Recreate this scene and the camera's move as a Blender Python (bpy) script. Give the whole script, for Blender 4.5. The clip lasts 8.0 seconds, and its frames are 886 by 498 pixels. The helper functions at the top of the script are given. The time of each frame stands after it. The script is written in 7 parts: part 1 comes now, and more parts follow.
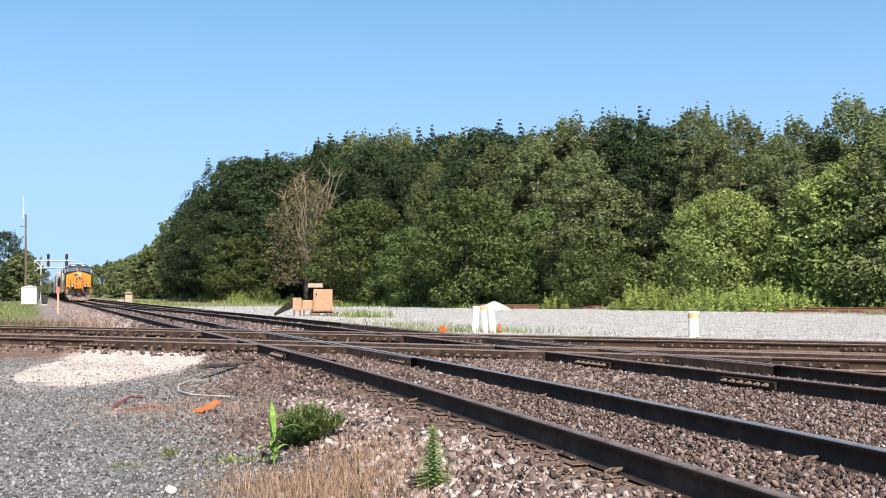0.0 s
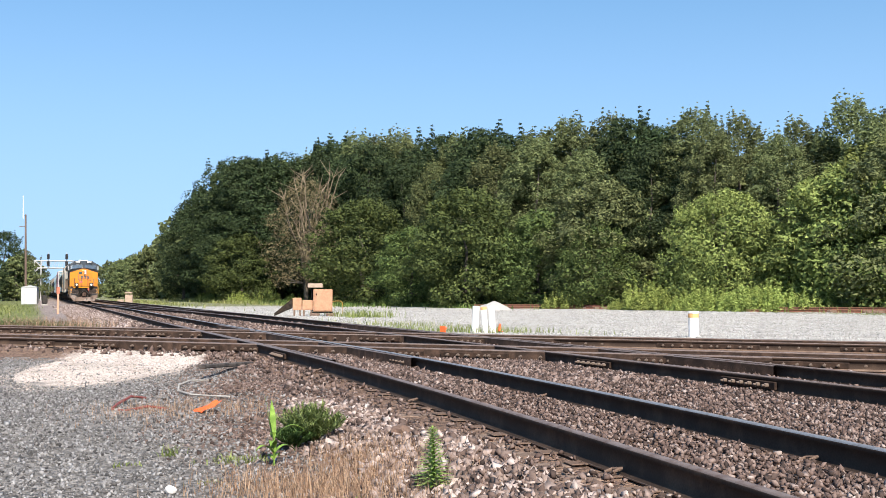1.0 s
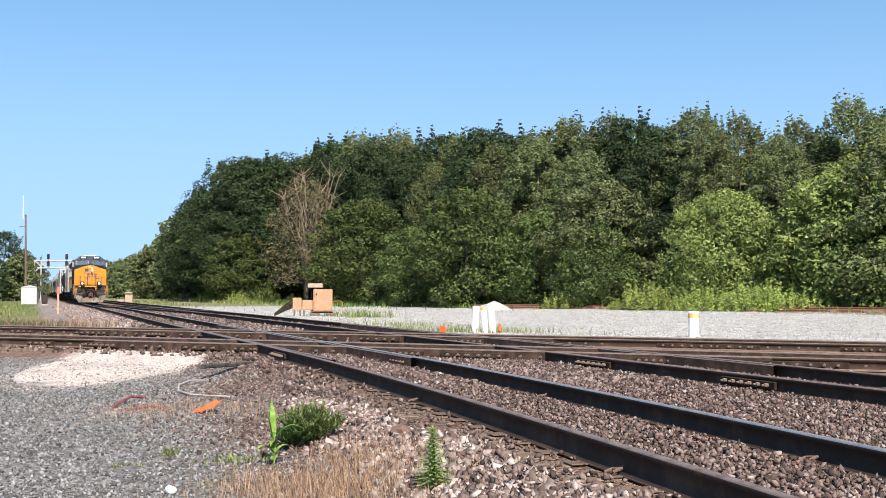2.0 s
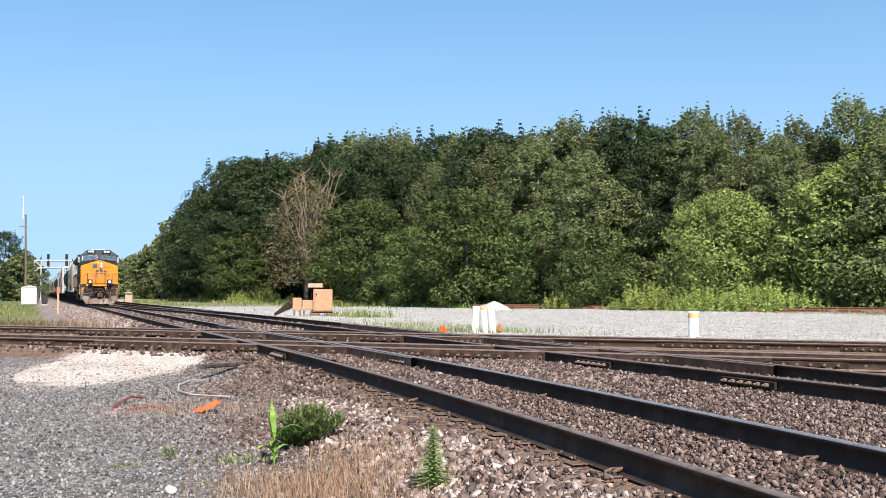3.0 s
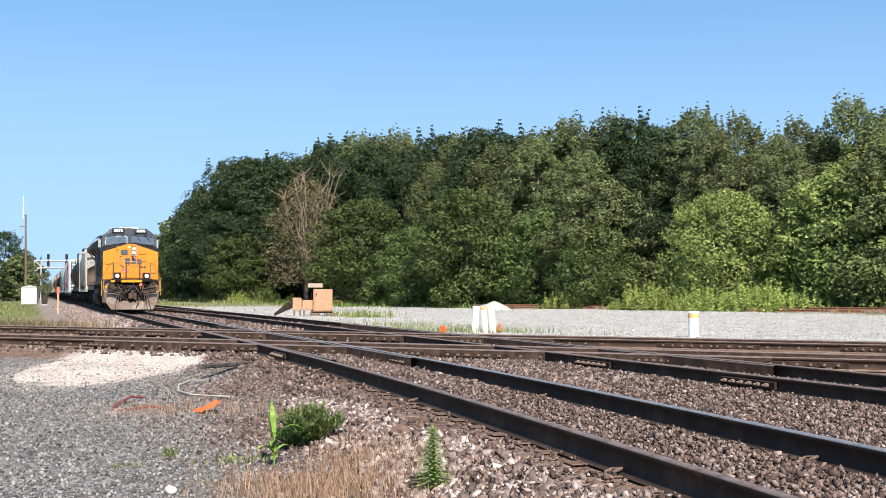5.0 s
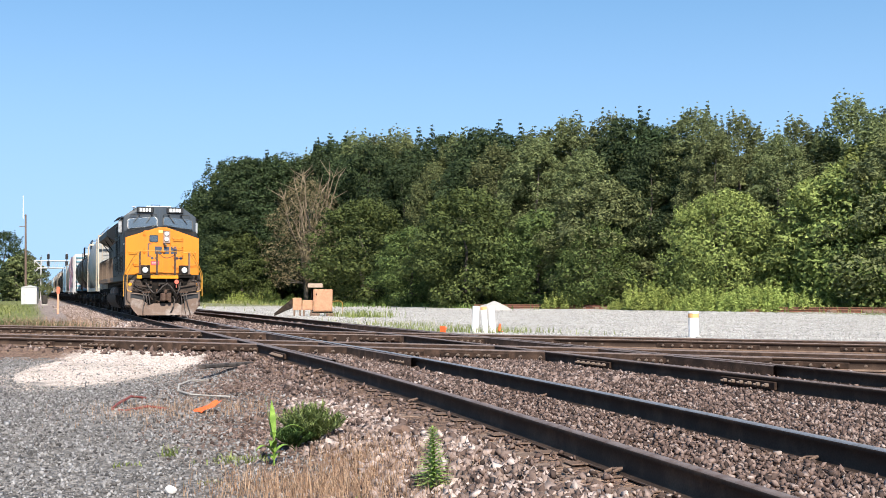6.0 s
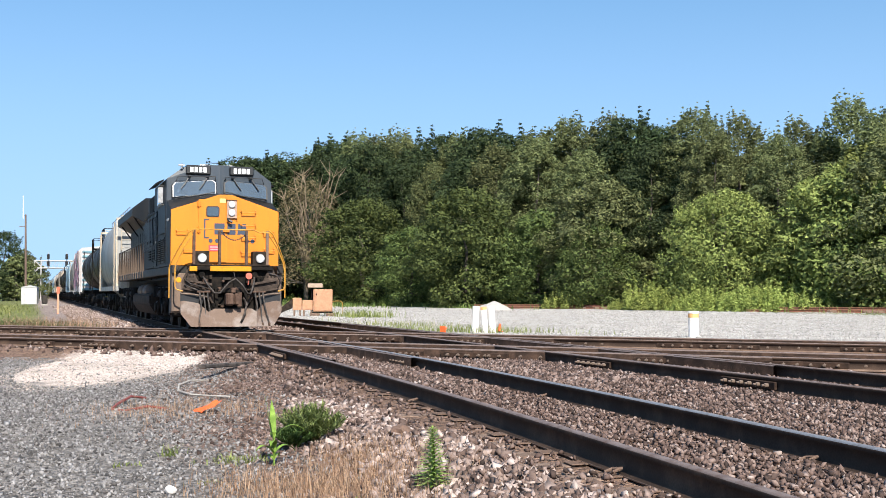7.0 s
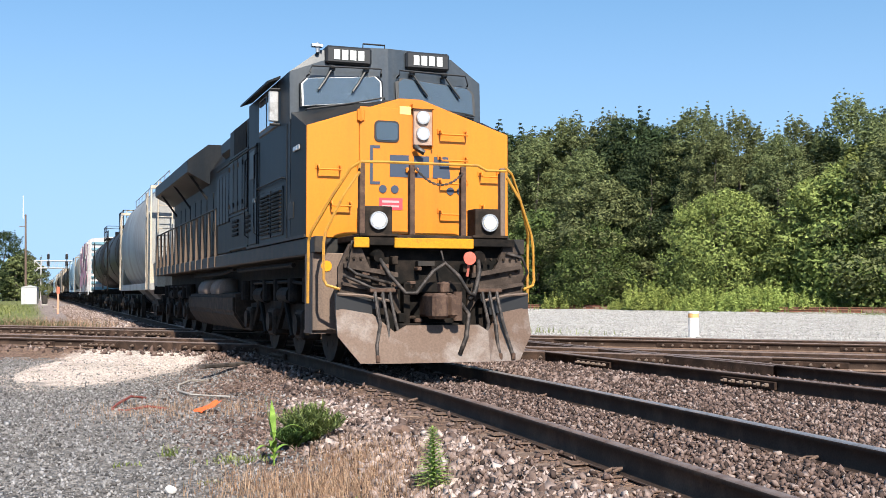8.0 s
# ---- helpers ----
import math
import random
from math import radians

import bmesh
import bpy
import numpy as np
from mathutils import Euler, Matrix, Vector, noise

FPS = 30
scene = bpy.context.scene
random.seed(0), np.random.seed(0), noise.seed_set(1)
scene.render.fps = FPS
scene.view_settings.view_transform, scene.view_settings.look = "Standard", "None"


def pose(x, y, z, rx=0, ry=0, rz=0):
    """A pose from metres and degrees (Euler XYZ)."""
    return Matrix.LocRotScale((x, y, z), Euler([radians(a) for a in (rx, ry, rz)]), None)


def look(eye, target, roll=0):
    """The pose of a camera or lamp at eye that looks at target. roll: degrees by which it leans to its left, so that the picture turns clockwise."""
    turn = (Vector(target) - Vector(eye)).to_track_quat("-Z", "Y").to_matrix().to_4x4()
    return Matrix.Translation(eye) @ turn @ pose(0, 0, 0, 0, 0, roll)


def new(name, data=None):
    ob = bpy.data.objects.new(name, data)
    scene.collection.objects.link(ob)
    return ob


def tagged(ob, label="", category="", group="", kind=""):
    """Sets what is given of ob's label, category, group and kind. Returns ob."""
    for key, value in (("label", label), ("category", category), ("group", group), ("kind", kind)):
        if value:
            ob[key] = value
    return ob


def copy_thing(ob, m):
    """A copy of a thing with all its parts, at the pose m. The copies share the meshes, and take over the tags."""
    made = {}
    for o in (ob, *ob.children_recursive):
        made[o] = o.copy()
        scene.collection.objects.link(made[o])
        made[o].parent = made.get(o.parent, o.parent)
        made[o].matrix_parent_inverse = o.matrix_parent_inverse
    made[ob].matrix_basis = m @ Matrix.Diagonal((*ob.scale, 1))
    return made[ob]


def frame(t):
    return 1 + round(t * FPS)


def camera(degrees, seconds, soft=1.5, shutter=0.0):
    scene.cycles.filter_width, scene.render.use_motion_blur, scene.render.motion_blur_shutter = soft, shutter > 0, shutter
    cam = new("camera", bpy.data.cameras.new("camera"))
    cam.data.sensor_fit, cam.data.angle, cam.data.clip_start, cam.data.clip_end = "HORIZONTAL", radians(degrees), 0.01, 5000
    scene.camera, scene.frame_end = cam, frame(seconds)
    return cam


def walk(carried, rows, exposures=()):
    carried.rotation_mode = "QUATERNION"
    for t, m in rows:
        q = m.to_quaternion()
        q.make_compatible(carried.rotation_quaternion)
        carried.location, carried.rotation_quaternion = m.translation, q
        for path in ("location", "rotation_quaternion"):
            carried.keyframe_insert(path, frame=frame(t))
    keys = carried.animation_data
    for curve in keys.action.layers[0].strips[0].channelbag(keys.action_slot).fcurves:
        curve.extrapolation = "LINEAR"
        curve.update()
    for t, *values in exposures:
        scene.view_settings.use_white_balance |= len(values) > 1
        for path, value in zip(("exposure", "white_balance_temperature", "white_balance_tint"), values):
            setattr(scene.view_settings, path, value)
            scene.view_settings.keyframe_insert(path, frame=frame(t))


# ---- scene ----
# ---- camera, sky, sun ----
EYE = (0.0, 0.0, 0.981)
cam = camera(42.91, 8.0, soft=0.75)
CAM = look(EYE, (EYE[0] + 0.34192, EYE[1] + 0.93892, EYE[2] + 0.03913))
walk(cam, [(0.0, CAM), (8.0, CAM)])

SUN_EL, SUN_AZ = 41.0, 183.0  # degrees; azimuth clockwise from +Y
world = bpy.data.worlds.new("sky")
scene.world = world
world.use_nodes = True
wn = world.node_tree
sky = wn.nodes.new("ShaderNodeTexSky")
sky.sky_type = "NISHITA"
sky.sun_disc = False
sky.sun_elevation = radians(SUN_EL)
sky.sun_rotation = radians(SUN_AZ)
sky.air_density, sky.dust_density, sky.ozone_density = 1.0, 0.2, 1.5
wn.nodes["Background"].inputs[1].default_value = 0.136
# the sky is read a little above the true direction, which keeps the haze band thin
geo = wn.nodes.new("ShaderNodeTexCoord")
lift = wn.nodes.new("ShaderNodeVectorMath")
lift.operation = "ADD"
lift.inputs[1].default_value = (0, 0, 0.3)
norm = wn.nodes.new("ShaderNodeVectorMath")
norm.operation = "NORMALIZE"
wn.links.new(geo.outputs["Generated"], lift.inputs[0])
wn.links.new(lift.outputs[0], norm.inputs[0])
wn.links.new(norm.outputs[0], sky.inputs[0])
tint = wn.nodes.new("ShaderNodeHueSaturation")
tint.inputs["Saturation"].default_value = 1.14
tint.inputs["Hue"].default_value = 0.49
wn.links.new(sky.outputs[0], tint.inputs["Color"])
# pale summer haze that thickens evenly towards the horizon all round
axis = wn.nodes.new("ShaderNodeSeparateXYZ")
wn.links.new(geo.outputs["Generated"], axis.inputs[0])
thick = wn.nodes.new("ShaderNodeMapRange")
thick.interpolation_type = "SMOOTHSTEP"
thick.inputs[1].default_value, thick.inputs[2].default_value = -0.05, 0.34
thick.inputs[3].default_value, thick.inputs[4].default_value = 0.95, 0.0
wn.links.new(axis.outputs[2], thick.inputs[0])
haze = wn.nodes.new("ShaderNodeMix")
haze.data_type = "RGBA"
haze.inputs[7].default_value = (1.95, 2.95, 4.25, 1)
wn.links.new(thick.outputs[0], haze.inputs[0])
wn.links.new(tint.outputs[0], haze.inputs[6])
wn.links.new(haze.outputs[2], wn.nodes["Background"].inputs[0])
sun_data = bpy.data.lights.new("sun", "SUN")
sun_data.energy, sun_data.angle, sun_data.color = 5.0, radians(0.53), (1.0, 0.93, 0.82)
sun = new("sun", sun_data)
sun_dir = Vector((math.sin(radians(SUN_AZ)) * math.cos(radians(SUN_EL)), math.cos(radians(SUN_AZ)) * math.cos(radians(SUN_EL)), math.sin(radians(SUN_EL))))
sun.matrix_world = look(sun_dir * 100, (0, 0, 0))
scene.view_settings.exposure = 0.95


# ---- small tools ----
def obj_from(name, bm, mat, parent=None, smooth=False):
    me = bpy.data.meshes.new(name)
    bm.to_mesh(me)
    bm.free()
    if smooth:
        me.polygons.foreach_set("use_smooth", [True] * len(me.polygons))
    for m in (mat if isinstance(mat, (list, tuple)) else [mat]):
        me.materials.append(m)
    ob = new(name, me)
    if parent is not None:
        ob.parent = parent
    return ob


def part(name, bm, mat, parent, label="", smooth=False):
    ob = obj_from(name, bm, mat, parent, smooth)
    return tagged(ob, label) if label else ob


def thing(name, m, label, category, group="", kind=""):
    ob = new(name)
    ob.empty_display_size = 0.2
    ob.matrix_world = m
    return tagged(ob, label, category, group, kind)


def mesh_np(name, verts, faces, mat, smooth=False, mat_index=None):
    """One mesh object from numpy arrays; faces (n, 3) or (n, 4)."""
    me = bpy.data.meshes.new(name)
    n, k = faces.shape
    me.vertices.add(len(verts))
    me.vertices.foreach_set("co", np.asarray(verts, dtype=np.float32).ravel())
    me.loops.add(n * k)
    me.loops.foreach_set("vertex_index", np.asarray(faces, dtype=np.int32).ravel())
    me.polygons.add(n)
    me.polygons.foreach_set("loop_start", np.arange(0, n * k, k, dtype=np.int32))
    if smooth:
        me.polygons.foreach_set("use_smooth", np.ones(n, dtype=bool))
    for m in (mat if isinstance(mat, (list, tuple)) else [mat]):
        me.materials.append(m)
    if mat_index is not None:
        me.polygons.foreach_set("material_index", np.asarray(mat_index, dtype=np.int32))
    me.update(calc_edges=True)
    me.validate()
    return new(name, me)


def box(bm, x0, x1, y0, y1, z0, z1, bevel=0.0, m=None):
    r = bmesh.ops.create_cube(bm, size=1.0)
    bmesh.ops.scale(bm, vec=(x1 - x0, y1 - y0, z1 - z0), verts=r["verts"])
    bmesh.ops.translate(bm, vec=((x0 + x1) / 2, (y0 + y1) / 2, (z0 + z1) / 2), verts=r["verts"])
    vs = r["verts"]
    if bevel:
        es = list({e for v in vs for e in v.link_edges})
        out = bmesh.ops.bevel(bm, geom=es, offset=bevel, segments=1, affect="EDGES")
        vs = list({v for f in out["faces"] for v in f.verts} | {v for v in vs if v.is_valid})
    if m is not None:
        bmesh.ops.transform(bm, matrix=m, verts=vs)
    return bm


def rod(bm, a, b, r, seg=8, r2=None, caps=True):
    a, b = Vector(a), Vector(b)
    d = b - a
    m = Matrix.Translation((a + b) / 2) @ d.to_track_quat("Z", "Y").to_matrix().to_4x4()
    bmesh.ops.create_cone(bm, cap_ends=caps, segments=seg, radius1=r, radius2=r if r2 is None else r2, depth=d.length, matrix=m)
    return bm


def tube(bm, pts, r, seg=6):
    """A bent round bar through the points."""
    pts = [Vector(p) for p in pts]
    rings = []
    for i, p in enumerate(pts):
        d = (pts[min(i + 1, len(pts) - 1)] - pts[max(i - 1, 0)]).normalized()
        q = d.to_track_quat("Z", "Y")
        rings.append([bm.verts.new(p + q @ Vector((r * math.cos(6.28319 * k / seg), r * math.sin(6.28319 * k / seg), 0))) for k in range(seg)])
    for a, b in zip(rings, rings[1:]):
        for k in range(seg):
            bm.faces.new((a[k], a[(k + 1) % seg], b[(k + 1) % seg], b[k]))
    bm.faces.new(rings[0][::-1])
    bm.faces.new(rings[-1])
    return bm


def prism(bm, outline, y0, y1, axis="y"):
    """Extrude an outline of (x, z) from y0 to y1 (axis y) or of (y, z) along x."""
    def P(u, v, w):
        return (u, w, v) if axis == "y" else (w, u, v)
    a = [bm.verts.new(P(u, v, y0)) for u, v in outline]
    b = [bm.verts.new(P(u, v, y1)) for u, v in outline]
    n = len(a)
    for i in range(n):
        bm.faces.new((a[i], a[(i + 1) % n], b[(i + 1) % n], b[i]))
    bm.faces.new(a)
    bm.faces.new(b[::-1])
    bmesh.ops.recalc_face_normals(bm, faces=bm.faces)
    return bm


def loft(bm, rings, closed=True, caps=True):
    rows = [[bm.verts.new(p) for p in ring] for ring in rings]
    n = len(rows[0])
    for a, b in zip(rows, rows[1:]):
        for k in range(n if closed else n - 1):
            bm.faces.new((a[k], a[(k + 1) % n], b[(k + 1) % n], b[k]))
    if caps and closed:
        bm.faces.new(rows[0][::-1])
        bm.faces.new(rows[-1])
    bmesh.ops.recalc_face_normals(bm, faces=bm.faces)
    return bm


def B():
    return bmesh.new()


# ---- materials ----
def mat_base(name, rough=0.7, metal=0.0, spec=0.5):
    m = bpy.data.materials.new(name)
    m.use_nodes = True
    nt = m.node_tree
    b = nt.nodes["Principled BSDF"]
    b.inputs["Roughness"].default_value = rough
    b.inputs["Metallic"].default_value = metal
    b.inputs["Specular IOR Level"].default_value = spec
    return m, nt, b


def N(nt, kind, **kw):
    n = nt.nodes.new(kind)
    for k, v in kw.items():
        n.inputs[k].default_value = v
    return n


def ramp(nt, src, stops):
    r = nt.nodes.new("ShaderNodeValToRGB")
    e = r.color_ramp.elements
    while len(e) < len(stops):
        e.new(0.5)
    for q, (p, c) in zip(e, stops):
        q.position = p
        q.color = (*c, 1) if len(c) == 3 else c
    nt.links.new(src, r.inputs[0])
    return r.outputs[0]


def coords(nt, scale=1.0, local=True):
    if local:
        tc = nt.nodes.new("ShaderNodeTexCoord").outputs["Object"]
    else:
        tc = nt.nodes.new("ShaderNodeNewGeometry").outputs["Position"]
    return tc


def noise_tex(nt, vec, scale, detail=4.0, rough=0.6):
    n = nt.nodes.new("ShaderNodeTexNoise")
    n.inputs["Scale"].default_value = scale
    n.inputs["Detail"].default_value = detail
    n.inputs["Roughness"].default_value = rough
    nt.links.new(vec, n.inputs["Vector"])
    return n.outputs["Fac"]


def mix(nt, fac, a, b, mode="MIX"):
    n = nt.nodes.new("ShaderNodeMix")
    n.data_type, n.blend_type = "RGBA", mode
    for sock, v in ((n.inputs[0], fac), (n.inputs[6], a), (n.inputs[7], b)):
        if isinstance(v, (int, float)):
            sock.default_value = v
        elif isinstance(v, tuple):
            sock.default_value = (*v, 1)
        else:
            nt.links.new(v, sock)
    return n.outputs[2]


def bump(nt, b, height, strength=0.3, dist=0.01):
    n = nt.nodes.new("ShaderNodeBump")
    n.inputs["Strength"].default_value = strength
    n.inputs["Distance"].default_value = dist
    nt.links.new(height, n.inputs["Height"])
    nt.links.new(n.outputs[0], b.inputs["Normal"])


def worn(name, c, c2, rough=0.6, metal=0.0, scale=6.0, amount=0.5, fine=60.0, bumpy=0.15, streak=False, spec=0.25, grain=0.8):
    """Paint or metal c with worn or dirty patches c2, grain and relief."""
    m, nt, b = mat_base(name, rough, metal, spec)
    v = coords(nt)
    if streak:
        mp = N(nt, "ShaderNodeMapping")
        mp.inputs["Scale"].default_value = (1, 1, 0.12)
        nt.links.new(v, mp.inputs[0])
        v2 = mp.outputs[0]
    else:
        v2 = v
    n1 = noise_tex(nt, v2, scale, 6.0, 0.65)
    f1 = ramp(nt, n1, [(0.62 - amount * 0.4, (0, 0, 0)), (0.78 - amount * 0.3, (1, 1, 1))])
    n2 = noise_tex(nt, v, fine, 3.0)
    f2 = ramp(nt, n2, [(0.3, (0.72, 0.72, 0.72)), (0.7, (1.12, 1.12, 1.12))])
    col = mix(nt, f1, c, c2)
    col = mix(nt, grain, col, f2, "MULTIPLY")
    nt.links.new(col, b.inputs["Base Color"])
    bump(nt, b, n2, bumpy, 0.006)
    return m


def per_island(name, stops, rough=0.85, spec=0.3, fine=40.0, translucent=0.0, by_object=0.0):
    """Colour by the random number of each loose piece, with grain on top."""
    m, nt, b = mat_base(name, rough, 0.0, spec)
    g = nt.nodes.new("ShaderNodeNewGeometry")
    col = ramp(nt, g.outputs["Random Per Island"], stops)
    if by_object:
        oi = nt.nodes.new("ShaderNodeObjectInfo")
        hs = nt.nodes.new("ShaderNodeHueSaturation")
        mr = N(nt, "ShaderNodeMapRange")
        mr.inputs[3].default_value, mr.inputs[4].default_value = 1 - by_object, 1 + by_object
        nt.links.new(oi.outputs["Random"], mr.inputs[0])
        nt.links.new(mr.outputs[0], hs.inputs["Value"])
        mr2 = N(nt, "ShaderNodeMapRange")
        mr2.inputs[3].default_value, mr2.inputs[4].default_value = 0.5 - by_object * 0.06, 0.5 + by_object * 0.04
        nt.links.new(oi.outputs["Random"], mr2.inputs[0])
        nt.links.new(mr2.outputs[0], hs.inputs["Hue"])
        nt.links.new(col, hs.inputs["Color"])
        col = hs.outputs[0]
    if fine:
        n2 = noise_tex(nt, coords(nt), fine, 3.0)
        f2 = ramp(nt, n2, [(0.3, (0.75, 0.75, 0.75)), (0.7, (1.1, 1.1, 1.1))])
        col = mix(nt, 0.7, col, f2, "MULTIPLY")
    nt.links.new(col, b.inputs["Base Color"])
    if translucent:
        tr = nt.nodes.new("ShaderNodeBsdfTranslucent")
        nt.links.new(col, tr.inputs[0])
        ms = nt.nodes.new("ShaderNodeMixShader")
        ms.inputs[0].default_value = translucent
        nt.links.new(b.outputs[0], ms.inputs[1])
        nt.links.new(tr.outputs[0], ms.inputs[2])
        nt.links.new(ms.outputs[0], nt.nodes["Material Output"].inputs[0])
    return m


def plain(name, c, rough=0.5, metal=0.0, spec=0.5):
    m, nt, b = mat_base(name, rough, metal, spec)
    b.inputs["Base Color"].default_value = (*c, 1)
    return m


def glow(name, c, strength):
    m, nt, b = mat_base(name, 0.3)
    b.inputs["Base Color"].default_value = (*c, 1)
    b.inputs["Emission Color"].default_value = (*c, 1)
    b.inputs["Emission Strength"].default_value = strength
    return m


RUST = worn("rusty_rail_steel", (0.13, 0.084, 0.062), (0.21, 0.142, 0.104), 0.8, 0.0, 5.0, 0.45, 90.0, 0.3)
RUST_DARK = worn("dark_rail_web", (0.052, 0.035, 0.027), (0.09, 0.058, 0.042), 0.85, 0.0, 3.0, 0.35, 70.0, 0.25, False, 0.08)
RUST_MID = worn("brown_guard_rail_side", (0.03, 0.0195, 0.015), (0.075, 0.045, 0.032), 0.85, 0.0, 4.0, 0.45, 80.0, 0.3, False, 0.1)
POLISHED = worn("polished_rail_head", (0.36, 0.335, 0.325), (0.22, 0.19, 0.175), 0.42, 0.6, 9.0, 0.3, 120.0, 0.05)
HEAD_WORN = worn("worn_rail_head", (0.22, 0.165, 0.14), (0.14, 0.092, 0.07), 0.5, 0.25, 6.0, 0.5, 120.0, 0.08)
TIE = worn("old_timber", (0.12, 0.08, 0.06), (0.23, 0.16, 0.12), 0.9, 0.0, 8.0, 0.5, 45.0, 0.6)
STEEL_NUT = worn("bolt_steel", (0.12, 0.085, 0.065), (0.2, 0.15, 0.12), 0.6, 0.2, 20.0)
# ---- ground ----
def smooth01(a, b, v):
    t = np.clip((v - a) / (b - a), 0, 1)
    return t * t * (3 - 2 * t)


A_X, B_X, CURVE_Y, CURVE_K = 4.89, 8.95, 21.0, 0.0025


def a_centre(y):
    return A_X - CURVE_K * np.maximum(0.0, CURVE_Y - y) ** 2 + 0.004 * np.maximum(0.0, y - 40.0)


def c_dist(x, y):
    """Signed distances across the two crossing tracks' centre lines."""
    k = 1 / math.sqrt(1 + 1.09 ** 2)
    return (y + 1.09 * x - 27.6) * k, (y + 1.09 * x - 35.3) * k


def ground_z(x, y):
    x, y = np.asarray(x, dtype=float), np.asarray(y, dtype=float)
    d = np.minimum(np.abs(x - a_centre(y)), np.abs(x - B_X))
    c1, c2 = c_dist(x, y)
    reach = smooth01(34, 26, x) * smooth01(-60, -40, x)
    dc = np.minimum(np.abs(c1), np.abs(c2)) + (1 - reach) * 8
    d = np.minimum(d, dc)
    d = np.where((x > A_X) & (x < B_X), np.minimum(d, 1.0), d)
    z = -0.36 + 0.16 * smooth01(2.6, 1.25, d)
    z = z + 0.03 * np.sin(x * 0.9 + 1) * np.sin(y * 0.63) * smooth01(1.6, 3.0, d)
    return z


def grid_axis(pieces):
    out = []
    for a, b, st in pieces:
        out += list(np.arange(a, b, st))
    return np.array(out + [pieces[-1][1]])


gx = grid_axis([(-1500, -300, 150), (-300, -60, 20), (-60, -8, 2.0), (-8, 22, 0.25), (22, 60, 1.5), (60, 300, 15), (300, 2500, 150)])
gy = grid_axis([(-600, -40, 80), (-40, 0, 4), (0, 40, 0.3), (40, 120, 1.0), (120, 400, 10), (400, 3500, 150)])
GX, GY = np.meshgrid(gx, gy)
gv = np.stack([GX, GY, ground_z(GX, GY)], -1).reshape(-1, 3)
nx, ny = len(gx), len(gy)
ii = (np.arange(ny - 1)[:, None] * nx + np.arange(nx - 1)[None, :]).ravel()
gf = np.stack([ii, ii + 1, ii + 1 + nx, ii + nx], -1)


# the spilled sand: centre, heading of its long axis, half its length and width
SAND = (1.75, 22.2, 0.3, 0.954, 5.3, 1.6)


def sand_r(x, y):
    dx, dy = x - SAND[0], y - SAND[1]
    return ((dx * SAND[3] - dy * SAND[2]) / SAND[5]) ** 2 + ((dx * SAND[2] + dy * SAND[3]) / SAND[4]) ** 2


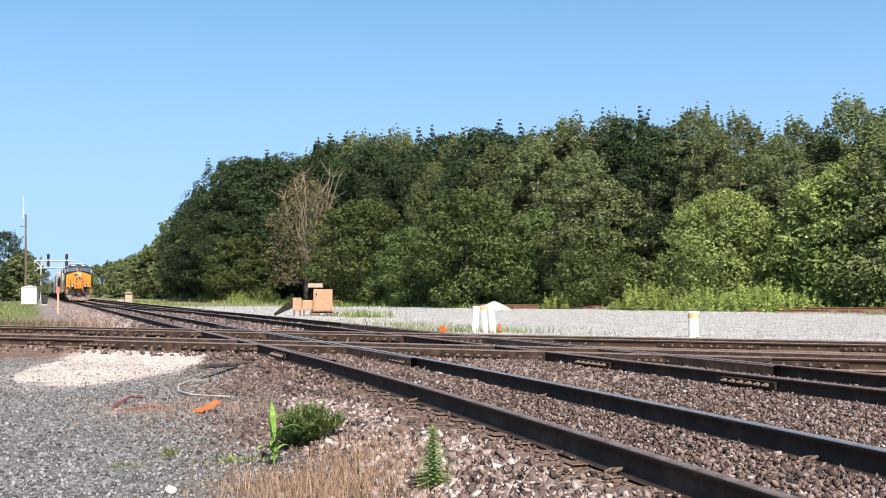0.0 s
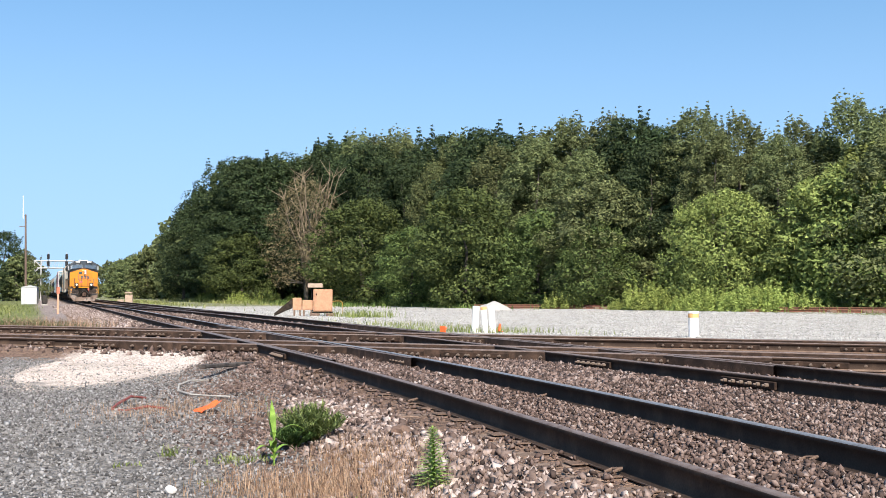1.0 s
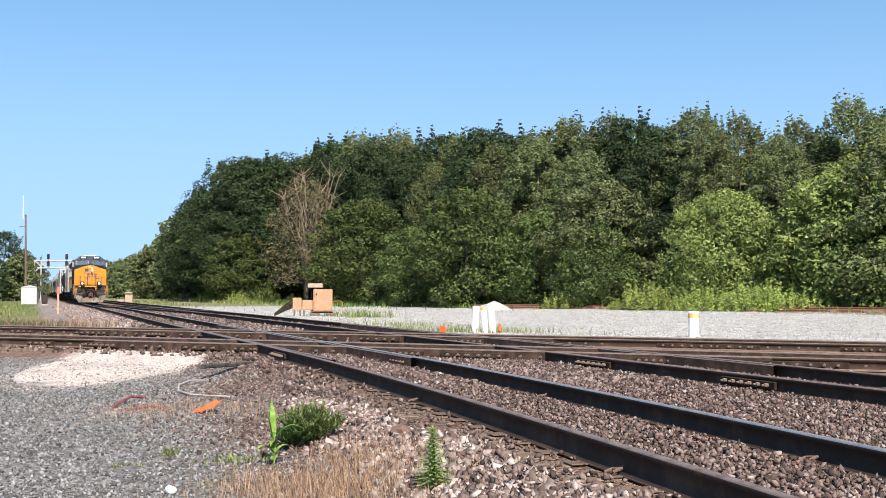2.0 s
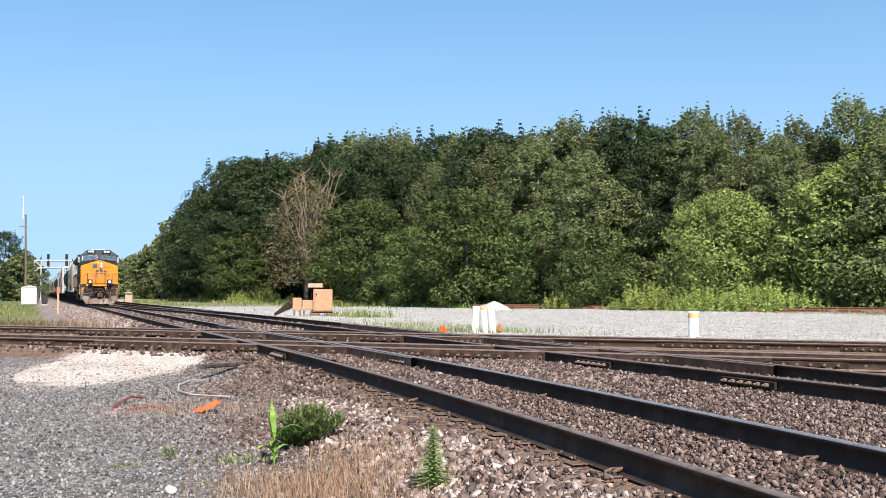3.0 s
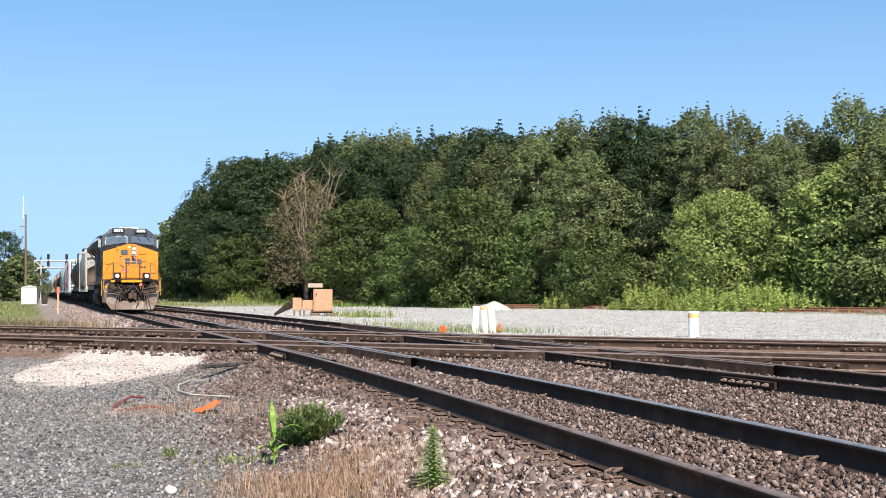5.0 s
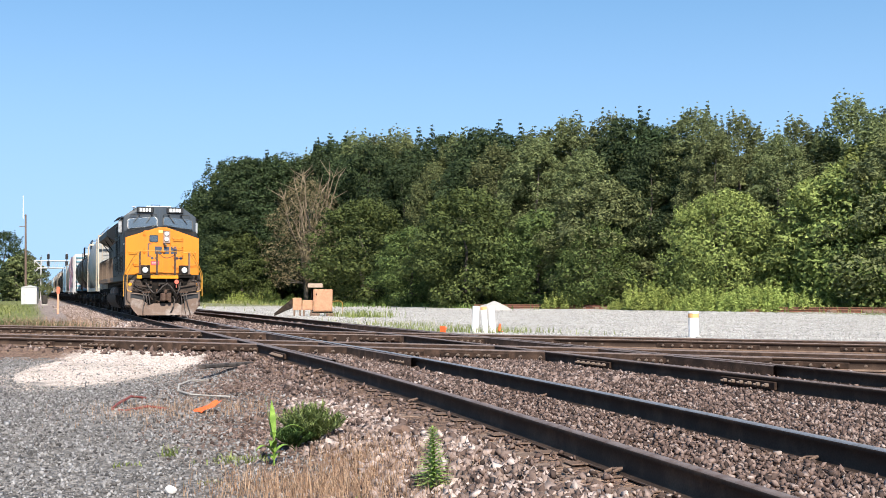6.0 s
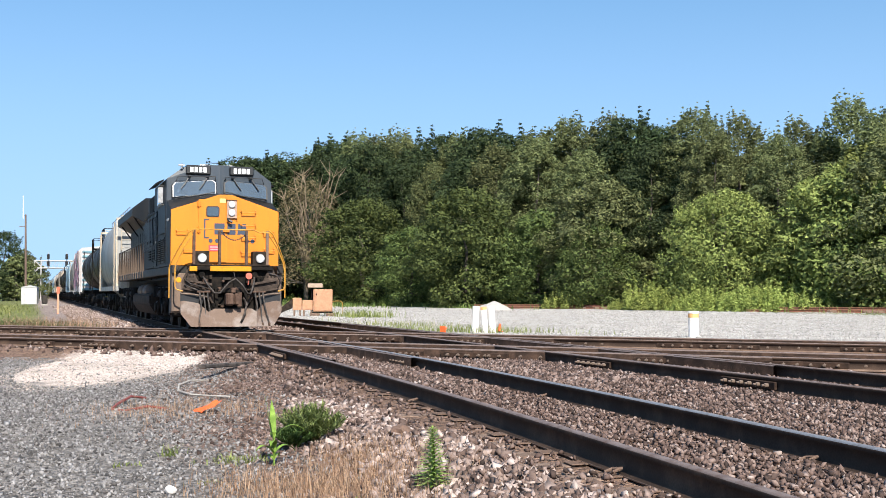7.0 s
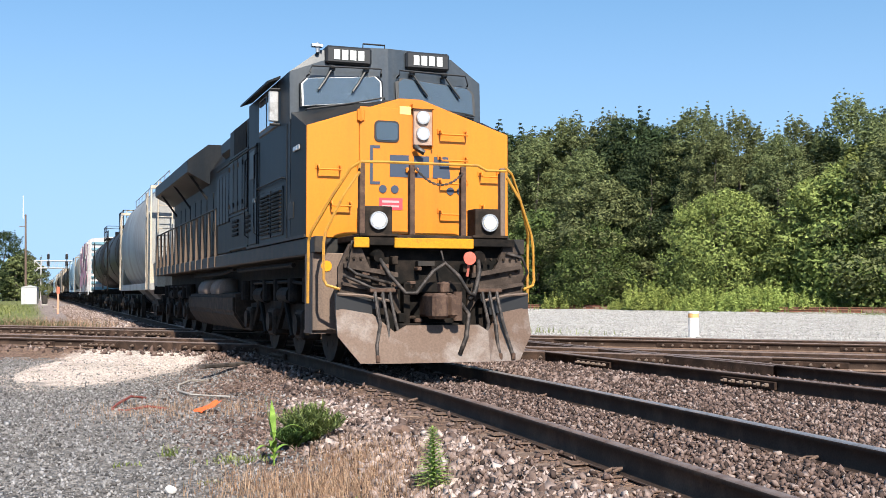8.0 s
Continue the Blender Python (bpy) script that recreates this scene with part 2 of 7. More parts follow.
def ground_material():
    m, nt, b = mat_base("gravel_ground", 0.95, 0.0, 0.2)
    pos = coords(nt, local=False)
    sep = nt.nodes.new("ShaderNodeSeparateXYZ")
    nt.links.new(pos, sep.inputs[0])

    def math_n(op, a, bb=None):
        n = nt.nodes.new("ShaderNodeMath")
        n.operation = op
        for s, v in zip(n.inputs, (a, bb)):
            if v is None:
                continue
            if isinstance(v, (int, float)):
                s.default_value = v
            else:
                nt.links.new(v, s)
        return n.outputs[0]

    def soft(v, lo, hi):
        n = N(nt, "ShaderNodeMapRange")
        n.interpolation_type = "SMOOTHSTEP"
        n.inputs[1].default_value, n.inputs[2].default_value = lo, hi
        nt.links.new(v, n.inputs[0])
        return n.outputs[0]

    x, y = sep.outputs[0], sep.outputs[1]
    warp = noise_tex(nt, pos, 0.9, 5.0)
    w = math_n("MULTIPLY", math_n("SUBTRACT", warp, 0.5), 1.8)
    xw = math_n("ADD", x, w)
    yw = math_n("ADD", y, math_n("MULTIPLY", w, 1.5))
    fine = noise_tex(nt, pos, 55.0, 4.0, 0.7)
    mid = noise_tex(nt, pos, 7.0, 5.0)
    vor = nt.nodes.new("ShaderNodeTexVoronoi")
    vor.inputs["Scale"].default_value = 32.0
    nt.links.new(pos, vor.inputs["Vector"])
    stone = ramp(nt, vor.outputs["Color"], [(0.15, (0.45, 0.45, 0.45)), (0.5, (0.9, 0.9, 0.9)), (0.85, (1.5, 1.5, 1.5))])
    grey = ramp(nt, mid, [(0.3, (0.15, 0.138, 0.13)), (0.7, (0.23, 0.213, 0.2))])
    brown = ramp(nt, mid, [(0.3, (0.125, 0.078, 0.056)), (0.7, (0.255, 0.168, 0.125))])
    lot = ramp(nt, mid, [(0.3, (0.35, 0.33, 0.305)), (0.7, (0.49, 0.465, 0.435))])
    grass = ramp(nt, mid, [(0.3, (0.09, 0.12, 0.035)), (0.7, (0.22, 0.22, 0.09))])
    # ballast corridor from x = 1.7 to the far rail of the second track
    near = mix(nt, math_n("MULTIPLY", soft(xw, 1.0, 2.2), 1.0), grey, brown)
    col = mix(nt, soft(math_n("ADD", xw, 0.0), 11.0, 12.2), near, lot)
    dcn = math_n("ADD", y, math_n("MULTIPLY", xw, 1.09))
    cross = math_n("MULTIPLY", soft(dcn, 22.4, 24.4), soft(dcn, 40.5, 38.5))
    col = mix(nt, cross, col, brown)
    shoulder = math_n("MULTIPLY", soft(dcn, 41.0, 43.0), soft(xw, 4.2, 3.4))
    pink = ramp(nt, mid, [(0.3, (0.21, 0.165, 0.15)), (0.7, (0.33, 0.275, 0.255))])
    col = mix(nt, shoulder, col, pink)
    left_far = math_n("MULTIPLY", soft(dcn, 46.0, 52.0), soft(xw, 0.9, 0.0))
    col = mix(nt, left_far, col, grass)
    # grass verge far off and beyond the lot
    col = mix(nt, soft(xw, 46.0, 50.0), col, grass)
    beyond = math_n("MULTIPLY", soft(yw, 105.0, 125.0), soft(xw, 12.5, 14.0))
    col = mix(nt, math_n("MULTIPLY", beyond, soft(mid, 0.35, 0.5)), col, grass)
    # pale spilled sand
    dx, dy = math_n("SUBTRACT", math_n("ADD", x, math_n("MULTIPLY", w, 1.1)), SAND[0]), math_n("SUBTRACT", yw, SAND[1])
    sx = math_n("DIVIDE", math_n("SUBTRACT", math_n("MULTIPLY", dx, SAND[3]), math_n("MULTIPLY", dy, SAND[2])), SAND[5])
    sy = math_n("DIVIDE", math_n("ADD", math_n("MULTIPLY", dx, SAND[2]), math_n("MULTIPLY", dy, SAND[3])), SAND[4])
    rr = math_n("ADD", math_n("MULTIPLY", sx, sx), math_n("MULTIPLY", sy, sy))
    sand = ramp(nt, fine, [(0.3, (0.52, 0.435, 0.385)), (0.7, (0.68, 0.59, 0.53))])
    rr = math_n("ADD", rr, math_n("MULTIPLY", math_n("SUBTRACT", mid, 0.5), 1.3))
    col = mix(nt, soft(rr, 1.2, 0.6), col, sand)
    wide = noise_tex(nt, pos, 0.8, 6.0, 0.65)
    col = mix(nt, 1.0, col, ramp(nt, wide, [(0.3, (0.72, 0.7, 0.68)), (0.7, (1.18, 1.16, 1.14))]), "MULTIPLY")
    col = mix(nt, 0.75, col, stone, "MULTIPLY")
    vor2 = nt.nodes.new("ShaderNodeTexVoronoi")
    vor2.inputs["Scale"].default_value = 8.0
    nt.links.new(pos, vor2.inputs["Vector"])
    lump = ramp(nt, vor2.outputs["Color"], [(0.1, (0.62, 0.62, 0.62)), (0.5, (1.0, 1.0, 1.0)), (0.9, (1.32, 1.32, 1.32))])
    col = mix(nt, math_n("MULTIPLY", soft(xw, 11.0, 12.2), 0.8), col, lump, "MULTIPLY")
    nt.links.new(col, b.inputs["Base Color"])
    h = math_n("ADD", math_n("MULTIPLY", vor.outputs["Distance"], -1.0), math_n("MULTIPLY", fine, 0.5))
    bump(nt, b, h, 0.9, 0.03)
    return m


ground = mesh_np("ground", gv, gf, ground_material(), smooth=True)
tagged(ground, "grey gravel and brown ballast ground with pale sand", "ground", kind="structure")

# ---- tracks ----
RAIL_OUT = [(-0.07, -0.186), (0.07, -0.186), (0.07, -0.174), (0.012, -0.155), (0.01, -0.05), (0.037, -0.04), (0.037, -0.012), (0.03, -0.004), (0.014, 0.0),
            (-0.014, 0.0), (-0.03, -0.004), (-0.037, -0.012), (-0.037, -0.04), (-0.01, -0.05), (-0.012, -0.155), (-0.07, -0.174)]


def rail_mesh(name, path, parent, head, label="", drop=0.0, outline=None):
    """A rail swept along (x, y) points; head: material of the running surface."""
    out = outline or RAIL_OUT
    n = len(out)
    V, F, MI = [], [], []
    for i, p in enumerate(path):
        q0, q1 = path[max(i - 1, 0)], path[min(i + 1, len(path) - 1)]
        d = Vector((q1[0] - q0[0], q1[1] - q0[1])).normalized()
        for u, w in out:
            V.append((p[0] + u * d.y, p[1] - u * d.x, w - drop))
    for i in range(len(path) - 1):
        for k in range(n):
            F.append((i * n + k, i * n + (k + 1) % n, (i + 1) * n + (k + 1) % n, (i + 1) * n + k))
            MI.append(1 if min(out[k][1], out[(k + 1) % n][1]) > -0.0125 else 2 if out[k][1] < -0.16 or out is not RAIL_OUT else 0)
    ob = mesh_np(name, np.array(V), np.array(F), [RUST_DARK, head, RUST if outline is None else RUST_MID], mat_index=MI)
    ob.parent = parent
    if label:
        tagged(ob, label)
    return ob


TIE_ME = {}


def tie_at(parent, x, y, ang, length=2.6, top=-0.192, tilt=0.0):
    key = round(length, 1)
    if key not in TIE_ME:
        bm = B()
        box(bm, -length / 2, length / 2, -0.115, 0.115, -0.17, 0.0, 0.012)
        me = bpy.data.meshes.new("tie")
        bm.to_mesh(me)
        bm.free()
        me.materials.append(TIE)
        TIE_ME[key] = me
    ob = new("tie", TIE_ME[key])
    ob.parent = parent
    ob.matrix_basis = pose(x, y, top, 0, tilt, ang)
    return ob


track_a = thing("track", pose(0, 0, 0), "rusty main track with polished rail heads on timber ties", "railway track", "tracks", "structure")
track_b = thing("track", pose(0, 0, 0), "second rusty main track on brown ballast", "railway track", "tracks", "structure")
track_c1 = thing("crossing_track", pose(0, 0, 0), "rusty track crossing the main lines on the skew", "railway track", "tracks", "structure")
track_c2 = thing("crossing_track", pose(0, 0, 0), "rusty track crossing the main lines on the skew", "railway track", "tracks", "structure")
ya = list(np.arange(-6, 26, 1.0)) + [26, 40, 80, 160, 320, 700]
for s, hd in ((-0.7525, HEAD_WORN), (0.7525, POLISHED)):
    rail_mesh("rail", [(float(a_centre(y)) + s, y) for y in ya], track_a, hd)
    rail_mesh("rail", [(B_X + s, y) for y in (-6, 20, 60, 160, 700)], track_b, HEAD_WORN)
CU = Vector((0.676, -0.737))
for tr, icpt in ((track_c1, (26.5, 28.72)), (track_c2, (34.2, 36.42))):
    for c in icpt:
        p0 = Vector((0, c))
        rail_mesh("rail", [tuple(p0 + CU * s) for s in (-60, -20, 0, 20, 60)], tr, HEAD_WORN, drop=0.004)
for i in range(230):
    y = -4 + i * 0.55
    c = float(a_centre(y))
    tie_at(track_a, c - (0.12 if i % 3 else 0.3) + random.uniform(-0.05, 0.05), y, random.uniform(-1.5, 1.5) - 57.3 * 0.005 * max(0, CURVE_Y - y), top=(-0.187 if y < 8.6 else -0.204) + random.choice([-0.012, -0.006, 0.0]) + random.uniform(-0.006, 0.004), tilt=random.uniform(-1.0, 1.0))
for i in range(200):
    y = -2 + i * 0.55
    tie_at(track_b, B_X + random.uniform(-0.05, 0.05), y, random.uniform(-1.5, 1.5), top=-0.19 + random.uniform(-0.012, 0.004))
for tr, cc in ((track_c1, 27.6), (track_c2, 35.3)):
    for i in range(110):
        q = Vector((0, cc)) + CU * (-30 + i * 0.56)
        tie_at(tr, q.x, q.y, math.degrees(math.atan2(CU.y, CU.x)) + 90 + random.uniform(-1.5, 1.5), top=-0.2 + random.uniform(-0.012, 0.0))

# crossover between the two main tracks, far off
cross_over = thing("crossover_track", pose(0, 0, 0), "rusty crossover track between the main lines", "railway track", "tracks", "structure")
for s_ in (-0.7525, 0.7525):
    pts = []
    for k in range(15):
        u = k / 14
        y_ = 108 - 52 * u
        pts.append((float(a_centre(y_)) + (B_X - float(a_centre(y_))) * (3 * u * u - 2 * u ** 3) + s_, y_))
    rail_mesh("rail", pts, cross_over, HEAD_WORN, drop=0.006)
for i in range(40):
    u = (i + 0.5) / 40
    y_ = 104 - 44 * u
    tie_at(cross_over, (A_X + B_X) / 2, y_, random.uniform(-1, 1), length=4.4, top=-0.2)

# guard rails beside the crossing rails
GUARD = [(-0.06, -0.186), (0.06, -0.186), (0.06, -0.17), (0.03, -0.15), (0.03, -0.01), (0.025, 0.0), (-0.025, 0.0), (-0.03, -0.01), (-0.03, -0.15), (-0.06, -0.17), (-0.06, -0.18), (-0.06, -0.182), (-0.06, -0.184), (-0.06, -0.185)]
NRM = Vector((0.737, 0.676))
for tr, icpt in ((track_c1, (26.5, 28.72)), (track_c2, (34.2, 36.42))):
    for j, c in enumerate(icpt):
        for side in ((1, -1) if j == 0 else (-1, 1)):
            p0 = Vector((0, c)) + NRM * (0.125 * side)
            s0, s1 = (-9.0, 26.0) if side * (1 - 2 * j) > 0 else (2.0, 16.0)
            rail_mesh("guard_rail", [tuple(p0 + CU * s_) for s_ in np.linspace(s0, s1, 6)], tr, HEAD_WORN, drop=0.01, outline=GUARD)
for tr, base in ((track_a, None), (track_b, B_X)):
    for side in (-1, 1):
        x0 = (A_X if base is None else base) + side * (0.7525 - 0.125)
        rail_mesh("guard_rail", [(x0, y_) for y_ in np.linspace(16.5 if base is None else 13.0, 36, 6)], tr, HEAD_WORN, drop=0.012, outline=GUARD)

# bolted joint bars on the sides that face the lot
BAR_ME = bpy.data.meshes.new("joint_bar")
bm = B()
box(bm, -0.5, 0.5, -0.02, 0.02, -0.15, -0.055, 0.008)
bm.to_mesh(BAR_ME)
bm.free()
BAR_ME.materials.append(RUST_MID)
BOLT_ME = bpy.data.meshes.new("bolt")
bm = B()
rod(bm, (0, 0, 0), (0, -0.05, 0), 0.026, 6)
rod(bm, (0, -0.05, 0), (0, -0.085, 0), 0.014, 6)
bm.to_mesh(BOLT_ME)
bm.free()
BOLT_ME.materials.append(STEEL_NUT)


def joint(parent, x, y, ang, off, n=6, length=1.0, bar=True):
    """A joint bar with n bolts, off metres towards the facing side; ang: heading of the rail."""
    c, s = math.cos(radians(ang)), math.sin(radians(ang))
    if bar:
        ob = new("joint_bar", BAR_ME)
        ob.parent = parent
        ob.matrix_basis = pose(x + s * off, y - c * off, 0, 0, 0, ang) @ Matrix.Diagonal((length, 1, 1, 1))
    for k in range(n):
        d = (k + 0.5) / n * length * 0.92 - length * 0.46
        b_ = new("bolt", BOLT_ME)
        b_.parent = parent
        b_.matrix_basis = pose(x + c * d + s * (off + 0.02), y + s * d - c * (off + 0.02), -0.1, 0, 0, ang)


C_ANG = math.degrees(math.atan2(CU.y, CU.x))
rj = random.Random(4)
for tr, icpt in ((track_c1, (26.5, 28.72)), (track_c2, (34.2, 36.42))):
    for c in icpt:
        for s_ in np.arange(-7.0, 25.0, 2.3):
            s_ = float(s_) + rj.uniform(-0.7, 0.7)
            q = Vector((0, c)) + CU * s_
            joint(tr, q.x, q.y, C_ANG, 0.19, rj.choice([4, 6, 6]), rj.choice([0.8, 1.0, 1.3]))
            q = Vector((0, c)) + CU * (s_ + 1.25)
            joint(tr, q.x, q.y, C_ANG, 0.16, 3, 1.2, False)
for y_ in (15.6, 11.6):
    joint(track_b, B_X - 0.7525, y_, -90, 0.05, 6, 1.1)
    joint(track_b, B_X + 0.7525, y_ + 2.3, -90, 0.05, 6, 1.1)
joint(track_a, float(a_centre(17.2)) + 0.7525, 17.2, -92, 0.05, 5, 0.9)
joint(track_a, float(a_centre(19.6)) - 0.7525, 19.6, -91, 0.05, 6, 1.1)
joint(track_a, float(a_centre(22.6)) - 0.7525, 22.6, -91, 0.05, 6, 1.6)

# spring clips and tie plates along the near rails
CLIP_ME = bpy.data.meshes.new("rail_clip")
bm = B()
tube(bm, [(0, -0.13, -0.18), (0.06, -0.12, -0.15), (0.07, -0.07, -0.13), (0.02, -0.05, -0.14), (-0.05, -0.08, -0.15), (-0.06, -0.13, -0.17)], 0.011, 6)
bm.to_mesh(CLIP_ME)
bm.free()
CLIP_ME.materials.append(RUST)
PLATE_ME = bpy.data.meshes.new("tie_plate")
bm = B()
box(bm, -0.09, 0.09, -0.19, 0.19, -0.19, -0.181, 0.004)
bm.to_mesh(PLATE_ME)
bm.free()
PLATE_ME.materials.append(RUST)
for i in range(0, 34):
    y_ = -4 + (i + 8) * 0.55
    for side in (-0.7525, 0.7525):
        x_ = float(a_centre(y_)) + side
        a_ = -90 - 57.3 * 0.005 * max(0, CURVE_Y - y_)
        ob = new("tie_plate", PLATE_ME)
        ob.parent = track_a
        ob.matrix_basis = pose(x_, y_, 0.002, 0, 0, a_)
        if i % 9 == 2:
            ob = new("rail_clip", CLIP_ME)
            ob.parent = track_a
            ob.matrix_basis = pose(x_, y_, 0, 0, 0, a_)
# ---- trees ----
def leaf_mat(name, dark, light, tr=0.09):
    return per_island(name, [(0.0, dark), (0.55, tuple((a + b) / 2 for a, b in zip(dark, light))), (1.0, light)], 0.75, 0.12, 0.0, tr, 0.22)


LEAF = leaf_mat("tree_leaves", (0.013, 0.024, 0.011), (0.06, 0.083, 0.033))
LEAF_OLIVE = leaf_mat("olive_leaves", (0.052, 0.068, 0.028), (0.175, 0.195, 0.08))
LEAF_BRIGHT = leaf_mat("bright_leaves", (0.1, 0.14, 0.03), (0.36, 0.42, 0.12))
LEAF_MID = leaf_mat("green_leaves", (0.03, 0.047, 0.016), (0.112, 0.143, 0.042))
LEAF_YELLOW = leaf_mat("yellow_green_leaves", (0.085, 0.108, 0.03), (0.225, 0.255, 0.075))
LEAF_FRESH = leaf_mat("fresh_leaves", (0.075, 0.108, 0.03), (0.21, 0.26, 0.075))
LEAF_DEAD = leaf_mat("dry_leaves", (0.075, 0.062, 0.032), (0.19, 0.155, 0.085))
PALE_BARK = worn("pale_dead_bark", (0.24, 0.185, 0.125), (0.16, 0.12, 0.085), 0.9, 0.0, 12.0, 0.5, 60.0, 0.5)
BARK = worn("bark", (0.06, 0.05, 0.04), (0.13, 0.11, 0.09), 0.9, 0.0, 12.0, 0.5, 60.0, 0.6)


def leaf_cloud(rng, blobs, n, size, squash=0.66):
    """Leaf sprays as single bent triangles in the shells of blobs (x, y, z, r), thinned where blobs overlap."""
    blobs = np.array(blobs)
    w = blobs[:, 3] ** 1.7
    m = int(n * 2.6)
    pick = rng.choice(len(blobs), m, p=w / w.sum())
    d = rng.normal(size=(m, 3))
    d /= np.linalg.norm(d, axis=1)[:, None]
    rad = blobs[pick, 3] * (0.7 + 0.42 * rng.random(m) ** 0.8)
    lump = 1 + 0.2 * np.sin(d[:, 0] * 7 + pick) * np.sin(d[:, 1] * 6 + pick * 2) * np.sin(d[:, 2] * 7 + pick * 3)
    flat = np.array([1, 1, squash])
    c = blobs[pick, :3] + d * (rad * lump)[:, None] * flat
    near = np.full(m, 9.0)
    for q in blobs:
        near = np.minimum(near, np.linalg.norm((c - q[:3]) / flat, axis=1) / q[3])
    keep = np.nonzero((near > 0.66) | (rng.random(m) < 0.1))[0]
    keep = keep[:n] if len(keep) >= n else np.concatenate([keep, rng.integers(0, m, n - len(keep))])
    c, d = c[keep], d[keep]
    nrm = d * 1.2 + rng.normal(size=(n, 3)) * 0.55 + np.array([0, 0, 0.3])
    nrm /= np.linalg.norm(nrm, axis=1)[:, None]
    t = np.cross(nrm, rng.normal(size=(n, 3)))
    t /= np.linalg.norm(t, axis=1)[:, None]
    b = np.cross(nrm, t)
    s = size * (0.55 + 0.9 * rng.random(n))[:, None]
    asp = (0.4 + 0.5 * rng.random(n))[:, None]
    droop = nrm * s * 0.25
    v = np.stack([c - t * s * 0.8 - b * s * asp * 0.9 - droop, c - t * s * 0.8 + b * s * asp * 0.9, c + t * s * 1.3 - droop], 1)
    return v.reshape(-1, 3)


def quads(n):
    return np.arange(n * 3, dtype=np.int32).reshape(-1, 3)


def trunk_bm(rng, height, r, limbs):
    bm = B()
    pts = [(0, 0, -0.4)]
    for i in range(1, 6):
        pts.append((rng.normal() * 0.12 * i * 0.4, rng.normal() * 0.12 * i * 0.4, height * i / 5))
    for i in range(5):
        rod(bm, pts[i], pts[i + 1], r * (1 - i / 5.6), 8, r * (1 - (i + 1) / 5.6))
    for x, y, z, q in limbs:
        k = int(np.clip(z / height * 5 - 1, 1, 4))
        rod(bm, pts[k], (x, y, z), r * 0.34, 6, r * 0.08)
    return bm


def make_tree(name, seed, height, width, leaves, size, mat, label, low=0.12, blobs_n=62, sprouts=16, category="tree"):
    rng = np.random.default_rng(seed)
    th = thing(name, pose(0, 0, 0), label, category, "trees of the wood")
    blobs = []
    for i in range(blobs_n):
        u = (i + rng.random()) / blobs_n
        z = height * (low + (0.95 - low) * u)
        prof = max(0.22, (1 - abs(u - 0.4) ** 2.2 * 2.2) * (1 - 0.35 * max(0, u - 0.5)))
        a = i * 2.39996 + rng.normal() * 0.5
        r = width * (0.09 + 0.08 * rng.random()) * (1.05 - 0.4 * u)
        rr = max(0.0, width * 0.5 * prof - r * 0.7) * (0.45 + 0.55 * rng.random() ** 0.5)
        blobs.append((rr * math.cos(a), rr * math.sin(a), min(z, height - r * 0.6), r))
    for i in range(sprouts):
        a, q = rng.random() * 6.283, rng.random() ** 0.5 * width * 0.36
        z0 = height * (0.93 - 0.42 * (q / (0.5 * width)) ** 2 + 0.02 * rng.random())
        tall = rng.uniform(0.4, 1.25)
        dx, dy = rng.normal() * 0.05, rng.normal() * 0.05
        for k in range(5):
            blobs.append((q * math.cos(a) + dx * k, q * math.sin(a) + dy * k, z0 + k * height * 0.02 * tall, width * (0.036 - 0.0062 * k)))
    v = leaf_cloud(rng, blobs, leaves, size)
    v[:, 2] = np.maximum(v[:, 2], 0.03)
    ob = mesh_np("crown", v, quads(leaves), mat)
    ob.parent = th
    part("trunk", trunk_bm(rng, height * 0.8, height * 0.013 + 0.05, blobs[:12]), BARK, th)
    return th


def dead_tree(seed, height, width):
    """Dying tree: pale bare limbs that fan upwards, with few dry leaves."""
    th = make_tree("tree", seed, height, width, 9500, 0.09, LEAF_DEAD, "half-dead brown tree with bare pale limbs and thin leaves", low=0.16, blobs_n=110)
    rng = np.random.default_rng(seed + 50)
    for k in range(16):
        bm = B()
        a, out = rng.random() * 6.283, width * rng.uniform(0.18, 0.5)
        z0, z1 = height * rng.uniform(0.08, 0.4), height * rng.uniform(0.72, 1.02)
        p = Vector((0, 0, z0))
        for j in range(1, 5):
            u = j / 4
            q = Vector((out * math.cos(a) * u ** 0.8 + rng.normal() * 0.15, out * math.sin(a) * u ** 0.8 + rng.normal() * 0.15, z0 + (z1 - z0) * u))
            rod(bm, p, q, 0.07 * (1.15 - u) + 0.03, 6, 0.07 * (0.9 - u) + 0.03)
            if j > 1:
                for e in range(3):
                    rod(bm, q, q + Vector((rng.normal() * 0.7, rng.normal() * 0.7, rng.uniform(0.5, 1.6))), 0.035, 4, 0.012)
            p = q
        part("limb", bm, PALE_BARK, th)
    return th


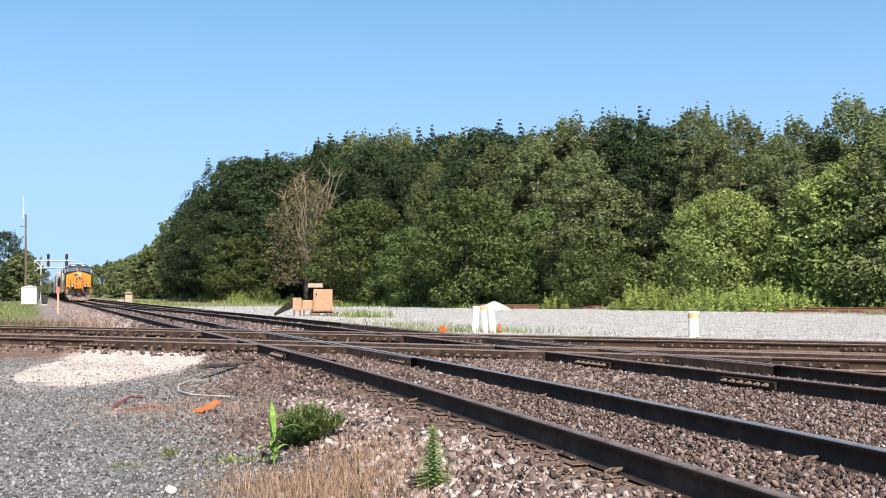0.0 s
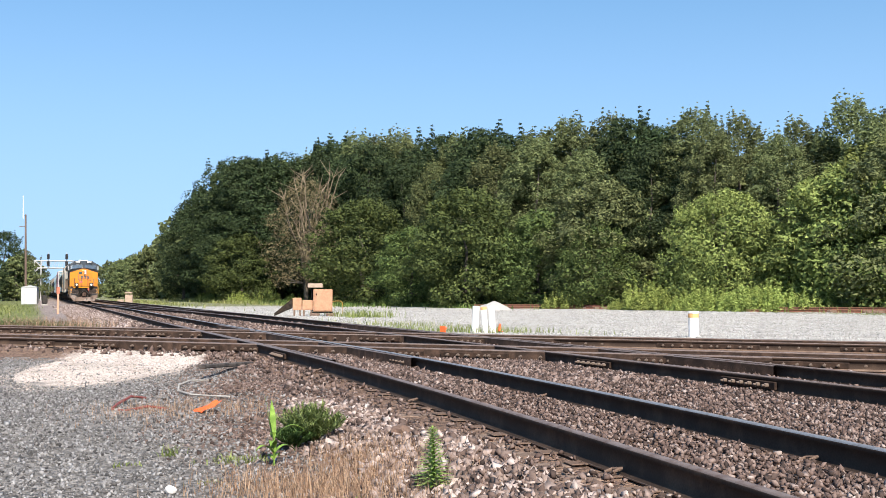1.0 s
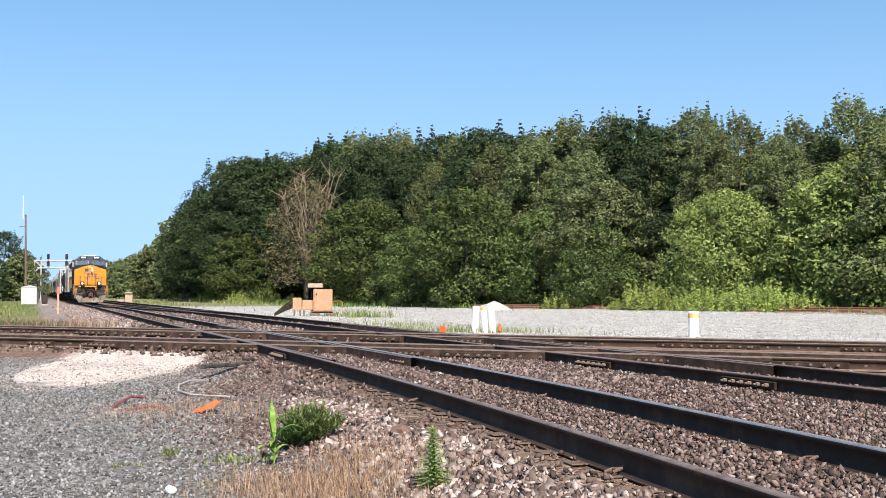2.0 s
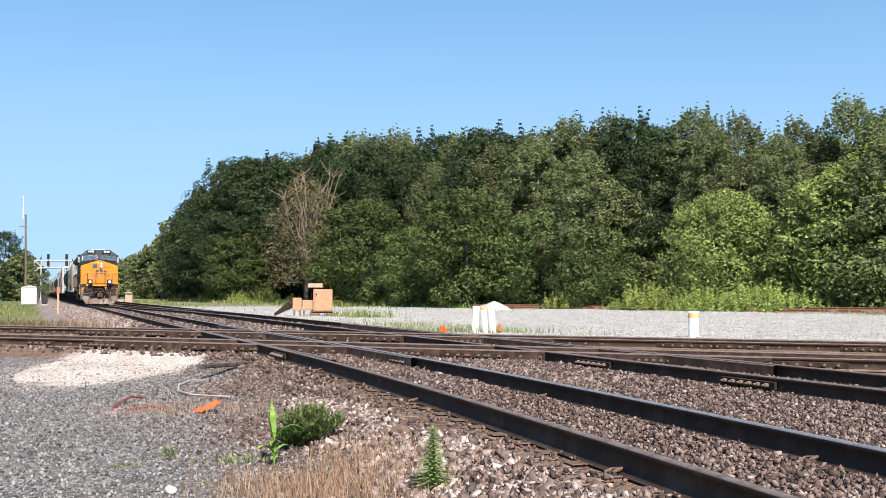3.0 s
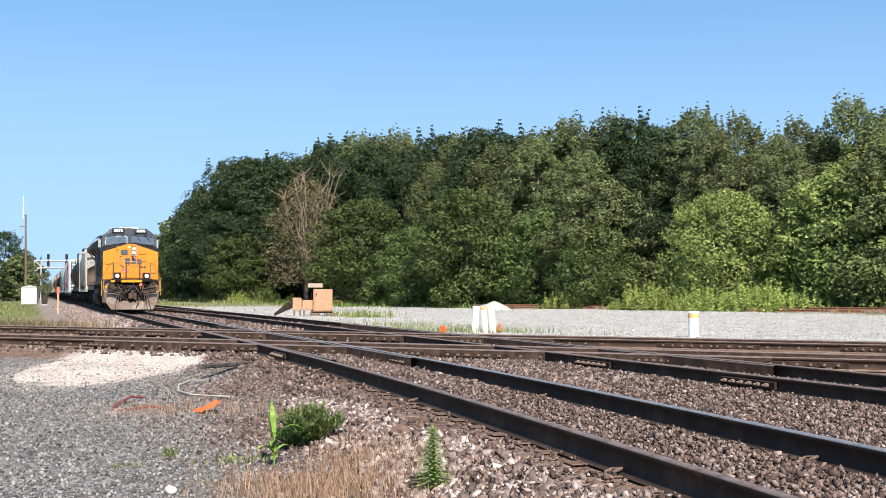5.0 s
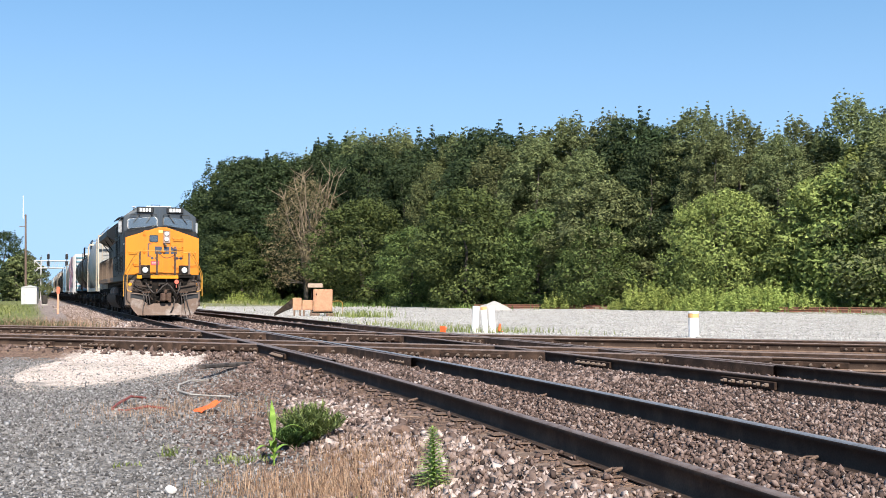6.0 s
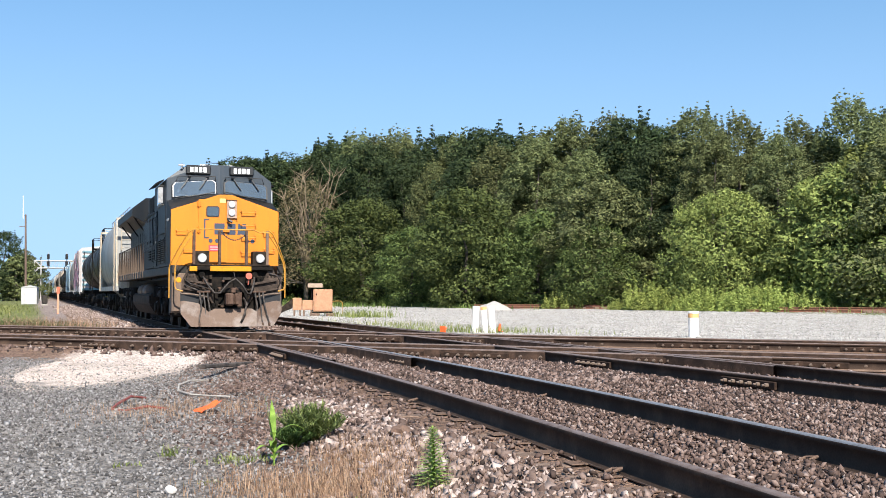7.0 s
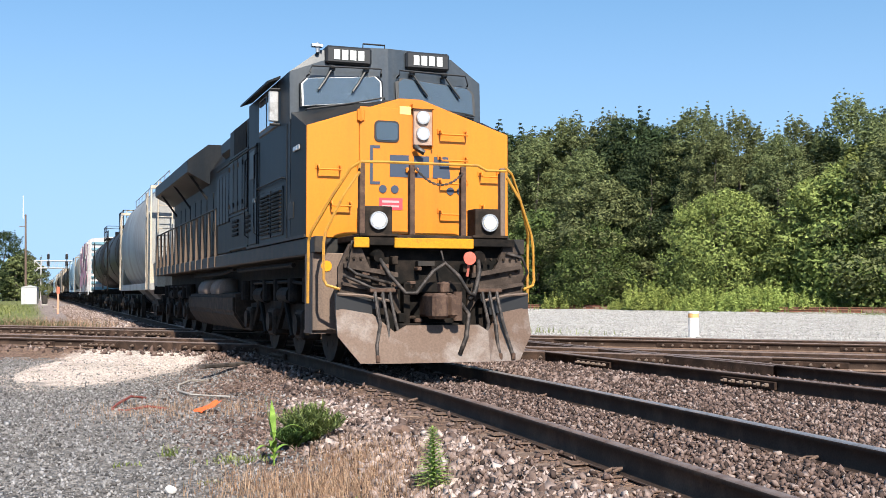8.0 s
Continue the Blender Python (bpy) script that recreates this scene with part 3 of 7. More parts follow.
def weed_stand(seed, height, width):
    """Stand of tall leafy weeds: many thin upright stems set with small leaves."""
    rng = np.random.default_rng(seed)
    th = thing("weeds", pose(0, 0, 0), "stand of tall yellow-green weeds before the wood", "weeds", "weeds along the wood")
    blobs, bm = [], B()
    for i in range(70):
        a, q = rng.random() * 6.283, rng.random() ** 0.6 * width / 2
        h = height * rng.uniform(0.35, 1.0) * (1 - 0.45 * (2 * q / width) ** 2)
        x, y = q * math.cos(a), q * math.sin(a)
        dx, dy = rng.normal() * 0.14, rng.normal() * 0.14
        rod(bm, (x, y, -0.05), (x + dx, y + dy, h), 0.012, 4, 0.005)
        for k in range(6):
            u = (k + 0.6) / 6
            blobs.append((x + dx * u, y + dy * u, h * u, 0.2 * (1.1 - 0.75 * u)))
    v = leaf_cloud(rng, blobs, 6500, 0.06, 1.0)
    v[:, 2] = np.maximum(v[:, 2], 0.03)
    ob = mesh_np("foliage", v, quads(6500), LEAF_BRIGHT)
    ob.parent = th
    part("stem", bm, LEAF_BRIGHT, th)
    return th


TREES = [make_tree("tree", 11, 19, 12, 27000, 0.115, LEAF, "tall dark green broadleaf tree at the wood's edge", blobs_n=84),
         make_tree("tree", 12, 17, 10, 24000, 0.108, LEAF, "dark green broadleaf tree at the wood's edge", blobs_n=80),
         make_tree("tree", 13, 20, 8.0, 21000, 0.1, LEAF_OLIVE, "tall olive green tree with a feathery top", low=0.34, blobs_n=80, sprouts=46),
         make_tree("tree", 14, 12, 9, 20000, 0.11, LEAF_OLIVE, "olive green young tree at the wood's edge", low=0.06, blobs_n=74),
         weed_stand(15, 2.3, 3.4),
         dead_tree(16, 13, 8.5),
         make_tree("bush", 17, 9.5, 9, 19000, 0.112, LEAF_MID, "round green bush before the wood", low=0.04, blobs_n=80, sprouts=24, category="bush"),
         make_tree("tree", 18, 9.5, 10, 24000, 0.1, LEAF_YELLOW, "yellow-green spreading young tree before the wood", low=0.08, blobs_n=90, sprouts=30),
         make_tree("bush", 19, 8.0, 9, 21000, 0.1, LEAF_FRESH, "fresh green bush at the lot's edge", low=0.03, blobs_n=80, sprouts=36, category="bush"),
         make_tree("tree", 20, 16, 12, 5200, 0.3, LEAF_OLIVE, "green tree in the far wood", low=0.05, blobs_n=60, sprouts=30)]
TALL = (19, 17, 20, 12, 2.3, 13, 9.5, 9.5, 8, 16)


def plant(k, x, y, s=1.0, turn=0.0):
    m = pose(x, y, -0.36, 0, 0, turn)
    if not TREES[k].get("used"):
        TREES[k]["used"] = 1
        TREES[k].matrix_world = m
        ob = TREES[k]
    else:
        ob = copy_thing(TREES[k], m)
    w = random.uniform(1.12, 1.38)
    ob.scale = (s * w, s * w, s * random.uniform(0.95, 1.05))
    return ob


def edge(y):
    """Line of the wood's edge: x by y."""
    return float(np.interp(y, [40, 60, 70, 85, 110, 135, 160, 260, 500], [66, 59, 55, 47, 40, 34, 29, 29, 29]))


rt = random.Random(5)
# the front of the wood, tree by tree: kind, x, y, size
for k, x, y, s in ((6, 38.2, 98.5, 1.18), (6, 33.9, 118.5, 1.2), (5, 30.6, 131.5, 1.15), (7, 51.7, 76.4, 1.0), (8, 56.4, 67.8, 1.0), (8, 54.2, 71.8, 0.85), (6, 45.2, 86.0, 0.8), (3, 46.8, 88.0, 0.95), (6, 43.4, 93.6, 0.95), (6, 36.0, 108.0, 0.85), (3, 57.5, 64.0, 1.0), (7, 57.6, 68.4, 1.15), (8, 58.9, 65.2, 1.25), (8, 60.5, 62.5, 1.3), (7, 60.0, 67.5, 1.3)):
    plant(k, x, y, s, rt.uniform(0, 360))
# its dark left end
for k, x, y, s in ((1, 37.8, 161.5, 0.95), (0, 33.5, 160.0, 1.12), (0, 27.2, 167, 1.12), (1, 29.8, 162, 1.24), (0, 31.5, 173, 1.14), (1, 25.8, 182, 1.12), (1, 23.8, 192, 0.9), (6, 27.5, 157, 1.0)):
    plant(k, x, y, s, rt.uniform(0, 360))
# bright low bushes along its foot, closer together by the lot
for i in range(15):
    u = i / 14
    plant(4, 44.4 + 5.6 * u + rt.uniform(-0.4, 0.4), 79.8 - 12.6 * u + rt.uniform(-0.6, 0.6), rt.uniform(0.35, 1.0), rt.uniform(0, 360))
for i in range(10):
    u = i / 9
    plant(4, 46.4 + 6.0 * u + rt.uniform(-0.6, 0.6), 81.6 - 15.0 * u, rt.uniform(0.5, 1.5), rt.uniform(0, 360))
for i in range(12):
    y = 88 + i * 8.0 + rt.uniform(-2, 2)
    plant(4, edge(y) - rt.uniform(2.5, 4.5), y, rt.uniform(0.45, 0.95), rt.uniform(0, 360))


def wood_height(y):
    return float(np.interp(y, [56, 68, 74, 80, 90, 100, 120, 135, 150, 165, 180, 200, 260, 330, 450], [17.2, 17.6, 17.0, 16.4, 18.0, 19.0, 20.4, 22.0, 22.6, 23.4, 22.0, 19.0, 15.5, 12.5, 12.5]))


y = 57.0
while y < 172:
    k = rt.choice([0, 1, 1, 2, 0]) if y > 74 else 2
    plant(k, edge(y) + 5.0 + rt.uniform(-0.8, 1.5), y, wood_height(y) * rt.uniform(0.8, 0.92) / TALL[k], rt.uniform(0, 360))
    y += 6.4
y = 58.0
while y < 176:
    k = rt.choice([2, 2, 2, 1]) if y > 80 else 2
    ob = plant(k, edge(y) + 11 + rt.uniform(-1.5, 1.5), y + 1, wood_height(y) * rt.uniform(0.97, 1.04) / TALL[k], rt.uniform(0, 360))
    y += 4.2
y = 60.0
while y < 176:
    plant(9, edge(y) + 8, y + 1, 0.66, rt.uniform(0, 360))
    plant(9, edge(y) + 15, y + 3, wood_height(y) * 0.9 / 16, rt.uniform(0, 360))
    y += 6.0
y = 180.0
while y < 480:
    plant(9, edge(y) + rt.uniform(0, 5), y, wood_height(y) * rt.uniform(0.85, 1.05) / 16, rt.uniform(0, 360))
    plant(9, edge(y) + rt.uniform(9, 12), y + 4, wood_height(y) * rt.uniform(0.9, 1.1) / 16, rt.uniform(0, 360))
    y += 7.0 + (y - 180) * 0.03
# low trees that close the view along the far line
for x, y, s in ((25.0, 268, 0.72), (23.2, 288, 0.68), (21.0, 300, 0.63), (18.8, 308, 0.6), (16.6, 330, 0.56), (14.6, 345, 0.5), (13.2, 372, 0.5)):
    plant(9, x, y, s, rt.uniform(0, 360))
# trees on the other side of the line
for k, x, y, s in ((1, -4.6, 208, 0.72), (3, -1.6, 214, 0.78), (3, 0.2, 224, 0.62), (1, -8.4, 200, 0.78), (9, -2.5, 205, 0.5), (9, -3.5, 245, 0.5), (9, -4, 290, 0.55), (9, -4, 350, 0.55), (9, -13, 150, 0.7), (9, -9, 190, 0.6)):
    plant(k, x, y, s, rt.uniform(0, 360))
# ---- train materials ----
YEL = worn("yellow_nose_paint", (0.6, 0.19, 0.012), (0.52, 0.16, 0.014), 0.42, 0.0, 1.5, 0.4, 30.0, 0.02, True, 0.35, 0.18)
YEL_STRIPE = worn("yellow_step_paint", (0.54, 0.235, 0.009), (0.36, 0.165, 0.018), 0.5, 0.0, 9.0, 0.2, 60.0, 0.05)
YEL_RAIL = worn("yellow_handrail_paint", (0.44, 0.22, 0.032), (0.28, 0.145, 0.05), 0.5, 0.0, 9.0, 0.3, 60.0, 0.05)
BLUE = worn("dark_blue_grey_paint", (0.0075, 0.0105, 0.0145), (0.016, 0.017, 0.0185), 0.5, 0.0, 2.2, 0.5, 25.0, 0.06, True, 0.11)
# glossier cab paint, lightened so the brighter light on the front is in its colour
BLUE_GLOSS_LIT = worn("glossy_blue_grey_cab_paint_lit_front", (0.022, 0.032, 0.044), (0.042, 0.048, 0.053), 0.3, 0.0, 2.2, 0.5, 25.0, 0.01, True, 0.6)
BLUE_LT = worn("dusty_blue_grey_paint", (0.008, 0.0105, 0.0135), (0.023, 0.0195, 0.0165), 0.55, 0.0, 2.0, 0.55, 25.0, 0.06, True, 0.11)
SILL = worn("grey_sill_paint", (0.021, 0.02, 0.019), (0.045, 0.034, 0.026), 0.6, 0.0, 4.0, 0.5, 40.0, 0.1)
DUST = worn("dusty_brown_grey_steel", (0.1, 0.076, 0.062), (0.17, 0.12, 0.092), 0.7, 0.0, 2.5, 0.55, 40.0, 0.15, True)
STANCHION = worn("dusty_stanchion_paint", (0.085, 0.06, 0.045), (0.14, 0.098, 0.07), 0.7, 0.0, 3.0, 0.5, 40.0, 0.1, True)
PLOW = worn("bare_worn_plow_steel", (0.125, 0.082, 0.06), (0.23, 0.195, 0.175), 0.6, 0.1, 1.6, 0.32, 40.0, 0.12)
GRIME = worn("grimy_black_steel", (0.006, 0.0055, 0.005), (0.02, 0.015, 0.012), 0.8, 0.0, 5.0, 0.45, 50.0, 0.3, False, 0.12)
GRIME_BROWN = worn("brown_brake_dust_steel", (0.014, 0.0105, 0.008), (0.042, 0.029, 0.021), 0.8, 0.0, 5.0, 0.5, 50.0, 0.3, False, 0.15)
PILOT = worn("dusty_pilot_steel", (0.042, 0.031, 0.025), (0.09, 0.066, 0.053), 0.8, 0.0, 4.0, 0.5, 50.0, 0.3, False, 0.15)
RUBBER = worn("rubber_hose", (0.028, 0.024, 0.022), (0.1, 0.08, 0.07), 0.6, 0.0, 10.0, 0.4, 60.0, 0.1)
SILVER = worn("galvanised_steel", (0.5, 0.5, 0.5), (0.34, 0.33, 0.32), 0.4, 0.8, 8.0, 0.3, 60.0, 0.05)
COUPLER = worn("cast_rust_steel", (0.06, 0.035, 0.025), (0.11, 0.066, 0.046), 0.75, 0.0, 9.0, 0.5, 50.0, 0.3)
NAVY = plain("navy_mark", (0.03, 0.045, 0.075), 0.5)
WHITE_MARK = plain("white_mark", (0.8, 0.8, 0.78), 0.5)
RED_MARK = plain("red_mark", (0.72, 0.05, 0.07), 0.5)
PINK_MARK = plain("pale_red_mark", (0.75, 0.3, 0.3), 0.5)
BLACK = plain("black_paint", (0.012, 0.012, 0.013), 0.5)
ORANGE_DISC = plain("amber_reflector", (0.72, 0.27, 0.012), 0.35)
RED_DISC = worn("faded_red_disc", (0.6, 0.12, 0.08), (0.5, 0.16, 0.12), 0.5)
LAMP = glow("lit_lamp_lens", (1.0, 0.88, 0.66), 0.7)
LAMP_SOFT = glow("headlamp_lens", (1.0, 0.9, 0.75), 0.35)
WHEEL = worn("wheel_steel", (0.016, 0.013, 0.011), (0.04, 0.03, 0.022), 0.75, 0.0, 6.0)
TREAD = worn("bright_wheel_rim", (0.3, 0.29, 0.28), (0.2, 0.17, 0.15), 0.35, 0.8, 8.0)


def glass(name, tint, rough=0.03):
    m, nt, b = mat_base(name, rough, 0.0, 0.9)
    b.inputs["Base Color"].default_value = (*tint, 1)
    b.inputs["Transmission Weight"].default_value = 0.55
    b.inputs["Coat Weight"].default_value = 0.4
    b.inputs["Coat Roughness"].default_value = 0.03
    return m


GLASS = glass("windscreen_glass", (0.11, 0.155, 0.2))


# ---- locomotive ----
LW = 1.45
loco = thing("locomotive", pose(A_X, 13.6, 0), "yellow-nosed dark grey diesel freight locomotive, lamps lit, on the main track", "locomotive")


def plate(bm, pts, th, axis="y", at=0.0):
    """Flat plate from an outline, th thick from `at` onwards."""
    return prism(bm, pts, at, at + th, axis)


def build_nose():
    front = [(-LW, 1.72), (LW, 1.72), (LW, 3.21), (0.16, 3.64), (-0.16, 3.64), (-LW, 3.21)]
    back = [(-LW, 1.72), (LW, 1.72), (LW, 3.52), (0.16, 3.74), (-0.16, 3.74), (-LW, 3.52)]
    bm = B()
    loft(bm, [[(x, 1.02, z) for x, z in front], [(x, 1.95, z) for x, z in back]])
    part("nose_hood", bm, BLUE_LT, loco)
    bm = B()
    plate(bm, [(x * 0.997, z) for x, z in front], 0.03, "y", 0.99)
    bmesh.ops.bevel(bm, geom=[e for e in bm.edges], offset=0.008, segments=1, affect="EDGES")
    nose = part("nose_front", bm, YEL, loco, "bright yellow nose front with dark marks")
    # door with seam, hinges, window
    bm = B()
    box(bm, -0.72, 0.02, 0.972, 0.989, 1.78, 3.5, 0.006)
    bm2 = part("nose_door", bm, YEL, nose)
    bm = B()
    for z in (1.85, 2.6, 3.3):
        box(bm, -0.76, -0.66, 0.945, 0.975, z, z + 0.16, 0.01)
        rod(bm, (-0.715, 0.94, z - 0.01), (-0.715, 0.94, z + 0.17), 0.018, 8)
    box(bm, -0.725, -0.712, 0.965, 0.972, 1.8, 3.45)
    part("hinge", bm, YEL, nose)
    bm = B()
    pts = []
    for cx, cz, a0 in ((-0.23, 3.26, 0), (-0.46, 3.26, 90), (-0.46, 3.09, 180), (-0.23, 3.09, 270)):
        for k in range(5):
            a = radians(a0 + k * 22.5)
            pts.append((cx + 0.06 * math.cos(a), cz + 0.06 * math.sin(a)))
    plate(bm, pts, 0.012, "y", 0.958)
    part("door_window_gasket", bm, BLACK, nose)
    bm = B()
    plate(bm, [(-0.345 + (x + 0.345) * 0.86, 3.175 + (z - 3.175) * 0.84) for x, z in pts], 0.01, "y", 0.951)
    part("door_window", bm, GLASS, nose)
    # headlamp box
    bm = B()
    box(bm, 0.03, 0.3, 0.93, 0.99, 3.0, 3.52, 0.01)
    part("headlamp_box", bm, worn("pale_lamp_housing", (0.4, 0.28, 0.22), (0.3, 0.2, 0.15), 0.6, 0.0, 6.0), nose, "pale dusty headlamp housing")
    for z in (3.38, 3.16):
        bm = B()
        rod(bm, (0.155, 0.93, z), (0.155, 0.89, z), 0.098, 20, 0.092)
        lamp = part("headlamp", bm, SILVER, nose, "chrome headlamp ring")
        bm = B()
        rod(bm, (0.155, 0.9, z), (0.155, 0.884, z), 0.078, 20, 0.06)
        part("lens", bm, LAMP_SOFT, lamp, "lit round lens", True)
    bm = B()
    plate(bm, [(0.0, 3.5), (0.32, 3.5), (0.32, 3.56), (0.0, 3.56)], 0.1, "y", 0.89)
    box(bm, 0.29, 0.31, 0.9, 0.99, 2.98, 3.52)
    part("lamp_hood", bm, YEL, nose)
    # plain dark shapes of the owner's mark
    def mark(outlines, mat, y0=0.966, th=0.004, name="mark"):
        bm = B()
        for o in outlines:
            plate(bm, o, th, "y", y0)
        part(name, bm, mat, nose)
    rect = lambda x0, x1, z0, z1: [(x0, z0), (x1, z0), (x1, z1), (x0, z1)]
    mark([rect(-0.58, -0.54, 2.45, 2.98), rect(-0.54, -0.44, 2.94, 2.98), rect(-0.54, -0.44, 2.45, 2.49)], NAVY)
    mark([rect(-0.3, -0.03, 2.56, 2.86)], NAVY)
    mark([rect(0.05, 0.27, 2.56, 2.86)], NAVY, 0.984)
    mark([[(0.32, 2.56), (0.58, 2.56), (0.55, 2.86), (0.34, 2.86)]], NAVY, 0.984)
    for x in (-0.4, -0.23, 0.58, 0.73):
        bm = B()
        rod(bm, (x, 0.972 if x < 0 else 0.992, 2.39), (x, 0.96 if x < 0 else 0.98, 2.39), 0.055, 14)
        part("vent_hole", bm, NAVY, nose)
    mark([rect(-0.45, -0.12, 2.11, 2.27)], RED_MARK, 0.964, 0.006, "warning_plate")
    mark([rect(-0.41, -0.17, 2.205, 2.235), rect(-0.41, -0.17, 2.145, 2.17)], PINK_MARK, 0.96, 0.003, "warning_text_bar")
    mark([rect(-0.16, 0.0, 3.42, 3.53)], plain("pale_yellow_mark", (0.85, 0.55, 0.16), 0.5), 0.966, 0.004, "pale_patch")
    # grab irons
    for x0, x1, z, side in ((0.42, 0.8, 3.16, 0), (0.42, 0.8, 2.8, 0), (0.42, 0.8, 2.48, 0), (0.42, 0.8, 2.06, 0), (-1.3, -1.0, 2.62, 0), (-1.12, -0.86, 2.14, 0), (1.02, 1.3, 2.6, 0), (1.05, 1.32, 2.14, 0)):
        bm = B()
        tube(bm, [(x0, 0.99, z + 0.06), (x0, 0.9, z + 0.05), (x0, 0.88, z), (x1, 0.88, z), (x1, 0.9, z + 0.05), (x1, 0.99, z + 0.06)], 0.014)
        box(bm, x0 - 0.03, x0 + 0.03, 0.975, 0.99, z + 0.02, z + 0.09)
        box(bm, x1 - 0.03, x1 + 0.03, 0.975, 0.99, z + 0.02, z + 0.09)
        part("grab_iron", bm, YEL, nose)
    bm = B()
    tube(bm, [(0.05, 0.93, 2.98), (0.09, 0.88, 2.93), (0.16, 0.86, 2.89)], 0.04)
    part("bell_bracket", bm, BLACK, nose)
    bm = B()
    box(bm, -0.08, 0.1, 0.92, 0.99, 2.62, 2.69, 0.01)
    part("door_latch", bm, YEL, nose)


def build_cab():
    bm = B()
    out = [(-LW, 1.72), (0, 1.72), (LW, 1.72), (LW, 4.13), (1.0, 4.47), (0.35, 4.55), (0, 4.555), (-0.35, 4.55), (-1.0, 4.47), (-LW, 4.13)]
    loft(bm, [[(x, 1.93 + max(0, z - 3.4) * 0.16 + 0.09 * abs(x) / LW - 0.06, z) for x, z in out], [(x, 5.3, z) for x, z in out]], True, False)
    n_ = len(out)
    bm.verts.ensure_lookup_table()
    fr = bm.verts[:n_]
    bm.faces.new([fr[i] for i in (1, 2, 3, 4, 5, 6)])
    bm.faces.new([fr[i] for i in (6, 7, 8, 9, 0, 1)])
    bm.faces.new(bm.verts[n_:])
    bmesh.ops.recalc_face_normals(bm, faces=bm.faces)
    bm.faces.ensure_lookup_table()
    # front faces take the lit, lighter copy of the flank paint
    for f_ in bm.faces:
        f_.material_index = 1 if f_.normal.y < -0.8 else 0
    cab = part("cab", bm, [BLUE, BLUE_GLOSS_LIT], loco)
    # windscreens: gasket, glass, divider, visors
    for s in (-1, 1):
        pts0 = [(s * 0.12, 3.75), (s * 1.3, 3.62), (s * 1.3, 3.95), (s * 1.22, 4.03), (s * 0.2, 4.12), (s * 0.12, 4.05)]
        tilt = lambda z: 1.91 + (z - 3.4) * 0.16
        def slab(pts, off, th, k):
            cx = sum(p[0] for p in pts) / len(pts)
            cz = sum(p[1] for p in pts) / len(pts)
            q = [(cx + (x - cx) * k, cz + (z - cz) * k) for x, z in pts]
            b_ = B()
            loft(b_, [[(x, tilt(z) - off, z) for x, z in q], [(x, tilt(z) - off + th, z) for x, z in q]])
            return b_
        ws = part("windscreen_frame", slab(pts0, 0.02, 0.05, 1.04), BLACK if s > 0 else BLUE, cab)
        # left seal silver, right black: sky glare on the left half set by material
        part("windscreen_seal", slab(pts0, 0.026, 0.03, 1.0), SILVER if s < 0 else BLACK, ws)
        part("windscreen", slab(pts0, 0.034, 0.012, 0.965), GLASS, ws, "tinted windscreen glass")
        bm = B()
        tube(bm, [(s * 0.67, 1.93 + 0.03, 3.72), (s * 0.67, 2.0, 4.06)], 0.012)
        part("mullion", bm, SILVER, ws)
        for x0, dx in ((0.35, 0.22), (0.85, 0.22)):
            bm = B()
            tube(bm, [(s * x0, 1.98, 4.2), (s * (x0 + dx * 0.55), 1.93, 4.0), (s * (x0 + dx), 1.9, 3.86)], 0.018)
            box(bm, s * x0 - 0.04, s * x0 + 0.04, 1.95, 2.02, 4.16, 4.24, 0.01)
            part("wiper", bm, BLACK, cab)
        bm = B()
        tube(bm, [(s * 0.12, 2.0, 4.12), (s * 0.14, 1.92, 4.16), (s * 0.14, 1.92, 4.22), (s * 1.16, 1.92, 4.2), (s * 1.2, 1.92, 4.08), (s * 1.22, 2.0, 4.06)], 0.013)
        part("visor_rail", bm, BLACK, cab)
        bm = B()
        tube(bm, [(s * 0.1, 1.9, 3.74), (s * 0.12, 1.82, 3.79), (s * 0.7, 1.82, 3.66), (s * 1.25, 1.82, 3.56), (s * 1.27, 1.9, 3.54)], 0.014)
        part("sill_rail", bm, BLACK, cab)
        # number box
        bm = B()
        box(bm, s * 0.6 - 0.34, s * 0.6 + 0.34, 1.98, 2.4, 4.27, 4.53, 0.03)
        nb = part("number_box", bm, BLACK, cab)
        bm = B()
        for k in range(4):
            box(bm, s * 0.6 - 0.225 + k * 0.12, s * 0.6 - 0.225 + k * 0.12 + 0.085, 1.972, 1.98, 4.33, 4.47)
        part("number_bar", bm, WHITE_MARK, nb, "white bars on the number box")
        # side windows, sunshade, mirror
        bm = B()
        box(bm, s * (LW - 0.03), s * (LW + 0.02), 2.9, 4.3, 3.45, 4.1, 0.02)
        sw = part("side_window_frame", bm, BLACK, cab)
        for y0 in (2.98, 3.65):
            bm = B()
            box(bm, s * (LW + 0.015), s * (LW + 0.03), y0, y0 + 0.58, 3.53, 4.03, 0.01)
            part("side_window", bm, GLASS, sw)
        bm = B()
        plate(bm, [(s * LW, 4.14), (s * (LW + 0.2), 4.06), (s * (LW + 0.2), 4.09), (s * LW, 4.18)], 2.3, "y", 2.7)
        part("sunshade", bm, BLUE, cab)
        bm = B()
        box(bm, s * (LW + 0.02), s * (LW + 0.17), 2.72, 2.76, 3.5, 3.95, 0.015)
        part("mirror", bm, SILVER, cab, "bright wing mirror")
        for z in (3.46, 3.98):
            bm = B()
            tube(bm, [(s * LW, 2.74, z), (s * (LW + 0.15), 2.74, z)], 0.02)
            part("mirror_arm", bm, BLACK, cab)
    bm = B()
    tube(bm, [(-0.35, 2.15, 4.5), (-0.35, 2.15, 4.62), (-0.02, 2.15, 4.62), (-0.02, 2.15, 4.5)], 0.013)
    part("roof_grab", bm, BLACK, cab)
    bm = B()
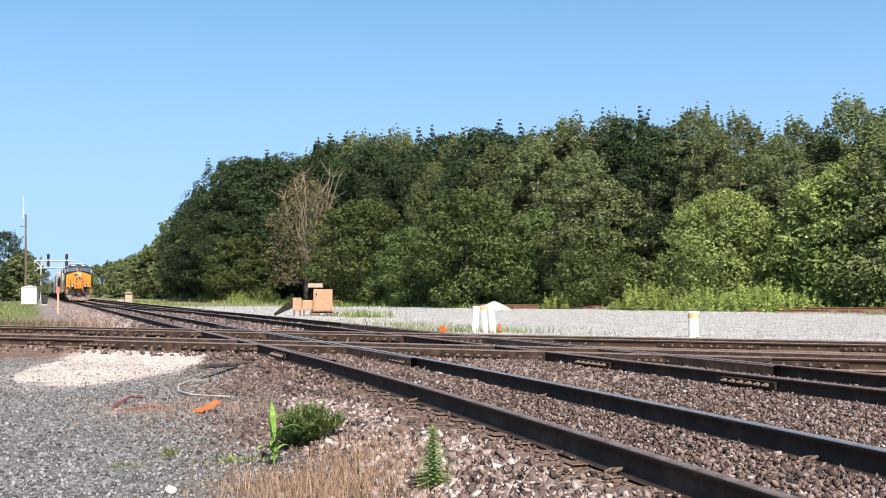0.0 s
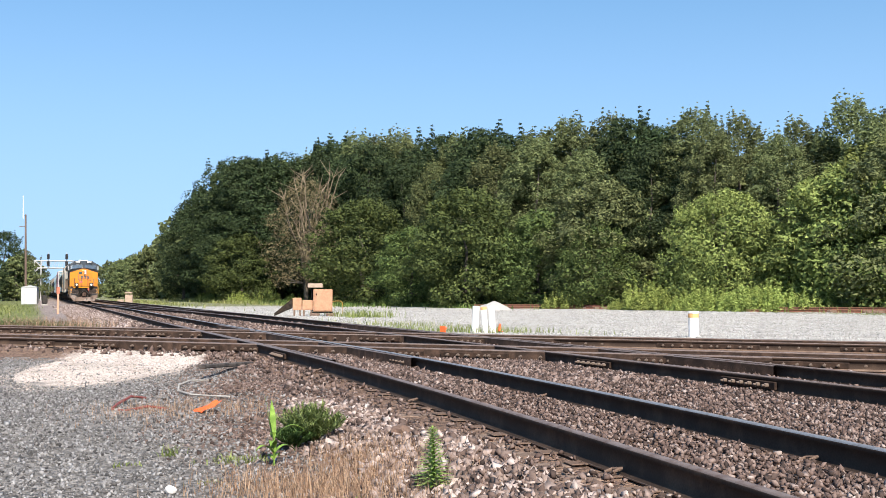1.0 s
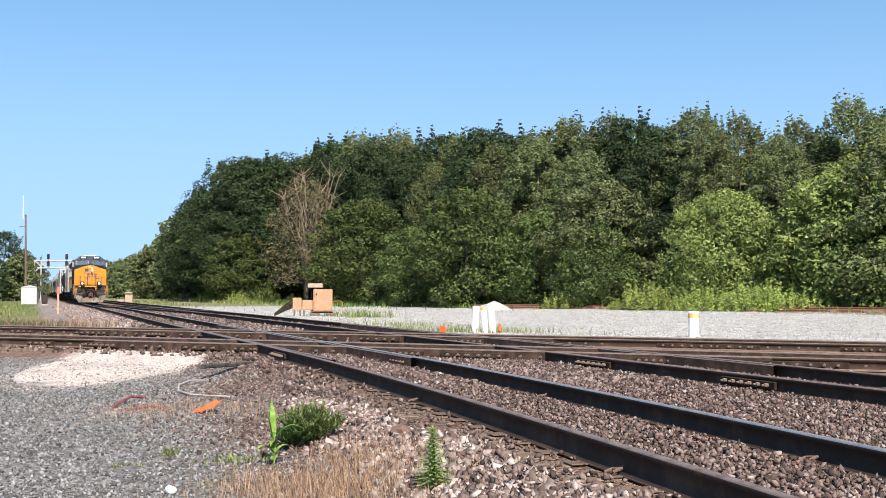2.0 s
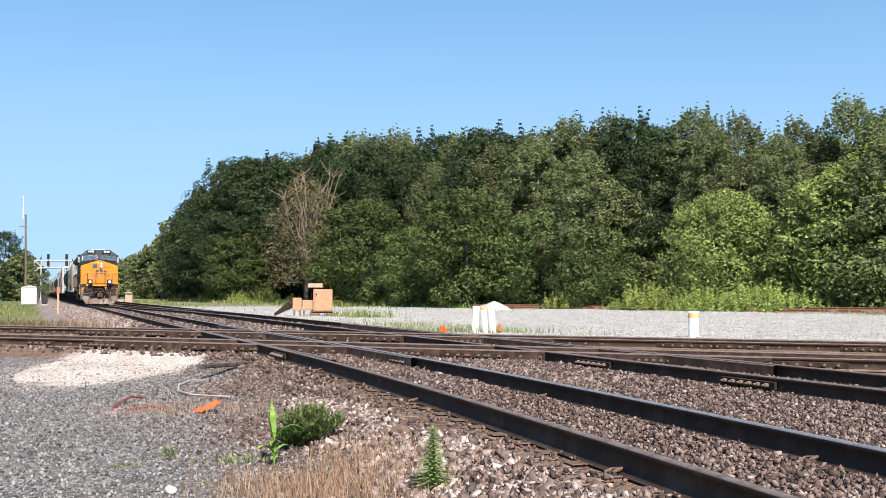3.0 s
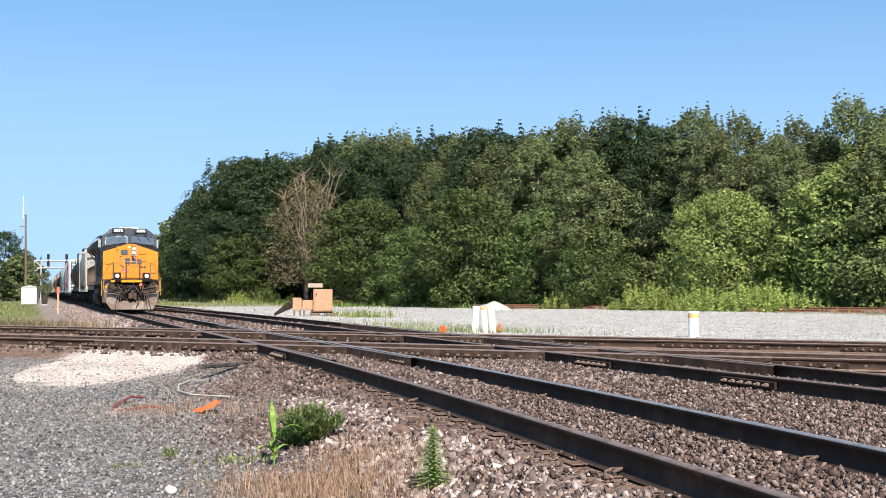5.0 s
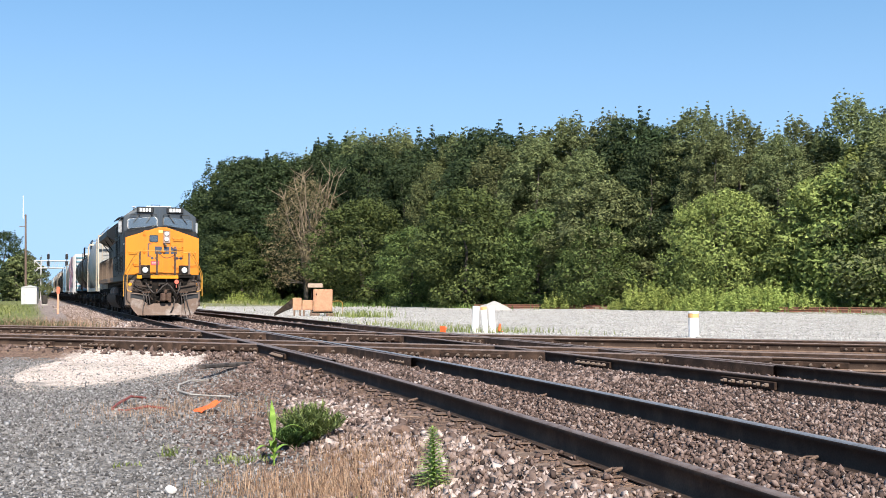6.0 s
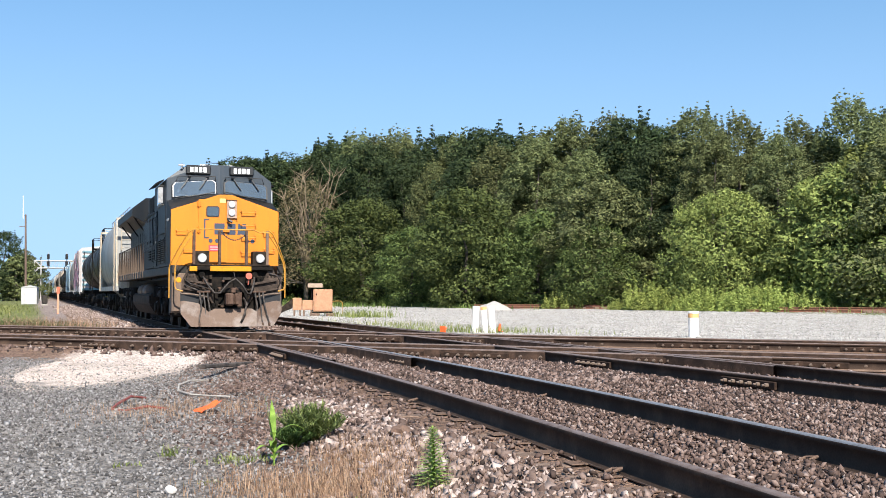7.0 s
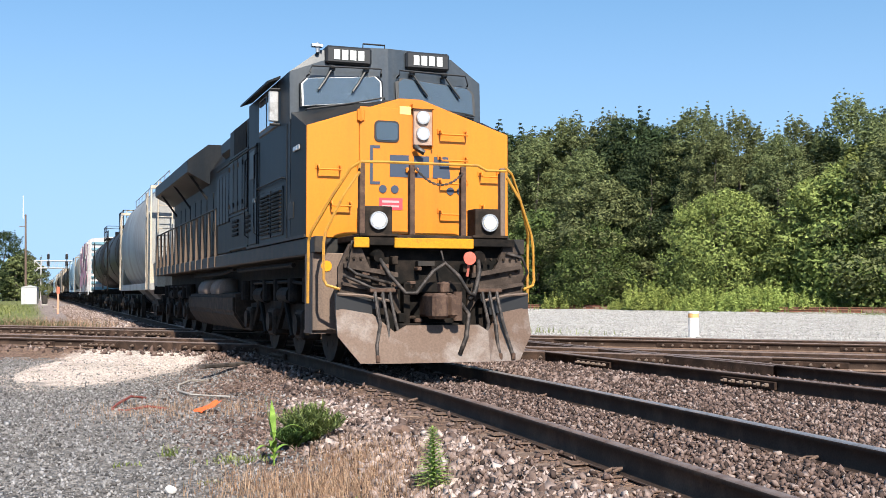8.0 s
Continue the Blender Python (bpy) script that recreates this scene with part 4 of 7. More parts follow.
    box(bm, -0.5, 0.5, 2.6, 3.8, 4.53, 4.62, 0.04)
    part("air_conditioner", bm, WHITE_MARK, cab, "white rooftop unit")
    bm = B()
    rod(bm, (-1.05, 2.05, 4.42), (-1.05, 2.05, 4.56), 0.03, 8)
    box(bm, -1.14, -0.98, 2.0, 2.1, 4.5, 4.54)
    part("aerial", bm, SILVER, cab)
    # small cab-side fittings
    for y in (1.35, 1.5, 1.62):
        bm = B()
        box(bm, -LW - 0.03, -LW, y, y + 0.09, 2.93, 3.0, 0.01)
        part("side_marker", bm, SILVER, cab)
    bm = B()
    box(bm, -LW - 0.012, -LW, 1.75, 2.1, 2.02, 2.25, 0.004)
    part("builder_plate", bm, SILL, cab)


def build_hood():
    bm = B()
    box(bm, -LW, LW, 5.3, 7.3, 1.72, 3.98, 0.05)
    eq = part("equipment_cabin", bm, BLUE_LT, loco)
    bm = B()
    box(bm, -LW - 0.015, -LW, 5.5, 6.75, 3.45, 3.92, 0.01)
    part("intake_grille", bm, GRIME, eq)
    for y0, z0 in ((2.45, 1.82), (3.35, 1.82)):
        bm = B()
        box(bm, -LW - 0.02, -LW, y0, y0 + 0.8, z0, z0 + 0.72, 0.01)
        lv = part("louvre_door", bm, BLUE, loco)
        for k in range(11):
            bm = B()
            box(bm, -LW - 0.05, -LW - 0.015, y0 + 0.06, y0 + 0.74, z0 + 0.06 + k * 0.057, z0 + 0.085 + k * 0.057)
            part("slat", bm, GRIME, lv)
    for y0 in (5.0, 6.3):
        for k in range(4):
            bm = B()
            box(bm, -LW - 0.03, -LW, y0, y0 + 0.55, 2.0 + k * 0.08, 2.04 + k * 0.08)
            part("slat", bm, GRIME, eq)
    bm = B()
    hood = [(-0.95, 1.72), (0.95, 1.72), (0.95, 3.85), (0.7, 4.2), (-0.7, 4.2), (-0.95, 3.85)]
    loft(bm, [[(x, 7.3, z) for x, z in hood], [(x, 20.6, z) for x, z in hood]])
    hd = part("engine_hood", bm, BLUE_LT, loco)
    for k in range(12):
        bm = B()
        box(bm, -0.985, -0.95, 7.5 + k * 1.02, 8.38 + k * 1.02, 1.85, 3.3, 0.012)
        box(bm, -1.0, -0.985, 8.3 + k * 1.02, 8.34 + k * 1.02, 2.4, 2.6)
        part("hood_door", bm, BLUE_LT, hd)
    # flared radiator housing at the rear
    rad = [(-1.48, 3.84), (-0.95, 3.55), (0.95, 3.55), (1.48, 3.84), (1.48, 4.12), (1.0, 4.5), (-1.0, 4.5), (-1.48, 4.12)]
    bm = B()
    loft(bm, [[(x, 13.3, z) for x, z in rad], [(x, 20.9, z) for x, z in rad]])
    rd = part("radiator_housing", bm, BLUE, loco)
    for k in range(3):
        bm = B()
        tube(bm, [(-0.96, 13.6 + k * 3.1, 3.2), (-1.4, 13.65 + k * 3.1, 3.82)], 0.03)
        part("bracket", bm, BLUE_LT, rd)
    bm = B()
    box(bm, -1.0, 1.0, 8.6, 11.4, 3.9, 4.35, 0.12)
    part("exhaust_housing", bm, BLUE, hd)
    bm = B()
    tube(bm, [(-0.7, 7.1, 3.98), (-0.7, 7.1, 4.15), (-0.7, 7.3, 4.15), (-0.7, 7.3, 3.98)], 0.03)
    part("lifting_eye", bm, BLUE, hd)
    # taller cabinet with stepped doors behind the cab, on the walkway
    bm = B()
    box(bm, -1.43, -0.9, 7.3, 8.9, 1.72, 3.3, 0.03)
    cb = part("side_cabinet", bm, BLUE_LT, loco)
    for k in range(4):
        bm = B()
        box(bm, -1.46, -1.43, 7.35 + k * 0.38, 7.67 + k * 0.38, 2.3, 3.2, 0.01)
        part("cabinet_door", bm, BLUE, cb)


def build_side_details():
    """Doors, seams, grabs and vents on the flanks of the cab and the equipment cabin."""
    for s in (-1, 1):
        x = s * LW
        bm = B()
        box(bm, x, x + s * 0.02, 4.5, 5.18, 1.78, 3.42, 0.008)
        door = part("cab_door", bm, BLUE, loco)
        bm = B()
        box(bm, x + s * 0.02, x + s * 0.03, 4.6, 5.08, 2.85, 3.32, 0.01)
        part("door_window", bm, BLACK, door)
        bm = B()
        box(bm, x + s * 0.02, x + s * 0.05, 4.56, 4.64, 2.45, 2.52, 0.006)
        part("door_handle", bm, SILVER, door)
        for y in (4.42, 5.26):
            bm = B()
            tube(bm, [(x, y, 1.9), (x + s * 0.07, y, 1.95), (x + s * 0.07, y, 3.2), (x, y, 3.25)], 0.015)
            part("door_grab", bm, BLUE_LT, loco)
        for k in range(4):
            y = 5.38 + k * 0.47
            bm = B()
            box(bm, x, x + s * 0.022, y, y + 0.42, 2.42, 3.36, 0.012)
            pn = part("cabin_door", bm, BLUE if k % 2 else BLUE_LT, loco)
            for z in (2.52, 3.2):
                bm = B()
                box(bm, x + s * 0.02, x + s * 0.04, y + 0.36, y + 0.41, z, z + 0.08, 0.004)
                part("latch", bm, GRIME, pn)
        for z in (1.76, 2.36, 3.42):
            bm = B()
            box(bm, x, x + s * 0.018, 5.32, 7.28, z, z + 0.03)
            part("rib", bm, BLUE, loco)
        for y in (2.2, 4.35):
            bm = B()
            box(bm, x, x + s * 0.012, y, y + 0.03, 1.75, 3.4)
            part("seam", bm, BLUE, loco)
        bm = B()
        box(bm, x, x + s * 0.03, 1.0, 5.3, 1.72, 1.76)
        part("belt_strip", bm, SILL, loco)
        bm = B()
        tube(bm, [(x, 2.3, 2.62), (x + s * 0.05, 2.35, 2.64), (x + s * 0.05, 4.3, 2.64), (x, 4.35, 2.62)], 0.014)
        part("flank_grab", bm, BLUE_LT, loco)


def build_frame():
    bm = B()
    box(bm, -LW, LW, 1.0, 20.9, 1.48, 1.72, 0.02)
    fr = part("frame", bm, SILL, loco)
    bm = B()
    box(bm, -1.0, 1.0, 1.2, 20.6, 1.0, 1.48)
    part("centre_sill", bm, GRIME, fr)
    for s in (-1, 1):
        for k in range(13):
            y = 9.0 + k * 0.96
            bm = B()
            prism(bm, [(s * 1.385, 1.5), (s * 1.475, 1.5), (s * 1.46, 2.64), (s * 1.415, 2.64)], y, y + 0.03)
            part("stanchion", bm, STANCHION, loco, "dusty flat handrail stanchion")
        bm = B()
        tube(bm, [(s * 1.44, 8.9, 2.66), (s * 1.44, 20.6, 2.66)], 0.02)
        part("side_handrail", bm, BLUE_LT, loco)
        bm = B()
        tube(bm, [(s * 1.44, 8.9, 3.38), (s * 1.47, 5.0, 3.38), (s * 1.48, 4.4, 3.36)], 0.018)
        part("side_handrail", bm, BLUE_LT, loco)
        # fuel tank side and reservoirs
        bm = B()
        rod(bm, (s * 1.12, 9.0, 1.05), (s * 1.12, 10.3, 1.05), 0.24, 16)
        part("air_reservoir", bm, DUST, loco, "dusty round air reservoir", True)
        bm = B()
        rod(bm, (s * 1.12, 10.6, 1.05), (s * 1.12, 12.2, 1.05), 0.24, 16)
        part("air_reservoir", bm, DUST, loco, "dusty round air reservoir", True)
        bm = B()
        tube(bm, [(s * 1.3, 7.6, 1.42), (s * 1.32, 9, 1.36), (s * 1.32, 13, 1.36), (s * 1.2, 14, 1.4)], 0.03)
        tube(bm, [(s * 1.35, 2.2, 1.38), (s * 1.35, 6.8, 1.38)], 0.035)
        part("pipe", bm, GRIME, loco)
    tank = [(-1.42, 0.62), (-1.42, 0.95), (-1.2, 1.0), (1.2, 1.0), (1.42, 0.95), (1.42, 0.62), (1.2, 0.3), (-1.2, 0.3)]
    bm = B()
    prism(bm, tank, 7.0, 13.4)
    bmesh.ops.bevel(bm, geom=[e for e in bm.edges], offset=0.05, segments=2, affect="EDGES")
    part("fuel_tank", bm, GRIME_BROWN, loco)
    # end platform, steps wells at the corners
    bm = B()
    box(bm, -1.02, 1.02, -0.02, 1.0, 1.64, 1.72, 0.01)
    deck = part("front_platform", bm, GRIME_BROWN, loco)
    for x0, x1 in ((-1.08, -0.88), (-0.55, 0.52)):
        bm = B()
        box(bm, x0, x1, -0.06, -0.02, 1.55, 1.68, 0.008)
        part("step_edge", bm, YEL_STRIPE, deck, "yellow painted platform edge")
    for x0, x1 in ((0.52, 1.1), (-0.88, -0.55)):
        bm = B()
        box(bm, x0, x1, -0.05, -0.02, 1.58, 1.68, 0.008)
        part("anticlimber", bm, GRIME, deck)
    for s in (-1, 1):
        bm = B()
        box(bm, s * 1.02, s * 1.46, 0.55, 0.62, 0.5, 1.5, 0.01)
        box(bm, s * 1.43, s * 1.46, 0.6, 1.0, 0.5, 1.5)
        box(bm, s * 1.02, s * 1.46, 0.6, 1.05, 0.46, 0.5)
        stp = part("step_well", bm, DUST, loco, "dusty grey step well side")
        for z in (0.52, 0.86, 1.2):
            bm = B()
            box(bm, s * 1.05, s * 1.44, 0.66, 1.0, z, z + 0.03)
            part("step", bm, GRIME, stp)
        bm = B()
        box(bm, s * 1.3, s * 1.46, 0.45, 1.0, 1.5, 1.71, 0.01)
        part("corner_sill", bm, SILL, stp)
        bm = B()
        rod(bm, (s * 1.28, 0.555, 1.33), (s * 1.28, 0.54, 1.33), 0.07, 16)
        part("reflector", bm, ORANGE_DISC, stp, "round amber reflector")


def build_pilot():
    bm = B()
    plate(bm, [(-1.16, 0.5), (1.16, 0.5), (1.2, 1.1), (1.05, 1.64), (-1.05, 1.64), (-1.2, 1.1)], 0.05, "y", 0.12)
    pl = part("pilot_plate", bm, GRIME, loco)
    for s in (-1, 1):
        bm = B()
        plate(bm, [(s * 0.42, 0.62), (s * 0.6, 0.9), (s * 1.26, 0.98), (s * 1.26, 1.3), (s * 1.12, 1.6), (s * 0.98, 1.6), (s * 0.85, 1.3), (s * 0.52, 1.15)], 0.06, "y", 0.03)
        part("wing_plate", bm, PILOT, pl)
        bm = B()
        plate(bm, [(s * 0.5, 1.18), (s * 1.2, 1.3), (s * 1.2, 1.35), (s * 0.5, 1.24)], 0.07, "y", -0.05)
        plate(bm, [(s * 0.55, 0.96), (s * 1.22, 1.08), (s * 1.22, 1.12), (s * 0.55, 1.02)], 0.06, "y", -0.04)
        part("cross_bar", bm, PILOT, pl)
        for k in range(12):
            x, z = s * (0.7 + 0.09 * (k % 6)), 1.22 + 0.05 * (k % 2) if k < 6 else 1.42
            bm = B()
            rod(bm, (x, 0.03, z), (x, 0.0, z), 0.018, 6)
            part("bolt", bm, GRIME_BROWN, pl)
        # bundle of air hoses
        bm = B()
        box(bm, s * 0.72 - 0.17, s * 0.72 + 0.17, -0.12, 0.04, 0.99, 1.04, 0.01)
        hb = part("hose_bracket", bm, COUPLER, pl)
        for k in range(3):
            x = s * 0.72 - 0.1 + k * 0.1
            bm = B()
            tube(bm, [(x, -0.1, 1.0), (x, -0.14, 0.9), (x + 0.03, -0.24, 0.6), (x + 0.06 * (k - 0.5), -0.3, 0.35), (x + 0.08 * (k - 0.4), -0.33, 0.2)], 0.022, 8)
            hs = part("air_hose", bm, RUBBER, hb)
            bm = B()
            rod(bm, (x, -0.1, 0.97), (x, -0.11, 0.88), 0.024, 8)
            part("fitting", bm, SILVER, hs, "bright hose fitting")
            bm = B()
            box(bm, x + 0.08 * (k - 0.4) - 0.025, x + 0.08 * (k - 0.4) + 0.025, -0.37, -0.3, 0.13, 0.22, 0.01)
            part("glad_hand", bm, COUPLER, hs)
        bm = B()
        tube(bm, [(s * 1.28, -0.02, 0.97), (s * 0.95, -0.1, 0.95), (s * 0.62, -0.12, 0.88)], 0.02)
        part("cut_lever", bm, DUST, pl)
    # coupler
    bm = B()
    box(bm, -0.16, 0.16, -0.3, 0.2, 0.68, 0.98, 0.03)
    box(bm, -0.21, 0.0, -0.56, -0.26, 0.66, 0.98, 0.04)
    box(bm, 0.01, 0.2, -0.5, -0.24, 0.67, 0.97, 0.04)
    rod(bm, (0.15, -0.44, 0.64), (0.15, -0.44, 1.0), 0.06, 10)
    box(bm, -0.06, 0.06, -0.42, -0.26, 0.98, 1.12, 0.02)
    part("coupler", bm, COUPLER, loco, "rust-brown cast knuckle coupler")
    bm = B()
    box(bm, -0.42, 0.42, -0.03, 0.14, 0.98, 1.12, 0.02)
    box(bm, -0.42, -0.34, -0.03, 0.14, 0.5, 1.1)
    box(bm, 0.34, 0.42, -0.03, 0.14, 0.5, 1.1)
    box(bm, -0.5, 0.5, -0.06, 0.14, 0.5, 0.6, 0.02)
    part("coupler_pocket", bm, GRIME, loco)
    # looped jumper and brake hoses
    for pts, r in (([(-0.75, 0.0, 1.45), (-0.62, -0.1, 1.2), (-0.45, -0.2, 0.98), (-0.32, -0.24, 0.98), (-0.1, -0.22, 1.25), (0.08, -0.18, 1.36), (0.25, -0.22, 1.2), (0.38, -0.25, 0.98), (0.48, -0.2, 0.95)], 0.025),
                   ([(0.6, 0.0, 1.42), (0.58, -0.1, 1.25), (0.5, -0.16, 1.0), (0.4, -0.2, 0.9)], 0.03),
                   ([(0.3, -0.15, 0.85), (0.36, -0.28, 0.72), (0.3, -0.38, 0.45), (0.2, -0.4, 0.22)], 0.03),
                   ([(-1.2, 0.0, 1.2), (-1.1, -0.08, 1.15), (-0.8, -0.1, 1.02), (-0.5, -0.08, 1.05)], 0.02),
                   ([(-0.9, 0.0, 1.64), (-1.1, -0.04, 1.62), (-1.16, -0.04, 1.3), (-1.05, -0.05, 1.22), (-0.6, -0.06, 1.1)], 0.022),
                   ([(1.0, 0.0, 1.5), (1.22, 0.0, 1.45), (1.3, 0.0, 1.25), (1.22, 0.0, 1.1)], 0.02),
                   ([(0.05, -0.12, 1.52), (0.08, -0.15, 1.36)], 0.012)):
        bm = B()
        tube(bm, pts, r, 8)
        part("hose", bm, RUBBER, pl, smooth=True)
    for x in (-0.75, 0.62):
        bm = B()
        rod(bm, (x, 0.1, 1.47), (x, -0.04, 1.44), 0.09, 12, 0.07)
        part("jumper_socket", bm, GRIME, pl)
    bm = B()
    rod(bm, (0.45, -0.1, 1.43), (0.45, -0.08, 1.43), 0.085, 18)
    rod(bm, (0.45, -0.07, 1.43), (0.45, 0.0, 1.2), 0.02, 8)
    part("red_disc", bm, RED_DISC, pl, "faded red round marker")
    bm = B()
    box(bm, -0.22, 0.0, -0.01, 0.11, 1.33, 1.39)
    part("plate", bm, SILL, pl)
    rr = random.Random(3)
    for k in range(16):
        x, z = rr.uniform(-1.0, 1.0), rr.uniform(0.62, 1.4)
        bm = B()
        w, hh = rr.uniform(0.04, 0.12), rr.uniform(0.04, 0.12)
        box(bm, x - w / 2, x + w / 2, -0.03, 0.12, z - hh / 2, z + hh / 2, 0.01)
        part("bracket", bm, rr.choice([GRIME, GRIME_BROWN, COUPLER]), pl)
    # plow blade in three faces
    def blade(pts, back):
        bm = B()
        loft(bm, [[(x, y, z) for x, y, z in pts], [(x, y + 0.04, z) for x, y, z in pts]])
        return bm
    pw = part("plow", blade([(-0.6, -0.42, 0.12), (0.6, -0.42, 0.12), (0.62, -0.3, 0.5), (0.5, -0.28, 0.58), (-0.46, -0.28, 0.58), (-0.62, -0.3, 0.5)], 0), PLOW, loco, "bare worn steel plow blade")
    for s in (-1, 1):
        p = [(s * 0.6, -0.42, 0.12), (s * 1.06, -0.3, 0.12), (s * 1.3, -0.12, 0.45), (s * 1.3, 0.0, 0.8), (s * 0.85, -0.1, 0.72), (s * 0.62, -0.3, 0.5)]
        part("plow_wing", blade(p if s > 0 else p[::-1], 0), PLOW, pw)
        bm = B()
        plate(bm, [(s * 0.75, 0.7), (s * 1.3, 0.78), (s * 1.3, 0.98), (s * 0.7, 0.9)], 0.05, "y", -0.02)
        part("plow_gusset", bm, BLACK, pw)


def build_front_rails():
    for x in (-0.96, -0.3, 0.4, 0.95):
        bm = B()
        box(bm, x - 0.035, x + 0.035, -0.01, 0.04, 1.72, 2.62, 0.006)
        box(bm, x - 0.035, x - 0.025, -0.01, 0.08, 1.72, 2.55)
        part("rail_post", bm, COUPLER if x < 0.9 else DUST, loco, "brown dusty handrail post")
    bm = B()
    tube(bm, [(-1.0, 0.0, 2.55), (-0.98, 0.0, 2.63), (-0.6, 0, 2.64), (0.0, 0, 2.64), (0.6, 0, 2.64), (0.72, 0, 2.58), (1.0, 0, 2.58)], 0.02)
    part("front_handrail", bm, YEL_RAIL, loco)
    for s in (-1, 1):
        bm = B()
        tube(bm, [(s * 0.98, 0.0, 2.63), (s * 1.1, 0.05, 2.55), (s * 1.3, 0.2, 2.2), (s * 1.5, 0.42, 1.78), (s * 1.53, 0.5, 1.65), (s * 1.53, 0.52, 0.85)], 0.02)
        part("corner_handrail", bm, YEL_RAIL, loco)
        bm = B()
        tube(bm, [(s * 1.0, -0.02, 2.5), (s * 1.2, 0.0, 2.2), (s * 1.4, 0.1, 1.76), (s * 1.43, 0.1, 1.6), (s * 1.43, 0.08, 1.15), (s * 1.4, 0.05, 1.08), (s * 1.24, 0.0, 1.03)], 0.02)
        part("corner_handrail", bm, YEL_RAIL, loco)
        bm = B()
        box(bm, s * 0.754 - 0.19, s * 0.754 + 0.19, 0.0, 0.3, 1.72, 2.08, 0.012)
        box(bm, s * 0.754 - 0.25, s * 0.754 + 0.25, -0.06, 0.3, 1.7, 1.73)
        lb = part("lamp_box", bm, GRIME_BROWN, loco)
        bm = B()
        rod(bm, (s * 0.754, 0.0, 1.895), (s * 0.754, -0.05, 1.895), 0.115, 20)
        part("lamp_ring", bm, SILVER, lb)
        bm = B()
        rod(bm, (s * 0.754, -0.045, 1.895), (s * 0.754, -0.065, 1.895), 0.09, 20, 0.07)
        part("ditch_lamp", bm, LAMP, lb, "lit round ditch lamp", True)
    bm = B()
    n = 22
    for k in range(n):
        u0, u1 = k / n, (k + 1.25) / n
        q = [Vector((-0.27 + 0.64 * u, -0.03, 2.58 - 0.72 * u * (1 - u) - 0.06 * u)) for u in (u0, u1)]
        box(bm, -0.016, 0.016, -0.007, 0.007, 0, (q[1] - q[0]).length, 0.003, Matrix.Translation(q[0]) @ (q[1] - q[0]).to_track_quat("Z", "Y" if k % 2 else "X").to_matrix().to_4x4())
    part("chain", bm, RUBBER, loco, "rusty chain hung between the handrail posts")


AXLES = []


def wheelset(r, parent, y, gauge=0.7525):
    """Axle with two wheels; turns on its own."""
    bm = B()
    rod(bm, (-0.7, 0, 0), (0.7, 0, 0), 0.09, 10)
    ax = part("wheelset", bm, GRIME, parent)
    ax.location = (0, y, r)
    for s in (-1, 1):
        bm = B()
        rod(bm, (s * 0.68, 0, 0), (s * 0.82, 0, 0), r, 28)
        rod(bm, (s * 0.67, 0, 0), (s * 0.7, 0, 0), r + 0.025, 28)
        rod(bm, (s * 0.82, 0, 0), (s * 0.9, 0, 0), r * 0.3, 12)
        for k in range(6):
            a = k * 1.047
            rod(bm, (s * 0.82, r * 0.6 * math.cos(a), r * 0.6 * math.sin(a)), (s * 0.826, r * 0.6 * math.cos(a), r * 0.6 * math.sin(a)), r * 0.09, 6)
        part("wheel", bm, WHEEL, ax)
    return ax


def loco_truck(y0):
    for s in (-1, 1):
        bm = B()
        side = [(y0 - 2.6, 0.55), (y0 - 2.4, 0.8), (y0 - 1.2, 0.85), (y0 - 0.8, 1.0), (y0 + 0.8, 1.0), (y0 + 1.2, 0.85), (y0 + 2.4, 0.8), (y0 + 2.6, 0.55), (y0 + 1.4, 0.5), (y0 + 0.6, 0.42), (y0 - 0.6, 0.42), (y0 - 1.4, 0.5)]
        prism(bm, side, s * 0.98, s * 1.16, "x")
        tf = part("truck_frame", bm, GRIME, loco)
        for dy in (-2.0, 0.0, 2.0):
            bm = B()
            box(bm, s * 1.0, s * 1.28, y0 + dy - 0.24, y0 + dy + 0.24, 0.32, 0.74, 0.03)
            rod(bm, (s * 1.28, y0 + dy, 0.53), (s * 1.33, y0 + dy, 0.53), 0.15, 14)
            part("axle_box", bm, GRIME_BROWN, tf)
            for e in (-0.45, 0.45):
                bm = B()
                rod(bm, (s * 1.22, y0 + dy + e, 0.86), (s * 1.22, y0 + dy + e, 1.2), 0.11, 12)
                part("spring", bm, GRIME, tf)
        bm = B()
        for dy in (-1.0, 1.0):
            rod(bm, (s * 1.2, y0 + dy - 0.35, 0.95), (s * 1.2, y0 + dy + 0.35, 0.95), 0.13, 12)
            tube(bm, [(s * 1.24, y0 + dy, 0.9), (s * 1.25, y0 + dy + 0.5, 0.45)], 0.05)
            tube(bm, [(s * 1.25, y0 + dy, 0.88), (s * 1.26, y0 + dy - 0.55, 0.35)], 0.04)
        tube(bm, [(s * 1.25, y0 - 2.2, 1.12), (s * 1.27, y0 - 1.5, 1.15), (s * 1.27, y0 + 1.8, 1.15)], 0.025)
        part("brake_rigging", bm, GRIME, tf)
    for dy in (-2.0, 0.0, 2.0):
        AXLES.append((wheelset(0.53, loco, y0 + dy), 0.53))


build_nose()
build_cab()
build_hood()
build_side_details()
build_frame()
build_pilot()
build_front_rails()
loco_truck(4.2)
loco_truck(17.0)
